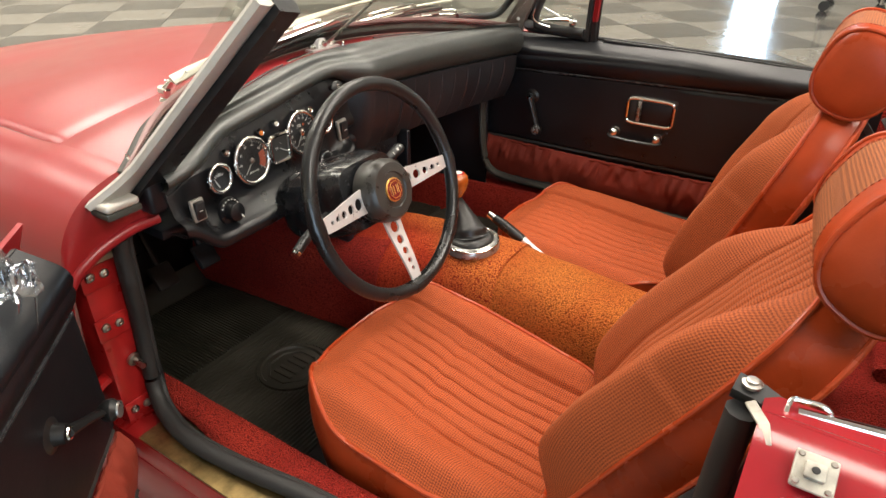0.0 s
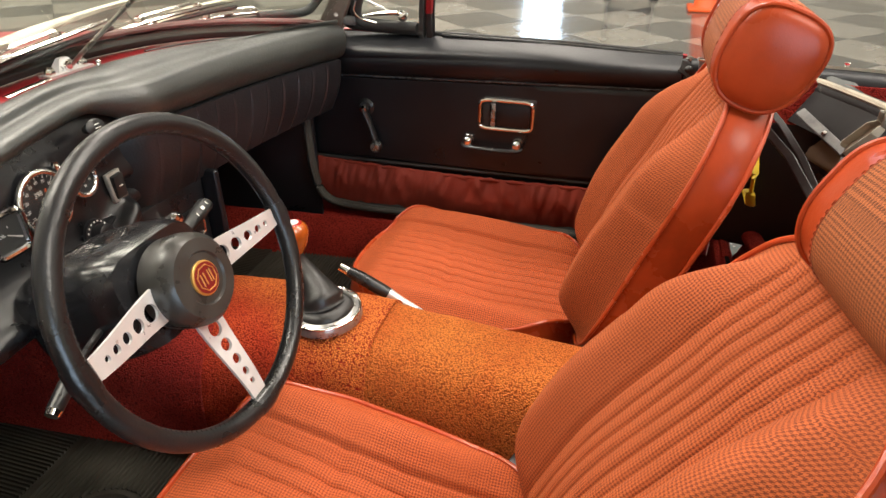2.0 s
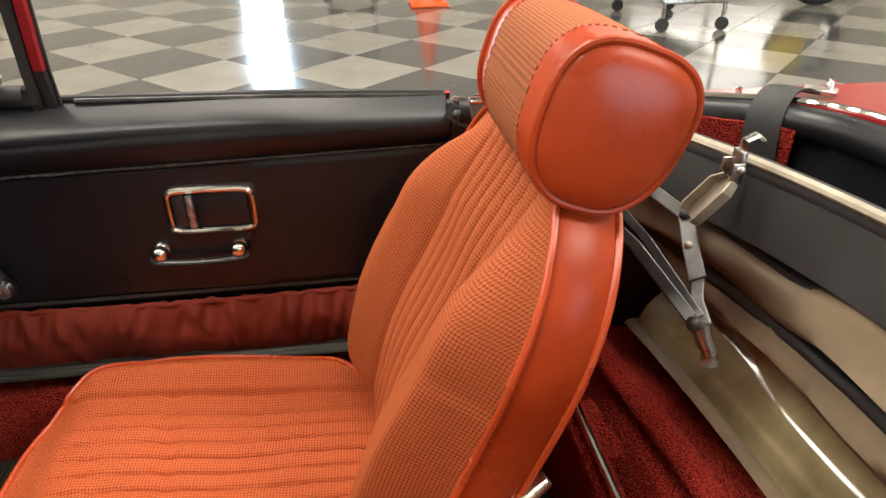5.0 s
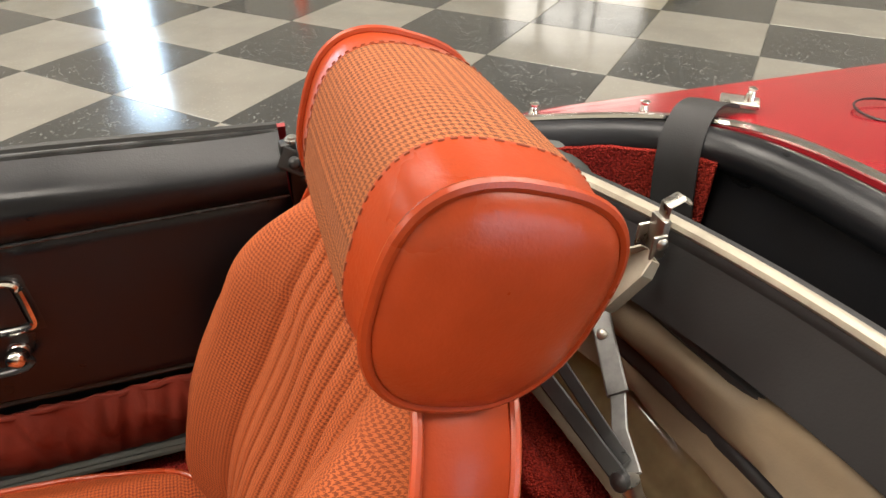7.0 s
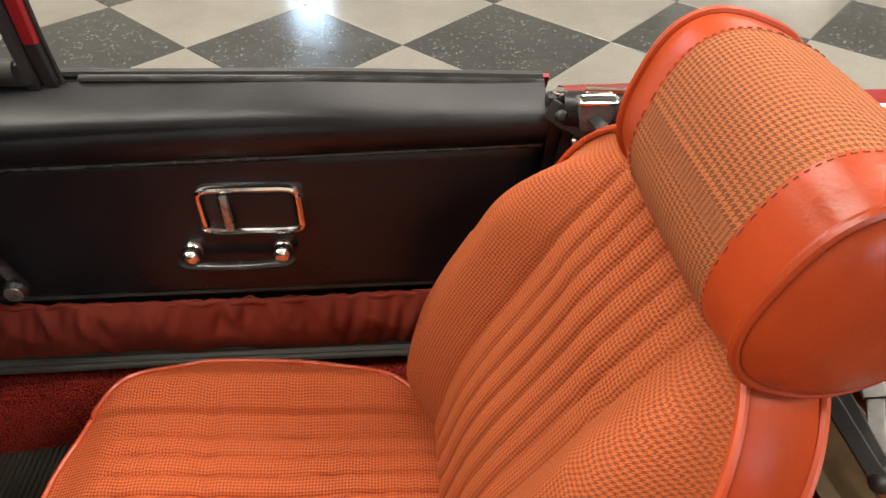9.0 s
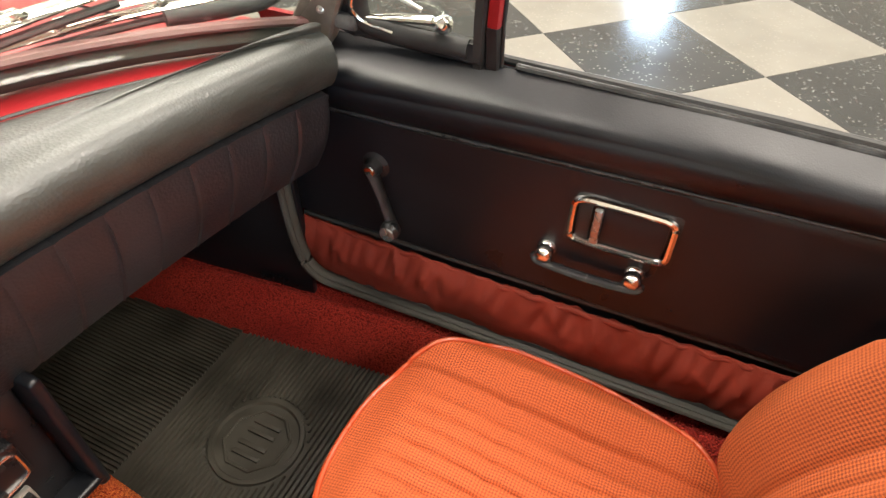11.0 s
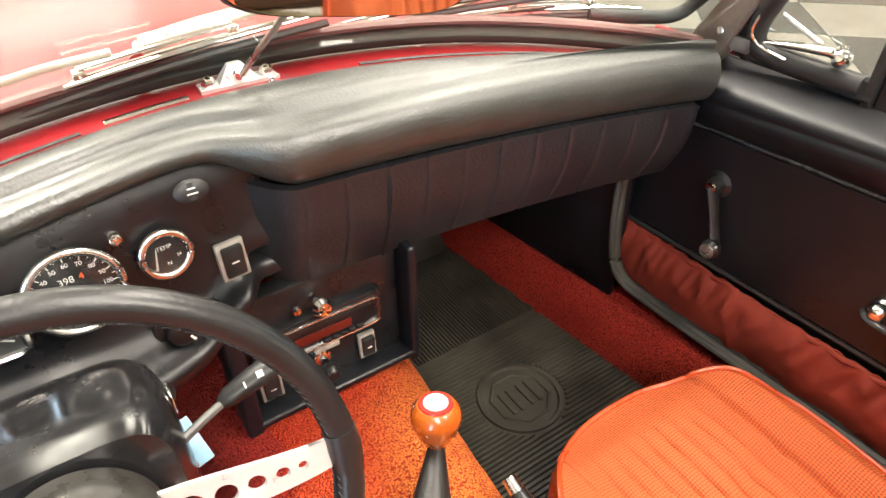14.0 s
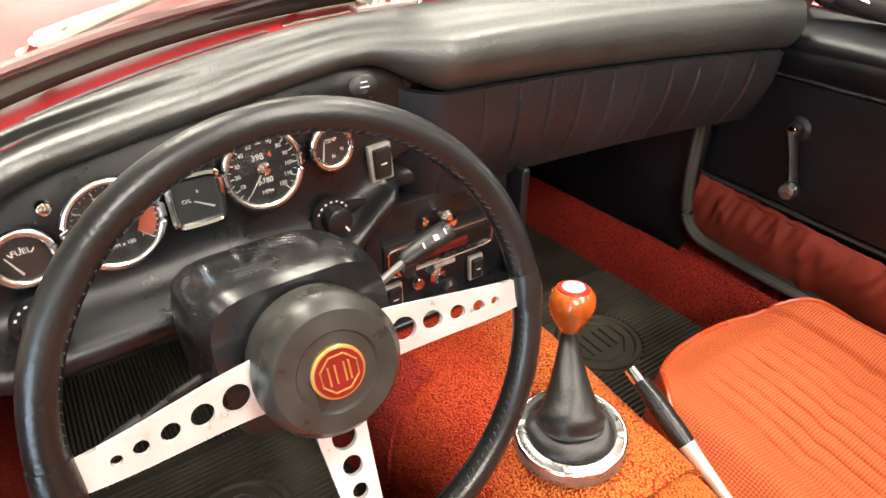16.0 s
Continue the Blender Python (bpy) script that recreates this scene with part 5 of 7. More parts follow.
for dz, w_ in ((0.0030, 0.008), (-0.0020, 0.011)):
    part("lettering", box((-0.103, 0.8090 + 0.35 * dz, 0.8134 + dz), (w_, 0.001, 0.0011), 0), WHITE_MARK, ck)

# ---- centre console with radio ----
con = thing("radio_console", (0.03, 0.86, 0.46), "black console panel holding a cassette radio and switches", "console")
part("console_panel", box((0.014, 0.848, 0.535), (0.235, 0.03, 0.20), 0.006), CRACKLE, con)
for x, wide in ((-0.108, 0.024), (0.141, 0.015)):
    part("console_cheek", box((x, 0.834, 0.540), (wide, 0.062, 0.21), 0.006, None, 3), BLACK_VINYL, con)
part("console_foot", box((0.015, 0.828, 0.450), (0.262, 0.050, 0.012), 0.005, None, 3), BLACK_VINYL, con)
CY = 0.832
rad = part("radio", box((0.005, CY - 0.004, 0.558), (0.186, 0.02, 0.056), 0.004), CRACKLE, con, "black and chrome cassette radio")
rr = []
for i in range(32):
    a = 2 * math.pi * i / 32
    c_, s_ = math.cos(a), math.sin(a)
    rr.append((0.005 + 0.087 * math.copysign(abs(c_) ** 0.2, c_), CY - 0.0145, 0.555 + 0.0225 * math.copysign(abs(s_) ** 0.2, s_)))
part("radio_trim", tube(rr, 0.0022, 6, True), BEZEL, rad)
part("tuning_scale", box((0.006, CY - 0.0150, 0.553), (0.085, 0.002, 0.014), 0.0005), plain("dark_red_scale", (0.10, 0.012, 0.008), 0.2), rad)
part("cassette_slot", box((0.004, CY - 0.0150, 0.572), (0.150, 0.003, 0.010), 0.0008), DIAL, rad)
part("slot_lip", box((0.004, CY - 0.0155, 0.579), (0.165, 0.003, 0.002), 0.0008), CHROME, rad)
for i in range(5):
    part("preset_button", box((0.012 + i * 0.012, CY - 0.016, 0.539), (0.010, 0.006, 0.006), 0.001), BLACK_STEEL, rad)
vk = part("volume_knob", lathe((-0.056, CY - 0.014, 0.545), (0, -1, 0), [(0.0125, 0), (0.012, 0.012), (0.010, 0.014), (0, 0.013)], 24), BLACK_STEEL, rad)
part("knob_ring", lathe((-0.056, CY - 0.0145, 0.545), (0, -1, 0), [(0.0150, 0), (0.0150, 0.003), (0.0125, 0.004), (0.0122, 0.002)], 24), BEZEL, vk)
part("band_bar", box((0.010, CY - 0.012, 0.524), (0.036, 0.006, 0.007), 0.001), STRIKER, con)
part("chrome_knob", lathe((0.008, CY - 0.006, 0.601), (0, -1, 0.2), [(0.006, 0), (0.006, 0.008), (0.012, 0.012), (0.0135, 0.020), (0.009, 0.027), (0, 0.029)], 20), CHROME, con)
part("small_screw", lathe((-0.020, CY - 0.006, 0.601), (0, -1, 0), [(0.006, 0), (0.005, 0.006), (0, 0.007)], 14), CHROME, con)
rocker(0.072, CY - 0.004, 0.488, 0.026, 0.042, con, SWITCH_FRAME, V(0, -1, 0.05))
rocker(-0.072, CY - 0.004, 0.491, 0.030, 0.044, con, SWITCH_FRAME, V(0, -1, 0.05))
lt = part("lighter_socket", lathe((-0.030, CY - 0.001, 0.498), (0, -1, 0), [(0.010, 0), (0.010, 0.006), (0.0085, 0.008), (0.006, 0.007)], 18), CHROME, con)
part("lens", lathe((-0.030, CY - 0.005, 0.498), (0, -1, 0), [(0.006, 0), (0.004, 0.002), (0, 0.0025)], 14), AMBER, lt)
kn = part("pull_switch", lathe((0.004, CY - 0.001, 0.498), (0, -1, 0), [(0.014, 0), (0.014, 0.005), (0.010, 0.008), (0.006, 0.009), (0.006, 0.022), (0.006, 0.024)], 20), CHROME, con)
part("knob", lathe((0.004, CY - 0.022, 0.496), (0, -1, 0), [(0.008, 0), (0.013, 0.006), (0.013, 0.014), (0.008, 0.020), (0, 0.021)], 18), BLACK_STEEL, kn)

# ---- steering ----
WC = V(-0.277, 0.543, 0.702)
WN = V(0, -math.cos(radians(18.5)), math.sin(radians(18.5)))
wa, wb = V(1, 0, 0), WN.cross(V(1, 0, 0)).normalized()
if wb.z < 0:
    wb = -wb
sw = thing("steering_wheel", tuple(WC), "black leather steering wheel with three drilled alloy spokes", "steering wheel")
WR = 0.1925


def wp(a, r, h=0.0):
    return WC + wa * (r * math.sin(a)) + wb * (r * math.cos(a)) + WN * h


part("rim", tube([wp(2 * math.pi * i / 96, WR) for i in range(96)], 0.0128, 14, True), LEATHER, sw, "stitched black leather rim")
bm = bmesh.new()
for i in range(150):
    a = 2 * math.pi * i / 150
    e_ = 0.35 * math.pi / 150
    add_tube(bm, [wp(a - e_, WR - 0.0122, 0.0040), wp(a + e_, WR - 0.0105, 0.0078)], 0.0006, 5)
part("rim_stitching", bm, plain("worn_black_thread", (0.025, 0.024, 0.022), 0.7), sw)
part("rim_seam", tube([wp(2 * math.pi * i / 96, WR - 0.0105, -0.0075) for i in range(96)], 0.0012, 5, True), BLACK_STEEL, sw)
for ang in (91, 181, 270):
    a = radians(ang)
    d = wa * math.sin(a) + wb * math.cos(a)
    t = WN.cross(d)
    bm = bmesh.new()
    holes = [(0.072, 0.0110), (0.098, 0.0088), (0.121, 0.0070), (0.141, 0.0055), (0.157, 0.0040)]
    # strip pieces between the hole centres, each a half-annulus border round its hole
    r0, r1 = 0.045, 0.184

    def wid(r):
        return lerp(0.0235, 0.0125, (r - r0) / (r1 - r0))

    def dish(r):
        return lerp(-0.020, 0.0, smooth(r0, r1, r))
    cuts = [r0] + [(holes[i][0] + holes[i + 1][0]) / 2 for i in range(4)] + [0.166, r1]
    for i, (hr, hrad) in enumerate(holes):
        lo, hi = cuts[i], cuts[i + 1]
        B_ = (wid(r1) - wid(r0)) / (r1 - r0)
        angs = [2 * math.pi * j / 28 for j in range(28)]
        angs += [math.atan2(sg * wid(e), e - hr) % (2 * math.pi) for e in (lo, hi) for sg in (-1, 1)]
        angs.sort()
        N = len(angs)
        inner, outer = [], []
        for q in angs:
            c_, s_ = math.cos(q), math.sin(q)
            along = (hi - hr) / c_ if c_ > 1e-6 else (lo - hr) / c_ if c_ < -1e-6 else 9.0
            aside = wid(hr) / (abs(s_) - B_ * c_) if abs(s_) - B_ * c_ > 1e-6 else 9.0
            k_ = min(along, aside)
            inner.append((hr + hrad * c_, hrad * s_))
            outer.append((hr + k_ * c_, k_ * s_))
        for h in (0.0022, -0.0022):
            va = [bm.verts.new(WC + d * p + t * q + WN * (h + dish(p))) for p, q in inner]
            vb = [bm.verts.new(WC + d * p + t * q + WN * (h + dish(p))) for p, q in outer]
            for j in range(N):
                bm.faces.new((va[j], va[(j + 1) % N], vb[(j + 1) % N], vb[j]))
            if h > 0:
                keep = (va, vb)
        for k in (0, 1):
            a1, b1 = keep[k], (va, vb)[k]
            for j in range(N):
                p0_, p1_ = outer[j][0], outer[(j + 1) % N][0]
                if k and abs(p0_ - p1_) < 1e-5 and min(abs(p0_ - lo), abs(p0_ - hi)) < 1e-5:
                    continue
                bm.faces.new((a1[j], a1[(j + 1) % N], b1[(j + 1) % N], b1[j]))
    lo, hi = cuts[5], cuts[6]
    add_loft(bm, [[WC + d * r + t * (sg * wid(r)) + WN * (h + dish(r)) for sg, h in ((-1, 0.0022), (1, 0.0022), (1, -0.0022), (-1, -0.0022))] for r in (lo, hi)])
    bmesh.ops.remove_doubles(bm, verts=bm.verts[:], dist=0.0004)
    part("spoke", bm, ALLOY, sw, "brushed alloy spoke with round holes", angle=30)
    part("spoke_sleeve", tube([wp(a - 0.09, WR), wp(a, WR), wp(a + 0.09, WR)], [0.0138, 0.0150, 0.0138], 14), LEATHER, sw)
hubm = part("centre_boss", lathe(WC - WN * 0.045, WN, [(0.050, 0), (0.058, 0.006), (0.060, 0.030), (0.058, 0.046), (0.050, 0.055), (0.034, 0.056), (0.032, 0.053), (0.0, 0.053)], 48), plain("boss_rubber", (0.032, 0.030, 0.026), 0.34, 0, 0.35, 30.0, 260.0, 0.25), sw, "thick black rubber centre boss")
bd = part("badge", lathe(WC + WN * 0.0075, WN, [(0.0222, 0), (0.0222, 0.003), (0.0200, 0.004), (0.0, 0.004)], 40), plain("gilt", (0.62, 0.36, 0.10), 0.3, 0.7, 0.2), hubm, "round red and gilt emblem")
part("emblem_field", lathe(WC + WN * 0.0118, WN, [(0.0198, 0), (0.0198, 0.0006), (0, 0.0006)], 36), plain("emblem_red", (0.17, 0.010, 0.009), 0.3), bd)
oct_r = [WC + WN * 0.0128 + wa * (0.0162 * math.sin(math.pi / 8 + i * math.pi / 4)) + wb * (0.0162 * math.cos(math.pi / 8 + i * math.pi / 4)) for i in range(8)]
part("octagon", tube(oct_r, 0.0009, 6, True), bpy.data.materials["gilt"], bd)
for dx in (-0.0085, -0.003, 0.0045, 0.0085):
    part("emblem_bar", tube([WC + WN * 0.0128 + wa * dx - wb * 0.008, WC + WN * 0.0128 + wa * dx + wb * 0.008], 0.0009, 6), bpy.data.materials["gilt"], bd)

col = thing("steering_column", (-0.271, 0.70, 0.66), "black plastic cowl over the steering column with stalks", "steering column")
rings = []
CD = -WN
for i in range(17):
    u = i / 16
    c = WC + CD * lerp(0.046, 0.235, u) + V(0, 0, -0.006 * u)
    k = 1 - 0.18 * abs(2 * u - 0.9) ** 3
    row = []
    for j in range(40):
        q = 2 * math.pi * j / 40
        c_, s_ = math.cos(q), math.sin(q)
        row.append(c + wa * (0.088 * k * math.copysign(abs(c_) ** 0.42, c_)) + wb * ((0.080 if s_ > 0 else 0.06) * k * math.copysign(abs(s_) ** 0.45, s_) - 0.006))
    rings.append(row)
part("cowl", add_loft(bmesh.new(), rings), plain("black_gloss_plastic", (0.012, 0.012, 0.013), 0.22, 0, 0.3, 25.0, 300.0, 0.03), col, "glossy black moulded cowl")
st0 = WC + CD * 0.09
lv = part("wiper_stalk", tube(spline([V(-0.205, 0.628, 0.684), V(-0.175, 0.642, 0.686), V(-0.148, 0.650, 0.691)], 4), 0.0042, 8), HEADER_DARK, col, "wiper stalk with black grip")
GRIP = [V(-0.154, 0.649, 0.690), V(-0.146, 0.651, 0.692), V(-0.120, 0.654, 0.698), V(-0.098, 0.656, 0.7035), V(-0.093, 0.6565, 0.705)]
part("stalk_grip", tube(GRIP, [0.006, 0.0105, 0.0125, 0.0130, 0.0105], 16, flat=0.8), BLACK_STEEL, lv)
for k_, w_ in ((0.30, 0.0016), (0.62, 0.0060), (0.86, 0.0016)):
    part("mark", box(GRIP[1].lerp(GRIP[3], k_) + V(0.001, -0.0075, 0.0085), (w_, 0.0008, 0.0060), 0, Matrix.Rotation(radians(-48), 3, "X")), WHITE_MARK, lv)
lv = part("indicator_stalk", tube([st0 - wa * 0.06, st0 - wa * 0.11 + V(0, -0.005, -0.012), st0 - wa * 0.150 + V(0, -0.012, -0.024)], 0.0042, 8), BLACK_STEEL, col, "indicator stalk with black grip")
part("stalk_grip", tube([st0 - wa * 0.135 + V(0, -0.010, -0.019), st0 - wa * 0.155 + V(0, -0.013, -0.026), st0 - wa * 0.185 + V(0, -0.020, -0.036)], [0.0075, 0.0095, 0.0085], 12), BLACK_STEEL, lv)
part("stalk_cap", tube([st0 - wa * 0.184 + V(0, -0.0198, -0.0357), st0 - wa * 0.190 + V(0, -0.021, -0.038)], [0.0088, 0.0075], 12), CHROME, lv)
key = part("ignition_lock", tube([WC + CD * 0.19 + wa * 0.062 + V(0, 0, 0.022), WC + CD * 0.16 + wa * 0.085 + V(0, 0, 0.032)], 0.011, 14), BLACK_STEEL, col)
part("key", box(WC + CD * 0.145 + wa * 0.088 + V(0, 0, 0.036), (0.003, 0.022, 0.022), 0.002), CHROME, key)

TAG = Matrix.Rotation(radians(-42), 3, "X") @ Matrix.Rotation(radians(-12), 3, "Y")
TAG_C = V(-0.191, 0.655, 0.652)
tag = part("paper_tag", box(TAG_C, (0.026, 0.0025, 0.046), 0.001, TAG), plain("light_blue_paper", (0.30, 0.55, 0.72), 0.45, 0, 0.15), col, "light blue paper tag with a brown print")
part("print", box(TAG_C + TAG @ V(-0.006, -0.0018, -0.004), (0.009, 0.001, 0.034), 0.0004, TAG), plain("brown_print", (0.36, 0.15, 0.06), 0.5, 0, 0.4, 90.0), tag)
part("key_bow", lathe(TAG_C + TAG @ V(-0.008, -0.004, 0.030), TAG @ V(0, -1, 0), [(0.004, 0), (0.012, 0), (0.012, 0.0025), (0.004, 0.0025), (0.004, 0)], 18), BRASS, tag, "worn brass key")

# ---- windscreen ----
ws = thing("windscreen", (0, 0.95, 0.82), "raked windscreen with silver pillars and black rubber", "windscreen")
RAKE = 0.95


def head_z(x):
    return 1.115 - 0.05 * (x / 0.6) ** 2


def screen_pt(x, z, off=0.0):
    zb = scuttle_z(x, screen_y(x))
    k = (z - zb)
    s_ = 1 - 0.10 * k / 0.35
    return V(x * s_, screen_y(x) - RAKE * k - 0.02 + off, z)


gl_ = part("glass", sheet(lambda u, v: screen_pt(lerp(-0.60, 0.60, u), lerp(scuttle_z(lerp(-0.6, 0.6, u), 0.95) + 0.02, head_z(lerp(-0.6, 0.6, u)), v)), 40, 12, 0.005), GLASS, ws)
gl_.visible_shadow = False
foot = [V(x, screen_y(x) - 0.020, scuttle_z(x, screen_y(x)) + 0.014) for x in [-0.625 + 1.257 * i / 64 for i in range(65)]]
part("lower_rubber", tube([p - V(0, 0, 0.012 * (1 - smooth(0, 6, i))) for i, p in enumerate(foot)], [lerp(0.007, 0.017, smooth(0, 6, i)) for i in range(65)], 10, flat=0.8), SEAL_RUBBER, ws)
part("lower_rail", tube([p + V(0, -0.012, lerp(-0.006, 0.020, smooth(0, 7, i))) for i, p in enumerate(foot)], [lerp(0.003, 0.009, smooth(0, 7, i)) for i in range(65)], 8, flat=0.7), plain("mauve_brown_rail", (0.16, 0.085, 0.08), 0.4, 0.2), ws, "dark bottom rail of the windscreen")
part("header_rail", tube([screen_pt(x, head_z(x) + 0.012) for x in [-0.6 + 1.2 * i / 30 for i in range(31)]], 0.016, 10), PILLAR, ws)
base, tip = V(-0.655, 0.795, 0.765), V(-0.562, 0.505, 1.068)
d = (tip - base).normalized()
a = V(-1, 0, 0) + d * d.x
a.normalize()
b = d.cross(a).normalized()
if b.y < 0:
    b = -b
rings, inner = [], []
for i in range(25):
    u = i / 24
    c = base.lerp(tip, u)
    w = 0.028 + 0.036 * (1 - smooth(-0.12, 0.22, u)) * 1.4
    c = c - a * (0.012 - (w - 0.028) * 0.5)
    rings.append([c + a * (w * 0.5 * ca) + b * (0.009 * cb) for ca, cb in ((1, -0.8), (1.1, 0.2), (0.8, 0.9), (-0.4, 1), (-1, 0.5), (-1, -0.6), (-0.2, -1.0))])
    c = base.lerp(tip, u) - a * 0.048 - b * 0.004
    inner.append([c + a * (0.021 * ca) + b * (0.016 * cb) for ca, cb in ((1, -0.8), (1, 0.8), (-1, 0.9), (-1.2, 0), (-0.9, -0.9))])
part("pillar", add_loft(bmesh.new(), rings), PILLAR, ws, "dull silver windscreen pillar", angle=30)
part("pillar_trim", add_loft(bmesh.new(), inner), BLACK_STEEL, ws, "dull inner channel of the pillar", angle=30)
part("pillar_foot", box(base + V(-0.002, -0.012, 0.004), (0.056, 0.060, 0.014), 0.006, None, 3), PILLAR, ws)
part("foot_rubber", box(base + V(-0.002, -0.012, -0.008), (0.058, 0.062, 0.012), 0.004), SEAL_RUBBER, ws)
part("base_cover", box(V(-0.598, 0.795, 0.760), (0.034, 0.080, 0.062), 0.010, None, 3), BLACK_VINYL, ws)
part("pillar_screw", lathe(V(-0.628, 0.762, 0.835), (1, -0.6, 0.3), [(0.006, 0), (0.005, 0.003), (0, 0.004)], 12), CHROME, ws)
# passenger's pillar: a broad flat taupe face inside, raked back
rings = []
for z, yf, yr, xi in ((0.765, 0.842, 0.772, 0.640), (0.833, 0.803, 0.737, 0.628), (0.850, 0.791, 0.730, 0.625), (0.910, 0.750, 0.697, 0.616), (0.99, 0.690, 0.645, 0.598), (1.068, 0.625, 0.588, 0.575)):
    rings.append([V(xi + ox, yf + oy if front else yr + oy, z) for ox, oy, front in ((0.0, -0.004, 1), (0.0, 0.004, 0), (0.004, 0.0, 0), (0.024, 0.002, 0), (0.032, 0.010, 0), (0.032, -0.010, 1), (0.022, 0.0, 1), (0.004, 0.0, 1))])
part("pillar", add_loft(bmesh.new(), rings), PILLAR_IN, ws, "taupe metal windscreen pillar", angle=30)
part("base_cover", box(V(0.606, 0.815, 0.782), (0.052, 0.125, 0.074), 0.012, None, 3), BLACK_VINYL, ws)
part("pillar_screw", lathe(V(0.624, 0.752, 0.852), (-1, -0.3, 0.2), [(0.0055, 0), (0.005, 0.0012), (0.003, 0.0018), (0.002, 0.0008), (0, 0.0008)], 14), STEEL, ws)
part("corner_rubber", tube(spline([V(0.50, 0.885, 0.862), V(0.575, 0.838, 0.858), V(0.602, 0.815, 0.862), V(0.614, 0.796, 0.880), V(0.612, 0.762, 0.920), V(0.598, 0.700, 0.99), V(0.578, 0.636, 1.06)], 6), 0.010, 10), RUBBER, ws)
# driver side pillar's quarter light stays on the door; passenger door carries one
def quarter_light():
    q = thing("quarter_light", (0.665, 0.68, 0.81), "hinged triangular quarter window with a chrome catch", "quarter window", "quarter windows")
    def strap(pts, w, t, face=(-1, 0, 0.12)):
        pts, f = [V(*p) for p in pts], V(*face).normalized()
        rings = []
        for i, p in enumerate(pts):
            dd = (pts[min(i + 1, len(pts) - 1)] - pts[max(i - 1, 0)]).normalized()
            a = dd.cross(f).normalized()
            n = a.cross(dd)
            rings.append([p + a * (w * ca) + n * (t * cb) for ca, cb in ((0.5, 0.2), (0.36, 0.5), (-0.36, 0.5), (-0.5, 0.2), (-0.5, -0.5), (0.5, -0.5))])
        return add_loft(bmesh.new(), rings)
    part("post", strap([(0.660, 0.549, 0.800), (0.649, 0.545, 0.86), (0.624, 0.531, 0.97), (0.604, 0.518, 1.07)], 0.014, 0.016), RUBBER, q, "black rubber channel of the window post")
    part("post_foot", strap([(0.662, 0.530, 0.800), (0.652, 0.529, 0.862)], 0.018, 0.014), BLACK_STEEL, q)
    part("post_back", strap([(0.652, 0.529, 0.862), (0.627, 0.514, 0.97), (0.607, 0.500, 1.07)], 0.017, 0.012), PAINT, q, "red painted back of the window post")
    part("post_edge", tube([V(0.662, 0.519, 0.800), V(0.655, 0.518, 0.862), V(0.630, 0.504, 0.97), V(0.610, 0.490, 1.07)], 0.0025, 8), RUBBER, q)
    part("sill_bar", strap([(0.656, 0.545, 0.823), (0.654, 0.64, 0.826), (0.650, 0.730, 0.832)], 0.030, 0.014), BLACK_STEEL, q)
    fr = spline([V(0.655, 0.560, 0.826), V(0.652, 0.66, 0.828), V(0.648, 0.696, 0.834), V(0.644, 0.708, 0.850), V(0.635, 0.702, 0.876), V(0.622, 0.682, 0.912), V(0.606, 0.638, 0.99), V(0.590, 0.586, 1.065)], 6)
    part("frame", tube(fr, 0.0135, 10), RUBBER, q)
    part("front_bar", strap([(0.650, 0.728, 0.820), (0.640, 0.716, 0.860), (0.626, 0.694, 0.905), (0.608, 0.650, 0.985), (0.592, 0.598, 1.065)], 0.030, 0.012), BLACK_STEEL, q)
    part("bright_edge", tube(spline([V(0.618, 0.695, 0.890), V(0.622, 0.704, 0.864), V(0.628, 0.692, 0.846), V(0.634, 0.655, 0.836)], 6), 0.0022, 8), CHROME, q)
    bm = bmesh.new()
    bm.faces.new([bm.verts.new(p) for p in (V(0.656, 0.55, 0.826), V(0.652, 0.70, 0.835), V(0.622, 0.682, 0.912), V(0.592, 0.59, 1.06), V(0.606, 0.54, 1.06))])
    bmesh.ops.solidify(bm, geom=bm.faces[:], thickness=0.004)
    pn = part("pane", bm, GLASS, q)
    pn.visible_shadow = False
    part("outer_stay", tube([V(0.662, 0.690, 0.882), V(0.664, 0.630, 0.858)], 0.0035, 8), ALLOY, q)
    ct = part("catch", tube([V(0.648, 0.595, 0.852), V(0.634, 0.602, 0.862), V(0.628, 0.640, 0.860), V(0.630, 0.686, 0.853)], [0.006, 0.0085, 0.008, 0.004], 10, flat=0.7), CHROME, q, "chrome catch lever")
    part("catch_boss", lathe(V(0.655, 0.594, 0.850), (-1, 0, 0.5), [(0.012, 0), (0.012, 0.006), (0.007, 0.012), (0.008, 0.020), (0, 0.023)], 14), CHROME, ct)
    part("foot", box(V(0.634, 0.722, 0.839), (0.012, 0.032, 0.022), 0.005, None, 2), HEADER_DARK, q)


quarter_light()
film_ = thing("plastic_film", (-0.875, 0.600, 0.80), "crumpled clear plastic film lying on the door top", "plastic film")


def film_fn(u, v):
    p = V(-0.862, 0.622, 0.812).lerp(V(-0.895, 0.560, 0.808), u) + V(-0.040, 0.022, 0.0) * (v - 0.4)
    k = abs(noise.noise((u * 5, v * 4, 3.0))) + 0.5 * abs(noise.noise((u * 11, v * 9, 7.0)))
    return p + V(0.010 * noise.noise((u * 6, v * 6, 1.0)), 0.010 * noise.noise((u * 6, v * 6, 4.0)), 0.045 * k * math.sin(math.pi * min(1, max(0.05, u))))


part("film", sheet(film_fn, 26, 20, 0.0008), FILM, film_, smooth=False)

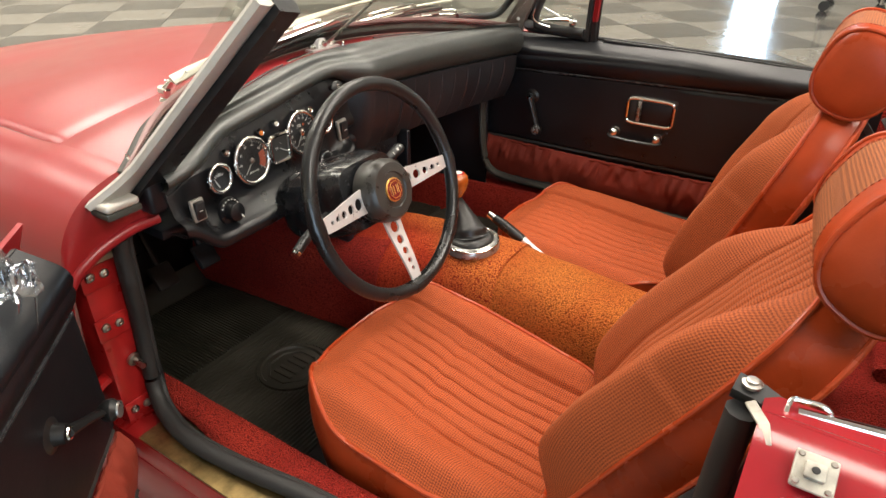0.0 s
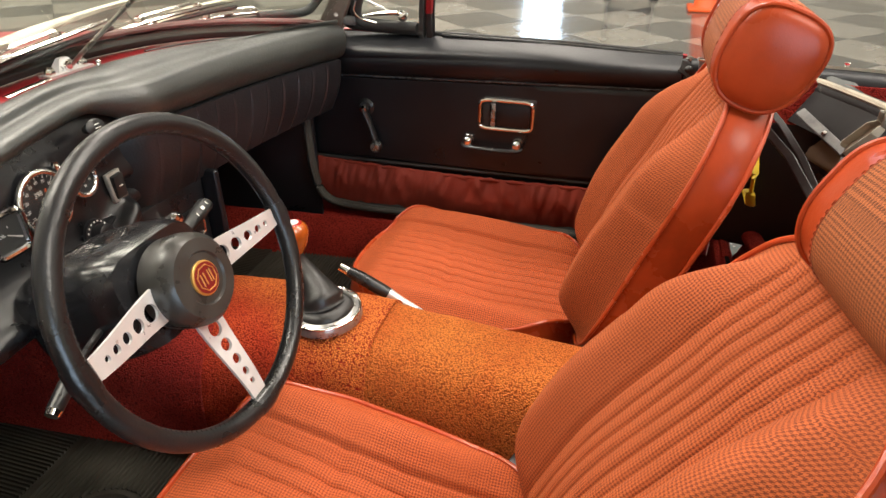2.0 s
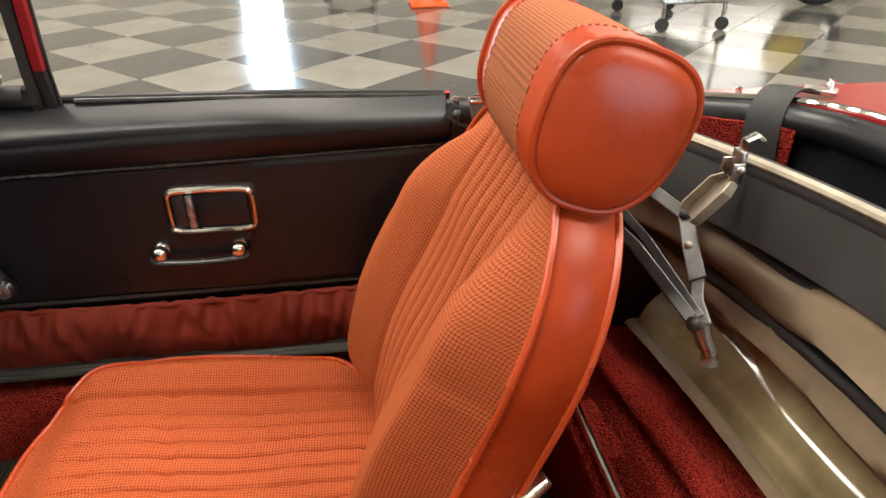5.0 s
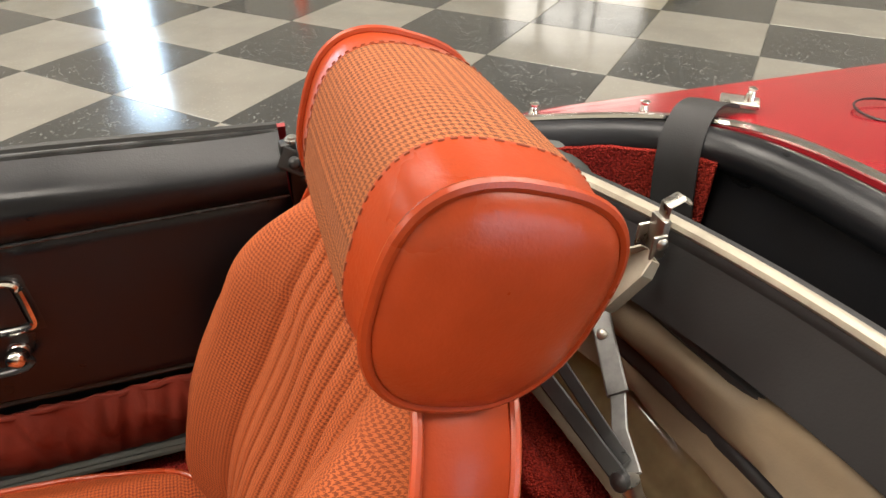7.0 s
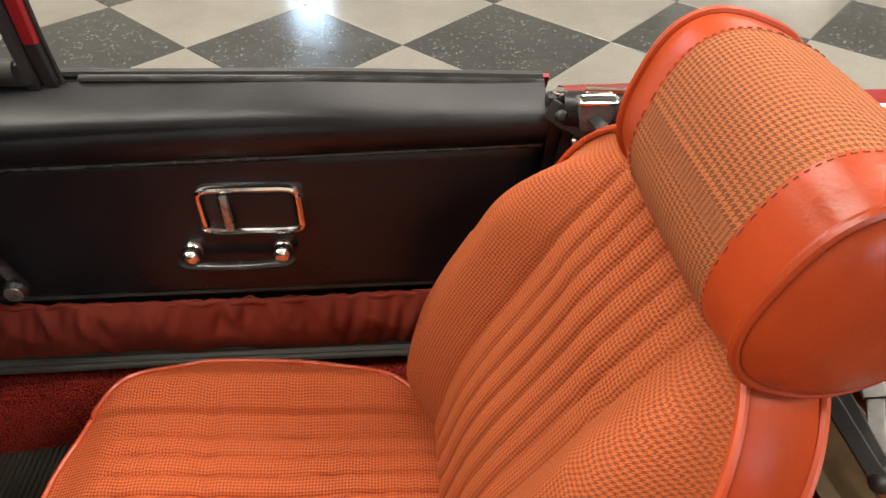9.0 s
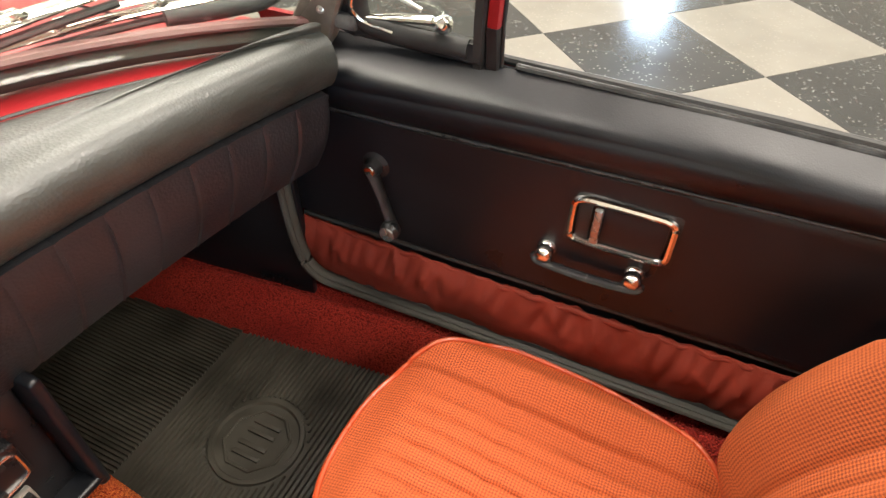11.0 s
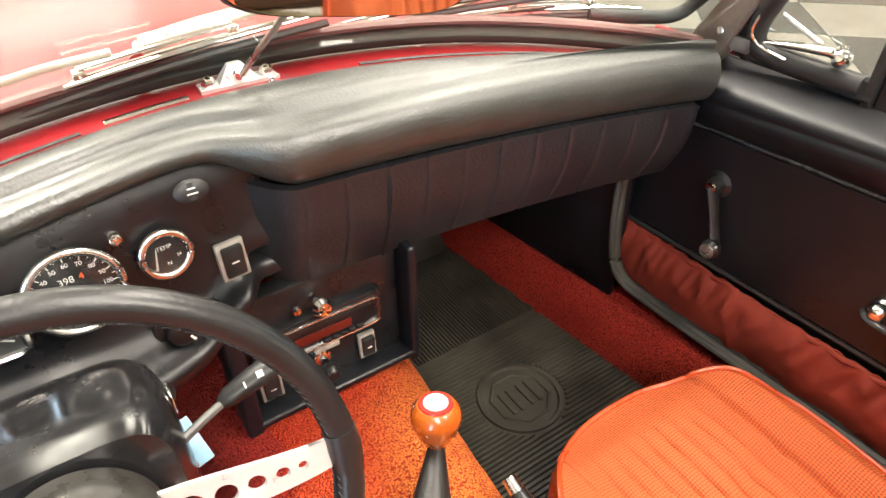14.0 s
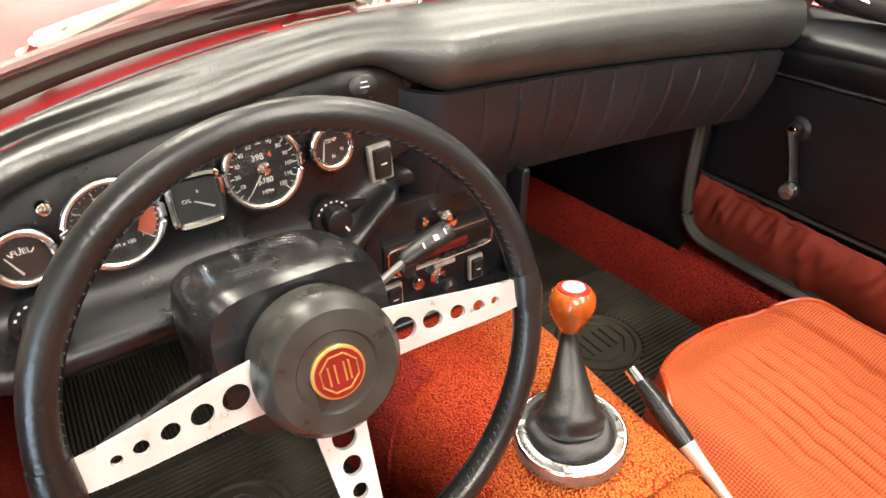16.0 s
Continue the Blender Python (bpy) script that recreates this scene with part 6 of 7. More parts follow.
# mirror on its rod
mr = thing("rear_view_mirror", (0, 0.945, 0.855), "interior mirror on a thin chrome rod with a bolted foot", "mirror")
part("rod", tube([(0, 0.945, 0.86), (0.034, 0.752, 1.012)], 0.0035, 8), STEEL, mr)
bm = bmesh.new()
add_loft(bm, [[V(a, 0.945 + b, h) for a, b in ((-0.046, -0.014), (0.046, -0.014), (0.044, 0.012), (-0.044, 0.012))] for h in (0.856, 0.861)])
add_loft(bm, [[V(a * k, 0.948 + b * k, h) for a, b in ((-0.024, -0.012), (0.024, -0.012), (0.020, 0.012), (-0.020, 0.012))] for h, k in ((0.8605, 1.0), (0.874, 0.55), (0.880, 0.35))])
ft = part("foot", bm, ALLOY, mr, "bright bolted foot", angle=25)
for x in (-0.034, 0.034):
    part("bolt", lathe((x, 0.943, 0.862), (0, -0.2, 1), [(0.008, 0), (0.008, 0.006), (0.005, 0.010), (0, 0.011)], 6), CHROME, ft)
part("rod_socket", lathe((0, 0.945, 0.862), (0, -0.7, 0.7), [(0.010, 0), (0.008, 0.012), (0.004, 0.02)], 12), CHROME, ft)
MC, MD = V(0.050, 0.722, 1.018), V(-0.15, -1, -0.05).normalized()
ma, mb = frame_of(MD)
ma, mb = ma * math.cos(0.12) - mb * math.sin(0.12), mb * math.cos(0.12) + ma * math.sin(0.12)


def moval(k, h, n=40):
    return [MC + MD * h + ma * (0.110 * k * math.copysign(abs(math.cos(2 * math.pi * i / n)) ** 0.5, math.cos(2 * math.pi * i / n))) + mb * (0.040 * k * math.copysign(abs(math.sin(2 * math.pi * i / n)) ** 0.6, math.sin(2 * math.pi * i / n))) for i in range(n)]


part("shell", add_loft(bmesh.new(), [moval(1.0, 0.006), moval(1.03, 0.002), moval(1.0, -0.012), moval(0.6, -0.022)]), BLACK_STEEL, mr)
part("mirror_glass", add_loft(bmesh.new(), [moval(0.975, 0.0045), moval(0.975, 0.0075)]), MIRROR, mr, "clear mirror glass")
part("mirror_stem", tube([MC - MD * 0.02, V(0.034, 0.752, 1.012)], 0.006, 10), BLACK_STEEL, mr)

# ---- wipers ----
def wiper(blade, pivot, tip, broad=0.75):
    """Blade along the screen's foot, with a sprung metal bow, and an arm from its spindle."""
    px, py, pz = pivot
    w_ = thing("wiper", pivot, "bright wiper arm with a long sprung blade", "wiper", "windscreen wipers")
    part("spindle", lathe((px, py, pz - 0.014), (0, -0.3, 1), [(0.014, 0), (0.012, 0.010), (0.008, 0.014), (0.008, 0.030), (0, 0.031)], 16), CHROME, w_)
    line = [V(*blade[0]).lerp(V(*blade[1]), i / 14) + V(0, 0, 0.006 * math.sin(math.pi * i / 14)) for i in range(15)]
    b_ = part("blade", tube(line, 0.0065, 8, flat=0.7), RUBBER, w_)
    part("blade_bow", tube([p + V(0, 0.006, 0.011) for p in line], [0.006 + 0.004 * math.sin(math.pi * i / 14) for i in range(15)], 8, flat=0.45), CHROME, b_)
    mid = [p + V(0, 0.010, 0.022) for p in line[4:11]]
    part("blade_bridge", tube(mid, 0.0065, 8, flat=0.45), CHROME, b_)
    for k in (4, 10):
        part("bow_clip", box(line[k] + V(0, 0.008, 0.014), (0.014, 0.016, 0.016), 0.003), CHROME, b_)
    a0 = V(px, py, pz + 0.010)
    pts = [a0, *[V(*p) for p in tip]]
    line = spline(pts[1:], 6)
    rings = []
    for i, p in enumerate(line):
        d = (line[min(i + 1, len(line) - 1)] - line[max(i - 1, 0)]).normalized()
        side = d.cross(V(0, -0.55, 0.83)).normalized()
        n = side.cross(d)
        w = lerp(0.0115, 0.0034, smooth(0.05, broad, i / (len(line) - 1)))
        rings.append([p + side * (w * ca) + n * (0.0035 * cb) for ca, cb in ((1, -1), (1, 0.4), (0.6, 1), (-0.6, 1), (-1, 0.4), (-1, -1))])
    arm = part("arm", add_loft(bmesh.new(), rings), CREAM, w_, "broad pale tapering arm", angle=30)
    part("arm_elbow", tube([a0, pts[1]], [0.011, 0.009], 10, flat=0.7), CHROME, arm)
    part("arm_rivet", lathe(line[2] + V(0, -0.002, 0.003), (0, -0.55, 0.83), [(0.0035, 0), (0.003, 0.0015), (0, 0.002)], 10), STEEL, arm)
    part("arm_cap", lathe(a0 + V(0, 0, 0.0), (0, -0.2, 1), [(0.012, 0), (0.011, 0.008), (0.0, 0.010)], 14), CREAM, arm)


wiper(((-0.265, 0.956, 0.862), (0.12, 0.946, 0.904)), (-0.400, 0.985, 0.836), [(-0.388, 0.970, 0.866), (-0.305, 0.945, 0.893), (-0.20, 0.915, 0.921), (-0.125, 0.902, 0.930)], 0.6)
wiper(((0.125, 0.982, 0.872), (0.47, 0.920, 0.886)), (-0.095, 1.035, 0.852), [(-0.082, 1.012, 0.898), (0.012, 0.985, 0.920), (0.12, 0.955, 0.936), (0.22, 0.935, 0.942)])
wiper(((0.345, 0.985, 0.852), (0.585, 0.860, 0.852)), (0.300, 1.030, 0.850), [(0.315, 1.010, 0.876), (0.40, 0.960, 0.896), (0.50, 0.905, 0.905)])
for x in (0.275, -0.35):
    jt = thing("washer_jet", (x, 1.03, 0.85), "small chrome washer jet on the scuttle", "washer jet", "washer jets")
    part("jet", lathe((x, 1.045, scuttle_z(x, 1.045) - 0.002), (0, -0.1, 1), [(0.009, 0), (0.009, 0.006), (0.006, 0.009), (0.006, 0.016), (0, 0.018)], 14), CHROME, jt)
# scuttle vents, plate and stud
for x0_, x1_ in ((0.135, 0.42), (-0.42, -0.175)):
    vn = thing("demister_vent", ((x0_ + x1_) / 2, 0.88, 0.86), "dark demister slot with a rubber lip in the scuttle edge", "vent", "demister vents")
    def lip(x, o):
        return V(x, screen_y(x) - 0.098 + o, scuttle_z(x, screen_y(x) - 0.098) + 0.007)
    xs_ = [lerp(x0_, x1_, i / 14) for i in range(15)]
    part("slot", tube([lip(x, 0) for x in xs_], 0.0030, 8, flat=0.5), DIAL, vn)
bp = thing("scuttle_plate", (-0.10, 0.90, 0.86), "small bright identification strip on the scuttle", "plate")
part("plate", tube([V(x, screen_y(x) - 0.088, scuttle_z(x, screen_y(x) - 0.088) + 0.005) for x in [-0.152 + 0.088 * i / 8 for i in range(9)]], 0.0058, 8, flat=0.3), CHROME, bp)
sp = thing("stud_plate", (0.028, 0.90, 0.86), "small oval plate with a chrome stud beside the mirror foot", "stud")
part("plate", lathe((0.028, 0.905, 0.858), (0, -0.1, 1), [(0.011, 0), (0.011, 0.002), (0.0, 0.0025)], 20, 1.6), CHROME, sp)
part("stud", lathe((0.028, 0.905, 0.860), (0, -0.1, 1), [(0.005, 0), (0.004, 0.006), (0.003, 0.009), (0.0045, 0.012), (0, 0.014)], 12), CHROME, sp)

# ---- floor mats ----


def floor_mat(cx, label, left=0.175, right=0.178):
    m_ = thing("floor_mat", (cx, 0.85, 0.215), label, "floor mat", "rubber mats")
    y0, y1 = 0.42, 1.30

    def fn(u, v):
        x = lerp(cx - left, cx + right, u)
        y = lerp(y0, y1, v)
        return (x, y, 0.2150 + 0.10 * smooth(1.235, 1.36, y) + 0.001 * noise.noise((x * 9, y * 9, 1)))
    part("sheet", sheet(fn, 24, 40, 0.006), MAT, m_)
    ribs = bmesh.new()
    # across in front, lengthwise round the emblem
    def rib(p, q):
        add_loft(ribs, [[V(*pp) + V(o[0], o[1], o[2]) for o in ((-0.0026 * nx, -0.0026 * ny, 0), (-0.0014 * nx, -0.0014 * ny, 0.0055), (0.0014 * nx, 0.0014 * ny, 0.0055), (0.0026 * nx, 0.0026 * ny, 0))] for pp in (p, q)])
    nx, ny = 1, 0
    for i in range(int((left + right - 0.02) / 0.0076)):
        x = cx + right - 0.015 - i * 0.0076
        rib((x, 0.96, 0.2218), (x, 1.235, 0.2222))
    nx, ny = 0, 1
    for i in range(62):
        y = 0.50 + i * 0.0092
        if y > 0.945:
            break
        dd = 0.085 ** 2 - (y - 0.79) ** 2
        if dd > 0:
            k = math.sqrt(dd)
            rib((cx + 0.015 - left, y, 0.2216), (cx - 0.005 - k, y, 0.2216))
            rib((cx - 0.005 + k, y, 0.2216), (cx + right - 0.015, y, 0.2216))
        else:
            rib((cx + 0.015 - left, y, 0.2216), (cx + right - 0.015, y, 0.2216))
    part("ribs", ribs, MAT, m_, smooth=False)
    ec = V(cx - 0.005, 0.79, 0.2190)
    em = part("emblem", lathe(ec, (0, 0, 1), [(0.080, 0), (0.079, 0.0080), (0.072, 0.0084), (0.069, 0.0030), (0.0, 0.0030)], 40), MAT, m_, "raised round emblem")
    part("emblem_octagon", tube([ec + V(0.056 * math.cos(math.pi / 8 + i * math.pi / 4), 0.056 * math.sin(math.pi / 8 + i * math.pi / 4), 0.0042) for i in range(8)], 0.0032, 6, True), MAT, em)
    for dx in (-0.030, -0.012, 0.012, 0.030):
        part("emblem_bar", box(ec + V(dx, 0, 0.0045), (0.008, 0.052, 0.006), 0.001), MAT, em)
    return m_


floor_mat(0.352, "ribbed black rubber floor mat with raised emblem, dusty", 0.175, 0.217)
floor_mat(-0.352, "ribbed black rubber floor mat below the pedals", 0.232)
toe = thing("toe_board_carpet", (0, 1.3, 0.25), "red looped carpet under the dashboard", "carpet")
part("carpet_panel", sheet(lambda u, v: tunnel_fn(lerp(0.70, 1.29, u), lerp(0.60, 0.995, v), 0.016), 30, 24, 0.006), TERRY_RED, toe)
for x in (-0.30, -0.42):
    pd = thing("pedal", (x, 1.15, 0.42), "black foot pedal hanging from its arm", "pedal", "pedals")
    part("arm", tube([(x, 1.27, 0.66), (x, 1.18, 0.50), (x, 1.13, 0.40)], 0.008, 8), BLACK_STEEL, pd)
    part("foot_pad", box((x, 1.12, 0.39), (0.055, 0.02, 0.06), 0.006, Matrix.Rotation(radians(-35), 3, "X")), RUBBER, pd)

brk = thing("seat_belt_bolt", (-0.132, 0.125, 0.33), "black bolted bracket between cushion and tunnel", "bracket")
part("bracket", box((-0.132, 0.124, 0.340), (0.042, 0.075, 0.008), 0.003, Matrix.Rotation(radians(-20), 3, "Z")), BLACK_STEEL, brk)
part("bolt", lathe((-0.130, 0.128, 0.345), (0.1, 0.1, 1), [(0.016, 0), (0.016, 0.004), (0.010, 0.005), (0.010, 0.014), (0, 0.015)], 8), STEEL, brk)

# ---- behind the seats ----
shelf = thing("rear_carpet", (0, -0.4, 0.40), "red looped carpet over the shelf behind the seats", "carpet")
part("shelf_carpet", sheet(lambda u, v: (lerp(-0.58, 0.58, v), lerp(-0.188, -0.62, u), 0.425 - 0.055 * math.exp(-((u - 0.10) / 0.035) ** 2) + 0.005 * noise.noise((u * 9, v * 14, 2))), 60, 70, 0.012), TERRY_RED, shelf)
part("riser_carpet", box((0, -0.182, 0.32), (1.16, 0.018, 0.20), 0.008), TERRY_RED, shelf)
part("rolled_edge", tube(spline([V(0.56, -0.250, 0.440), V(0.43, -0.262, 0.446), V(0.30, -0.280, 0.448), V(0.18, -0.296, 0.446), V(0.02, -0.305, 0.442)], 8), 0.021, 12, flat=0.8), TERRY_RED, shelf, "rolled edge of the red carpet")
part("carpet_flap", sheet(lambda u, v: (lerp(0.36, 0.25, u), lerp(-0.205, -0.228, v) + 0.004 * math.sin(u * 5), 0.418 + 0.012 * math.sin(u * math.pi) * v), 10, 8, 0.006), TERRY_RED, shelf)

hood = thing("folded_soft_top", (0.1, -0.5, 0.55), "folded black soft top with tan lining and yellowed plastic window", "soft top")
HX = [-0.50 + 1.0 * i / 50 for i in range(51)]
HXW = [-0.57 + 1.14 * i / 57 for i in range(58)]


def bow(x, y0, z0, k=0.09):
    """A line across the car, bending forward at both ends."""
    return V(x, y0 + k * (x / 0.5) ** 2, z0)


hdr = part("header_rail", tube([bow(x, -0.462, 0.775, 0.126) for x in HXW], 0.017, 10, flat=1.1), HOOD_BLACK, hood)
part("header_strip", tube([bow(x, -0.452, 0.790, 0.126) for x in HXW], 0.0085, 8, flat=0.7), HEADER_METAL, hdr, "dull aluminium strip")
part("header_flap", sheet(lambda u, v: bow(lerp(-0.57, 0.57, v), -0.452 + 0.03 * u, 0.775 - 0.070 * u, 0.126), 8, 50, 0.006), HOOD_BLACK, hdr)


def fold(y0, z0, r, k, seed):
    rings = []
    for i, x in enumerate(HX):
        c = bow(x, y0, z0, k)
        rings.append([c + V(0, 1.25 * r * (1 + 0.55 * noise.noise((x * 6, j * 0.35, seed))) * math.cos(2 * math.pi * j / 20), r * (0.85 + 0.6 * noise.noise((x * 6 + 4, j * 0.35, seed))) * math.sin(2 * math.pi * j / 20)) for j in range(20)])
    return add_loft(bmesh.new(), rings)


part("cloth_fold", fold(-0.436, 0.668, 0.036, 0.095, 1.0), HOOD_CLOTH, hood, "soft tan fold of lining", angle=80)
part("cloth_fold", fold(-0.422, 0.602, 0.034, 0.05, 5.0), HOOD_CLOTH, hood, "soft tan fold of lining", angle=80)
part("cloth_fold", fold(-0.448, 0.706, 0.017, 0.12, 8.0), HOOD_BLACK, hood, angle=80)
part("cloth_fold", fold(-0.412, 0.628, 0.014, 0.07, 21.0), HOOD_BLACK, hood, angle=80)
part("cloth_fold", fold(-0.51, 0.60, 0.05, 0.12, 12.0), HOOD_BLACK, hood, angle=80)


def pane_fn(u, v):
    x = lerp(-0.46, 0.46, v)
    c = bow(x, lerp(-0.455, -0.362, u), lerp(0.580, 0.478, u), 0.045)
    return c + V(0, 0, 0.020 * math.sin(u * math.pi) + 0.008 * noise.noise((u * 3, x * 4, 3)) + 0.0028 * math.sin(u * 24 + 5 * noise.noise((u * 2, x * 3.5, 6))))


pn = part("plastic_window", sheet(pane_fn, 60, 70, 0.003), PLASTIC_PANE, hood, "creased yellowed clear plastic", angle=80)
part("window_hem", tube([bow(x * 0.93, -0.359, 0.476, 0.045) for x in HX], 0.013, 8, flat=0.5), HOOD_CLOTH, hood)
# latches on the header
HOOD_GREY = plain("grey_bundled_cloth", (0.07, 0.075, 0.07), 0.7, 0, 0.4, 18.0, 400.0, 0.3)


def flat_bar(pts, w, t, face):
    """A steel strap through the points, its broad side turned to face."""
    pts = [V(*p) for p in pts]
    face = V(*face).normalized()
    rings = []
    for i, p in enumerate(pts):
        d = (pts[min(i + 1, len(pts) - 1)] - pts[max(i - 1, 0)]).normalized()
        a = d.cross(face).normalized()
        n = a.cross(d).normalized()
        rings.append([p + a * (w * ca) + n * (t * cb) for ca, cb in ((0.5, 0.3), (0.42, 0.5), (-0.42, 0.5), (-0.5, 0.3), (-0.5, -0.3), (-0.42, -0.5), (0.42, -0.5), (0.5, -0.3))])
    return add_loft(bmesh.new(), rings)


def rivet(p, axis, r, parent, material=None):
    part("rivet", lathe(V(*p), axis, [(r, 0), (r * 0.9, r * 0.4), (r * 0.5, r * 0.7), (0, r * 0.75)], 12), material or STEEL, parent)


for s in (1, -1):
    c = V(s * 0.352, -0.366, 0.792)
    lt = part("toggle_latch", box(c + V(0, 0.006, -0.002), (0.022, 0.008, 0.040), 0.002), STEEL, hood, "steel over-centre toggle latch")
    part("latch_hook", tube([c + V(0, 0.004, 0.014), c + V(0, 0.004, 0.030), c + V(0, -0.010, 0.036), c + V(0, -0.018, 0.030)], 0.008, 8, flat=0.3), STEEL, lt)
    for sg in (-1, 1):
        rivet(c + V(sg * 0.012, 0.010, -0.004), (sg, 0.3, 0), 0.007, lt)
        part("latch_ear", box(c + V(sg * 0.012, 0.012, -0.008), (0.004, 0.016, 0.026), 0.002), STEEL, lt)
    # open trough of the lever, hanging forward
    top, ax = c + V(-s * 0.012, 0.016, -0.016), V(s * 0.010, 0.034, -0.050).normalized()
    ac = V(-s, -0.15, 0.10)
    ac = (ac - ax * ac.dot(ax)).normalized()
    nn = ax.cross(ac).normalized()
    if nn.z < 0:
        nn = -nn
    rings = []
    for k, w, dp in ((0.0, 0.011, 0.010), (0.014, 0.018, 0.014), (0.060, 0.018, 0.014), (0.066, 0.016, 0.012)):
        o = top + ax * k
        sec = ((-w, dp), (-w, -0.002), (w, -0.002), (w, dp), (w - 0.0022, dp), (w - 0.0022, 0.0), (-w + 0.0022, 0.0), (-w + 0.0022, dp))
        rings.append([o + ac * a + nn * b for a, b in sec])
    part("latch_lever", add_loft(bmesh.new(), rings), HEADER_METAL, lt, "pale open trough lever", smooth=False)
    rivet((s * 0.49, -0.366, 0.735), (-s * 0.2, 1, 0.2), 0.010, hdr, BLACK_STEEL)
    # folded frame links
    fr = thing("folding_linkage", (s * 0.6, -0.1, 0.78), "black steel folding arms of the soft top", "folding frame", "hood frames")
    B = V(s * 0.190, -0.252, 0.682)
    if s > 0:
        part("main_arm", flat_bar([B + V(0, 0.004, 0), (s * 0.285, -0.212, 0.728), (s * 0.42, -0.155, 0.765), (s * 0.60, -0.085, 0.792)], 0.014, 0.005, (-s * 0.5, 0.5, 0.7)), BLACK_STEEL, fr, "", smooth=False)
    if s > 0:
        part("second_arm", flat_bar([B + V(s * 0.016, -0.008, -0.002), (s * 0.305, -0.236, 0.722), (s * 0.40, -0.213, 0.748), (s * 0.47, -0.192, 0.762)], 0.011, 0.004, (-s * 0.5, 0.5, 0.7)), BLACK_STEEL, fr, "", smooth=False)
    lk = part("link", flat_bar([(s * 0.392, -0.331, 0.704), (s * 0.335, -0.312, 0.690), (s * 0.268, -0.288, 0.686)], 0.020, 0.004, (-s * 0.2, 0.6, 0.8)), HEADER_DARK, fr, "flat grey steel link", smooth=False)
    rivet((s * 0.335, -0.309, 0.692), (-s * 0.2, 0.6, 0.8), 0.006, lk)
    rivet((s * 0.388, -0.327, 0.707), (-s * 0.2, 0.6, 0.8), 0.008, lk, BLACK_STEEL)
    l2 = part("link", flat_bar([(s * 0.395, -0.334, 0.701), (s * 0.44, -0.300, 0.722), (s * 0.50, -0.262, 0.745)], 0.018, 0.004, (-s * 0.2, 0.6, 0.8)), HEADER_DARK, fr, "", smooth=False)
    rivet((s * 0.44, -0.297, 0.725), (-s * 0.2, 0.6, 0.8), 0.005, l2)
    part("lower_link", flat_bar([(s * 0.270, -0.290, 0.684), (s * 0.235, -0.272, 0.680), B + V(s * 0.006, -0.010, -0.006)], 0.014, 0.004, (-s * 0.2, 0.6, 0.8)), HEADER_DARK, fr, "", smooth=False)
    part("cross_bar", tube([V(s * 0.45, -0.345, 0.715), V(s * 0.28, -0.392, 0.690), V(s * 0.06, -0.43, 0.680)], 0.008, 8), BLACK_STEEL, fr)
    part("hook_end", tube([B, B + V(-s * 0.006, -0.004, -0.012), B + V(-s * 0.014, -0.010, -0.028), B + V(-s * 0.014, -0.012, -0.040)], [0.010, 0.008, 0.008, 0.010], 10), STEEL, fr, "worn hooked end")
    part("pivot_bolt", lathe(B + V(0, 0.006, 0.002), (-s * 0.3, 1, 0.4), [(0.0085, 0), (0.008, 0.005), (0.005, 0.007), (0, 0.008)], 14), BLACK_STEEL, fr)
    # bracket at the door's rear top
    bk = part("pivot_bracket", box(V(0.630, -0.060, 0.788), (0.020, 0.036, 0.024), 0.005) if s > 0 else flat_bar([(-0.617, -0.100, 0.806), (-0.619, -0.120, 0.804), (-0.622, -0.150, 0.792), (-0.622, -0.185, 0.772)], 0.022, 0.014, (-0.3, 0.2, 0.9)), BLACK_STEEL, fr)
    part("bracket_bolt", lathe(V(0.630, -0.058, 0.799) if s > 0 else V(-0.617, -0.113, 0.811), (0, 0, 1), [(0.009, 0), (0.009, 0.003), (0.0055, 0.0035), (0.0055, 0.006), (0.004, 0.0065), (0, 0.0055)], 16), STEEL, bk)
    if s < 0:
        part("latch_hook", flat_bar([(-0.634, -0.116, 0.806), (-0.646, -0.122, 0.808), (-0.658, -0.130, 0.808), (-0.674, -0.135, 0.802)], 0.009, 0.003, (-0.3, 0.2, 0.9)), STRIKER, bk, "pale bent bracket", smooth=False)
        part("catch_loop", tube(spline([V(-0.634, -0.143, 0.802), V(-0.624, -0.144, 0.815), V(-0.620, -0.155, 0.816), V(-0.619, -0.170, 0.815), V(-0.620, -0.178, 0.802)], 5), 0.0022, 8), CHROME, bk)
        continue
    rings = [[V(0.596 + a * kx, -0.094 + b * ky, z) for a, b in ((-1, -0.8), (-0.8, -1), (0.8, -1), (1, -0.8), (1, 0.8), (0.8, 1), (-0.8, 1), (-1, 0.8))] for z, kx, ky in ((0.772, 0.006, 0.015), (0.790, 0.008, 0.019), (0.808, 0.009, 0.021))]
    bx = part("catch_box", add_loft(bmesh.new(), rings), HEADER_DARK, bk, "small steel catch socket with a bright rim", angle=30)
    part("rim", tube([V(0.596 + a * 0.009, -0.094 + b * 0.022, 0.809) for a, b in ((-1, -0.8), (-0.8, -1), (0.8, -1), (1, -0.8), (1, 0.8), (0.8, 1), (-0.8, 1), (-1, 0.8))], 0.0024, 8, True), CHROME, bx)
    part("slot", box(V(0.596, -0.094, 0.8085), (0.011, 0.036, 0.002), 0.001), DIAL, bx)
    part("stay", flat_bar([(0.614, -0.042, 0.790), (0.608, -0.062, 0.780), (0.600, -0.095, 0.764), (0.586, -0.145, 0.736)], 0.026, 0.004, (-1, 0.2, 0.5)), BLACK_STEEL, bk, "", smooth=False)
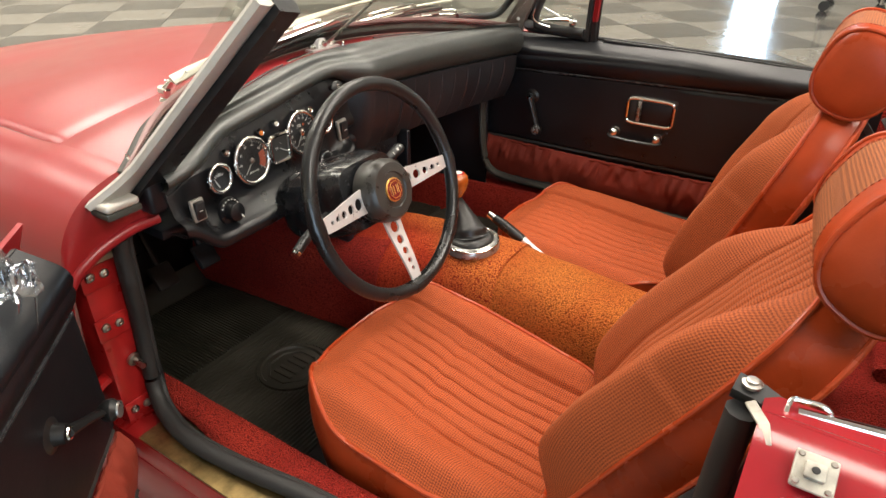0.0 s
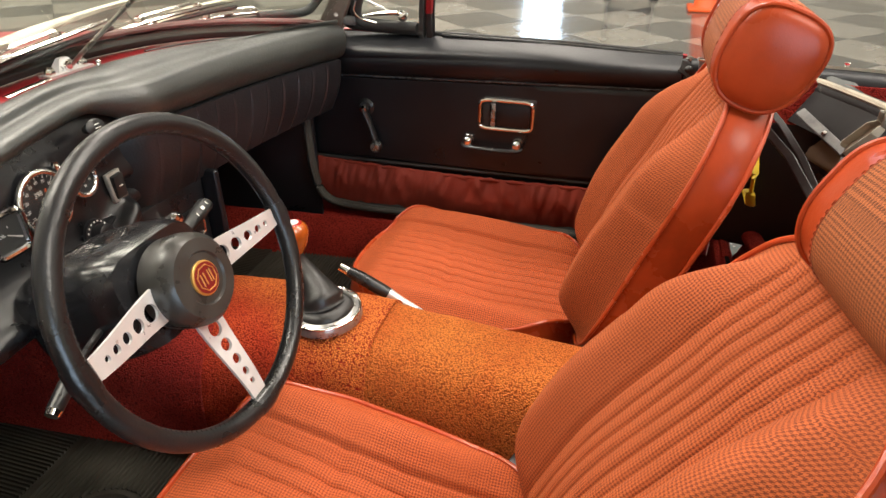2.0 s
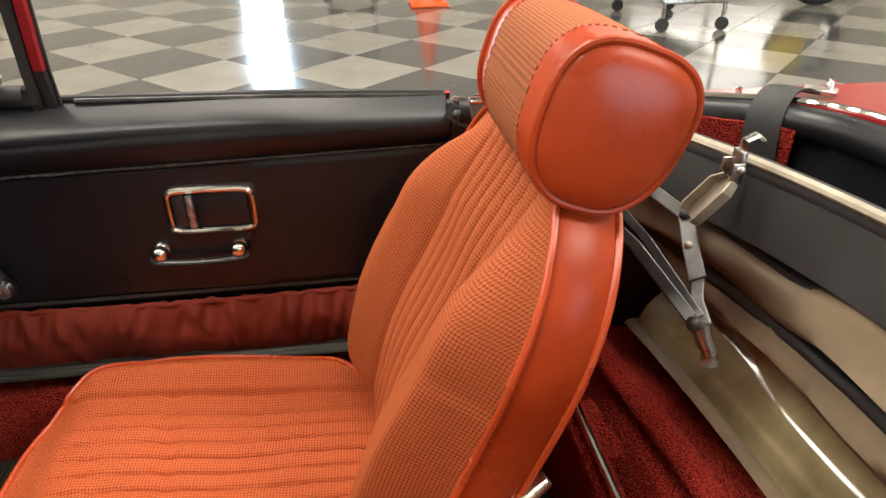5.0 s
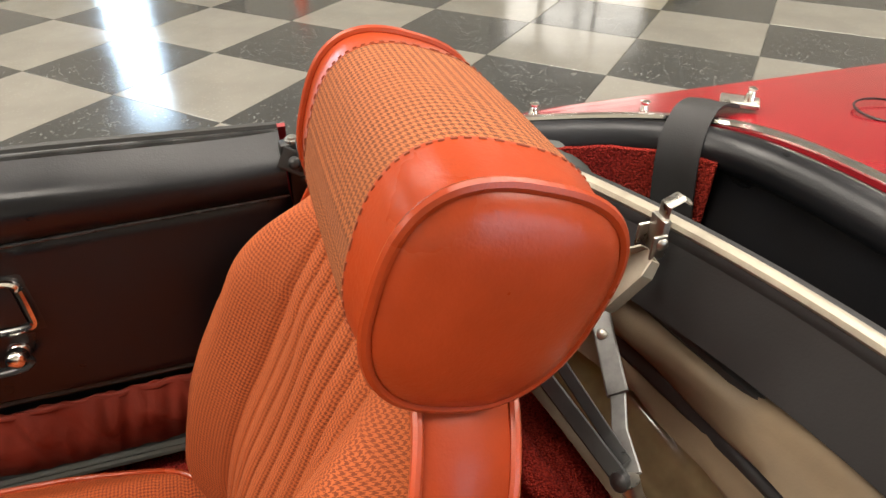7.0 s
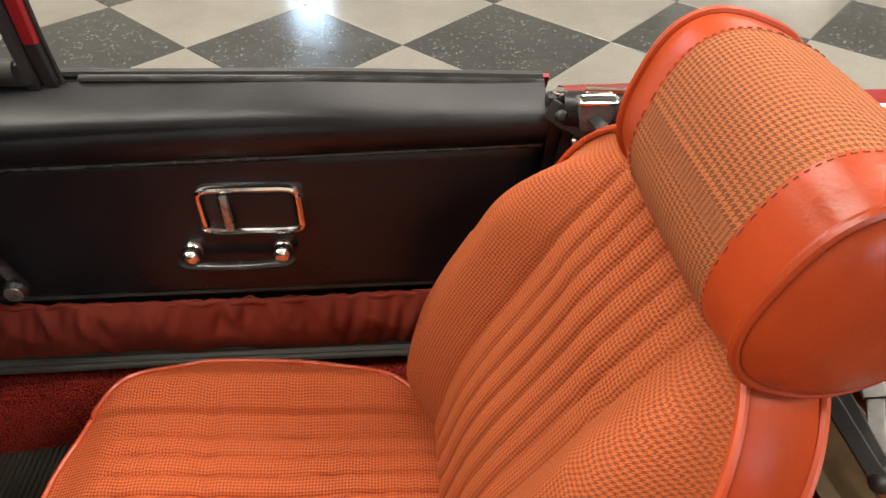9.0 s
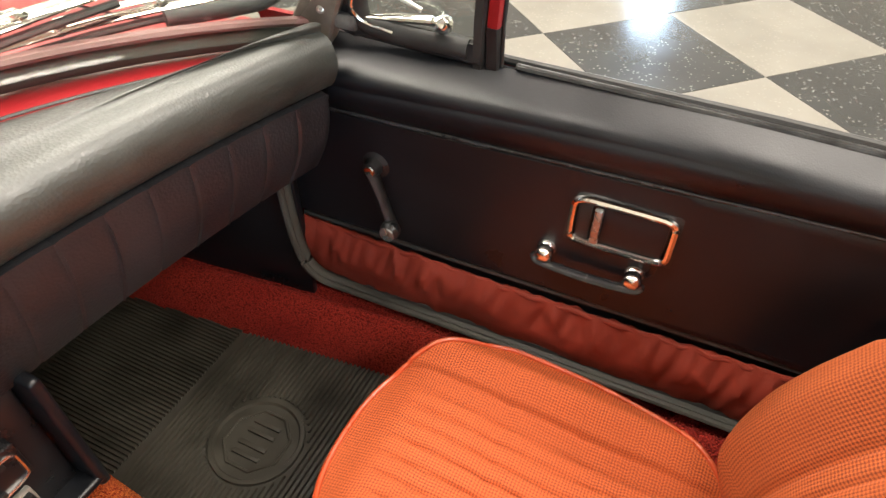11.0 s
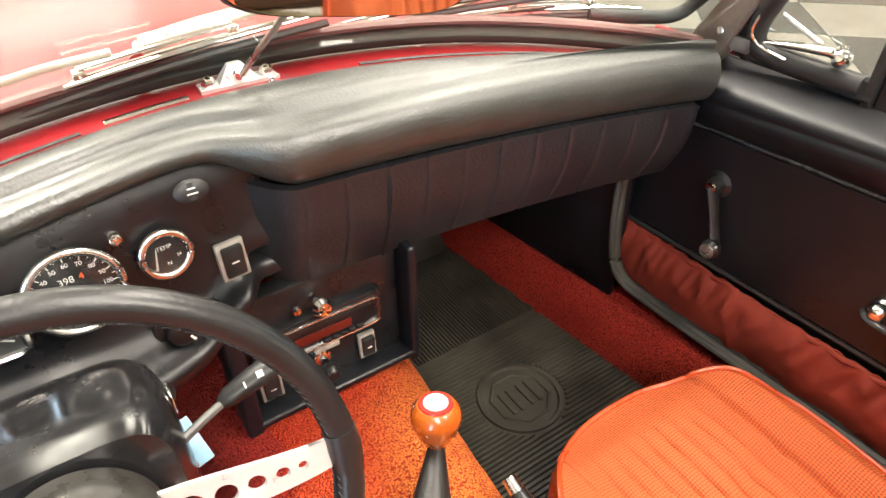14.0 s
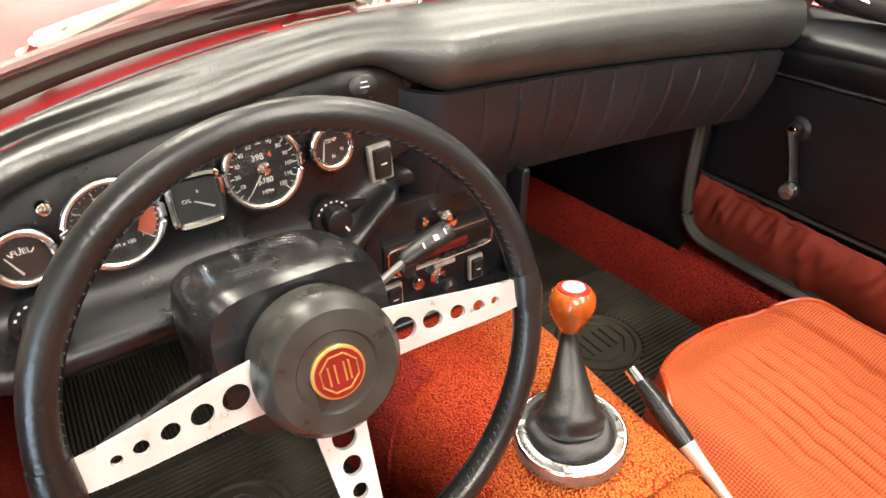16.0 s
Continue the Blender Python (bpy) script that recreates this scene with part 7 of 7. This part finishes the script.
    rivet((0.603, -0.056, 0.785), (-1, 0.2, 0.5), 0.008, bk, BLACK_STEEL)
    rivet((0.606, -0.080, 0.748), (-1, 0.2, 0.5), 0.007, bk)
# securing strap, its stud and what lies in the rear corner
stp = thing("hood_strap", (0.512, -0.53, 0.82), "black webbing strap hanging over the cockpit edge", "strap")


def strap_fn(u, v):
    line = spline([(0.532, -0.560, 0.822), (0.520, -0.528, 0.833), (0.500, -0.496, 0.830), (0.480, -0.472, 0.802), (0.469, -0.467, 0.750), (0.462, -0.468, 0.700), (0.457, -0.470, 0.640)], 6)
    q = line[min(len(line) - 1, round(u * (len(line) - 1)))]
    w = lerp(0.044, 0.048, u)
    return q + V(0.62, 0.70, 0.0).normalized() * (w * (0.5 - v)) * -1 + V(0, 0.003 * math.sin(v * 6 + u * 4), 0)


part("webbing", sheet(strap_fn, 36, 8, 0.004), HOOD_BLACK, stp)
part("stud_plate", box((0.528, -0.582, 0.822), (0.030, 0.045, 0.006), 0.002, Matrix.Rotation(radians(-40), 3, "Z")), STEEL, stp)
part("stud", lathe((0.522, -0.590, 0.824), (0, -0.1, 1), [(0.007, 0), (0.006, 0.006), (0.004, 0.012), (0.006, 0.016), (0, 0.018)], 14), CHROME, stp)
bun = thing("bundled_cloth", (0.56, -0.42, 0.72), "grey cloth bundled in the rear corner of the cockpit", "cloth")
rings = []
for i in range(21):
    u = i / 20
    c = V(0.548, -0.330, 0.795).lerp(V(0.505, -0.395, 0.700), u)
    r = 0.020 + 0.016 * math.sin(u * math.pi)
    rings.append([c + V(r * (1 + 0.5 * noise.noise((j * 0.7, u * 4, 3))) * math.cos(2 * math.pi * j / 24), r * 1.3 * (1 + 0.5 * noise.noise((j * 0.7 + 7, u * 4, 3))) * math.sin(2 * math.pi * j / 24), 0.35 * r * math.cos(2 * math.pi * j / 24)) for j in range(24)])
part("cloth", add_loft(bmesh.new(), rings), HOOD_GREY, bun, angle=80)
qc = thing("quarter_carpet", (0.54, -0.5, 0.7), "red looped carpet on the inner rear corner", "carpet")
part("carpet_panel", sheet(lambda u, v: (rim_pt(lerp(0.96, 0.72, u))[0] * 0.955, rim_pt(lerp(0.96, 0.72, u))[1] + 0.030, lerp(0.792, 0.70, v) + 0.004 * noise.noise((u * 8, v * 8, 2))), 20, 20, 0.006), TERRY_RED, qc)
for x, y in ((0.585, -0.348), (0.55, -0.480)):
    sd = thing("press_stud", (x, y, 0.80), "small chrome fastening stud on the red body", "stud", "body studs")
    part("stud", lathe((x + 0.02, y, 0.802), (0, 0, 1), [(0.008, 0), (0.006, 0.005), (0.004, 0.012), (0.006, 0.016), (0, 0.018)], 12), CHROME, sd)
cap = thing("filler_ring", (0.455, -0.72, 0.82), "dark round seam of a cap on the red deck", "cap")
part("seam_ring", tube([V(0.452 + 0.036 * math.cos(2 * math.pi * i / 32), -0.730 + 0.036 * math.sin(2 * math.pi * i / 32), 0.8225) for i in range(32)], 0.0014, 6, True), BLACK_STEEL, cap)
# yellow strap end and belt hardware by the seat
ys = thing("yellow_strap", (0.50, -0.20, 0.55), "loop of yellow webbing behind the seat", "strap")
part("loop", tube(spline([(0.50, -0.20, 0.66), (0.47, -0.205, 0.62), (0.47, -0.21, 0.57), (0.50, -0.22, 0.54), (0.53, -0.21, 0.56)], 6), 0.010, 8, flat=0.4), YELLOW, ys)
rodt = thing("trim_rod", (0.25, -0.19, 0.435), "bright metal strip along the edge of the red carpet", "metal strip")
part("strip", tube([(0.06, -0.190, 0.440), (0.44, -0.190, 0.440)], 0.005, 8, flat=0.6), CHROME, rodt)

# ---- things standing in the hall ----
cn = thing("traffic_cone", (6.1, -0.63, FLOOR_Z), "orange plastic traffic cone on a square foot", "cone")
part("foot", box((6.1, -0.63, FLOOR_Z + 0.015), (0.36, 0.36, 0.03), 0.01), CONE, cn)
part("cone", lathe((6.1, -0.63, FLOOR_Z + 0.03), (0, 0, 1), [(0.14, 0), (0.13, 0.02), (0.032, 0.66), (0.02, 0.67)], 28), CONE, cn)


def trolley(x, y, w, d, h, label):
    t_ = thing("metal_trolley", (x, y, FLOOR_Z), label, "trolley", "workshop trolleys")
    for sx in (-1, 1):
        for sy in (-1, 1):
            lg = part("leg", tube([(x + sx * w / 2, y + sy * d / 2, FLOOR_Z + 0.10), (x + sx * w / 2, y + sy * d / 2, FLOOR_Z + h)], 0.016, 8), STEEL, t_)
            part("castor", lathe((x + sx * w / 2 - 0.02, y + sy * d / 2, FLOOR_Z + 0.05), (1, 0, 0), [(0.05, 0), (0.05, 0.035), (0.02, 0.04)], 16), RUBBER, lg)
    for z in (0.22, h):
        part("shelf", box((x, y, FLOOR_Z + z), (w + 0.04, d + 0.04, 0.03), 0.006), STEEL, t_)


trolley(7.35, 0.1, 0.9, 0.5, 0.85, "grey metal workshop trolley on black castors")
trolley(5.04, -2.55, 0.94, 0.5, 0.90, "grey metal workshop trolley on black castors")
tyre = thing("motorcycle_wheel", (5.6, -4.3, FLOOR_Z), "black tyred wheel with a yellow guard", "wheel")
part("tyre", tube([(5.6 + 0.06 * math.sin(a), -4.3 + 0.33 * math.cos(a), FLOOR_Z + 0.38 + 0.33 * math.sin(a)) for a in [2 * math.pi * i / 40 for i in range(40)]], 0.055, 12, True), RUBBER, tyre)
part("rim", tube([(5.6, -4.3 + 0.26 * math.cos(a), FLOOR_Z + 0.38 + 0.26 * math.sin(a)) for a in [2 * math.pi * i / 40 for i in range(40)]], 0.014, 8, True), CHROME, tyre)
part("guard", box((5.55, -4.1, FLOOR_Z + 0.42), (0.12, 0.34, 0.30), 0.03), YELLOW, tyre)

# ---- floor of tiles, last ----
flo = setting("floor", box((3, 0.5, FLOOR_Z - 0.06), (16.4, 19.4, 0.108)), GROUT, "polished floor of dark and pale square tiles laid diagonally", "floor")
HALF = 0.431
SIDE = HALF * math.sqrt(2)


def tile_mesh(name, material):
    bm = box((0, 0, 0), (SIDE - 0.003, SIDE - 0.003, 0.012), 0.0015, None, 1)
    return finish(name, bm, material, False)


meshes = {0: tile_mesh("dark_tile", TILE_DARK), 1: tile_mesh("pale_tile", TILE_LIGHT)}
spots = []
for i in range(-18, 21):
    for j in range(-24, 25):
        if (i + j) % 2 == 0:
            x, y = 2.42 + i * HALF, 0.54 + j * HALF
            if X0 < x < X1 and Y0 < y < Y1:
                spots.append((x, y, i % 2))
near = sorted(spots, key=lambda q: (q[0] - 3.4) ** 2 + (q[1] - 0.4) ** 2)
far = {0: bmesh.new(), 1: bmesh.new()}
for n_, (x, y, k) in enumerate(near):
    if n_ < 300:
        ob = new("tile", meshes[k])
        ob.parent = flo
        ob.matrix_basis = pose(x, y, FLOOR_Z - 0.006, 0, 0, 45)
    else:
        add_box(far[k], (x, y, FLOOR_Z - 0.006), (SIDE - 0.003, SIDE - 0.003, 0.012), 0, Matrix.Rotation(radians(45), 3, "Z"))
for k in (0, 1):
    f_ = part("far_tiles", far[k], (TILE_DARK, TILE_LIGHT)[k], flo, smooth=False)
    f_["kind"] = "stuff"
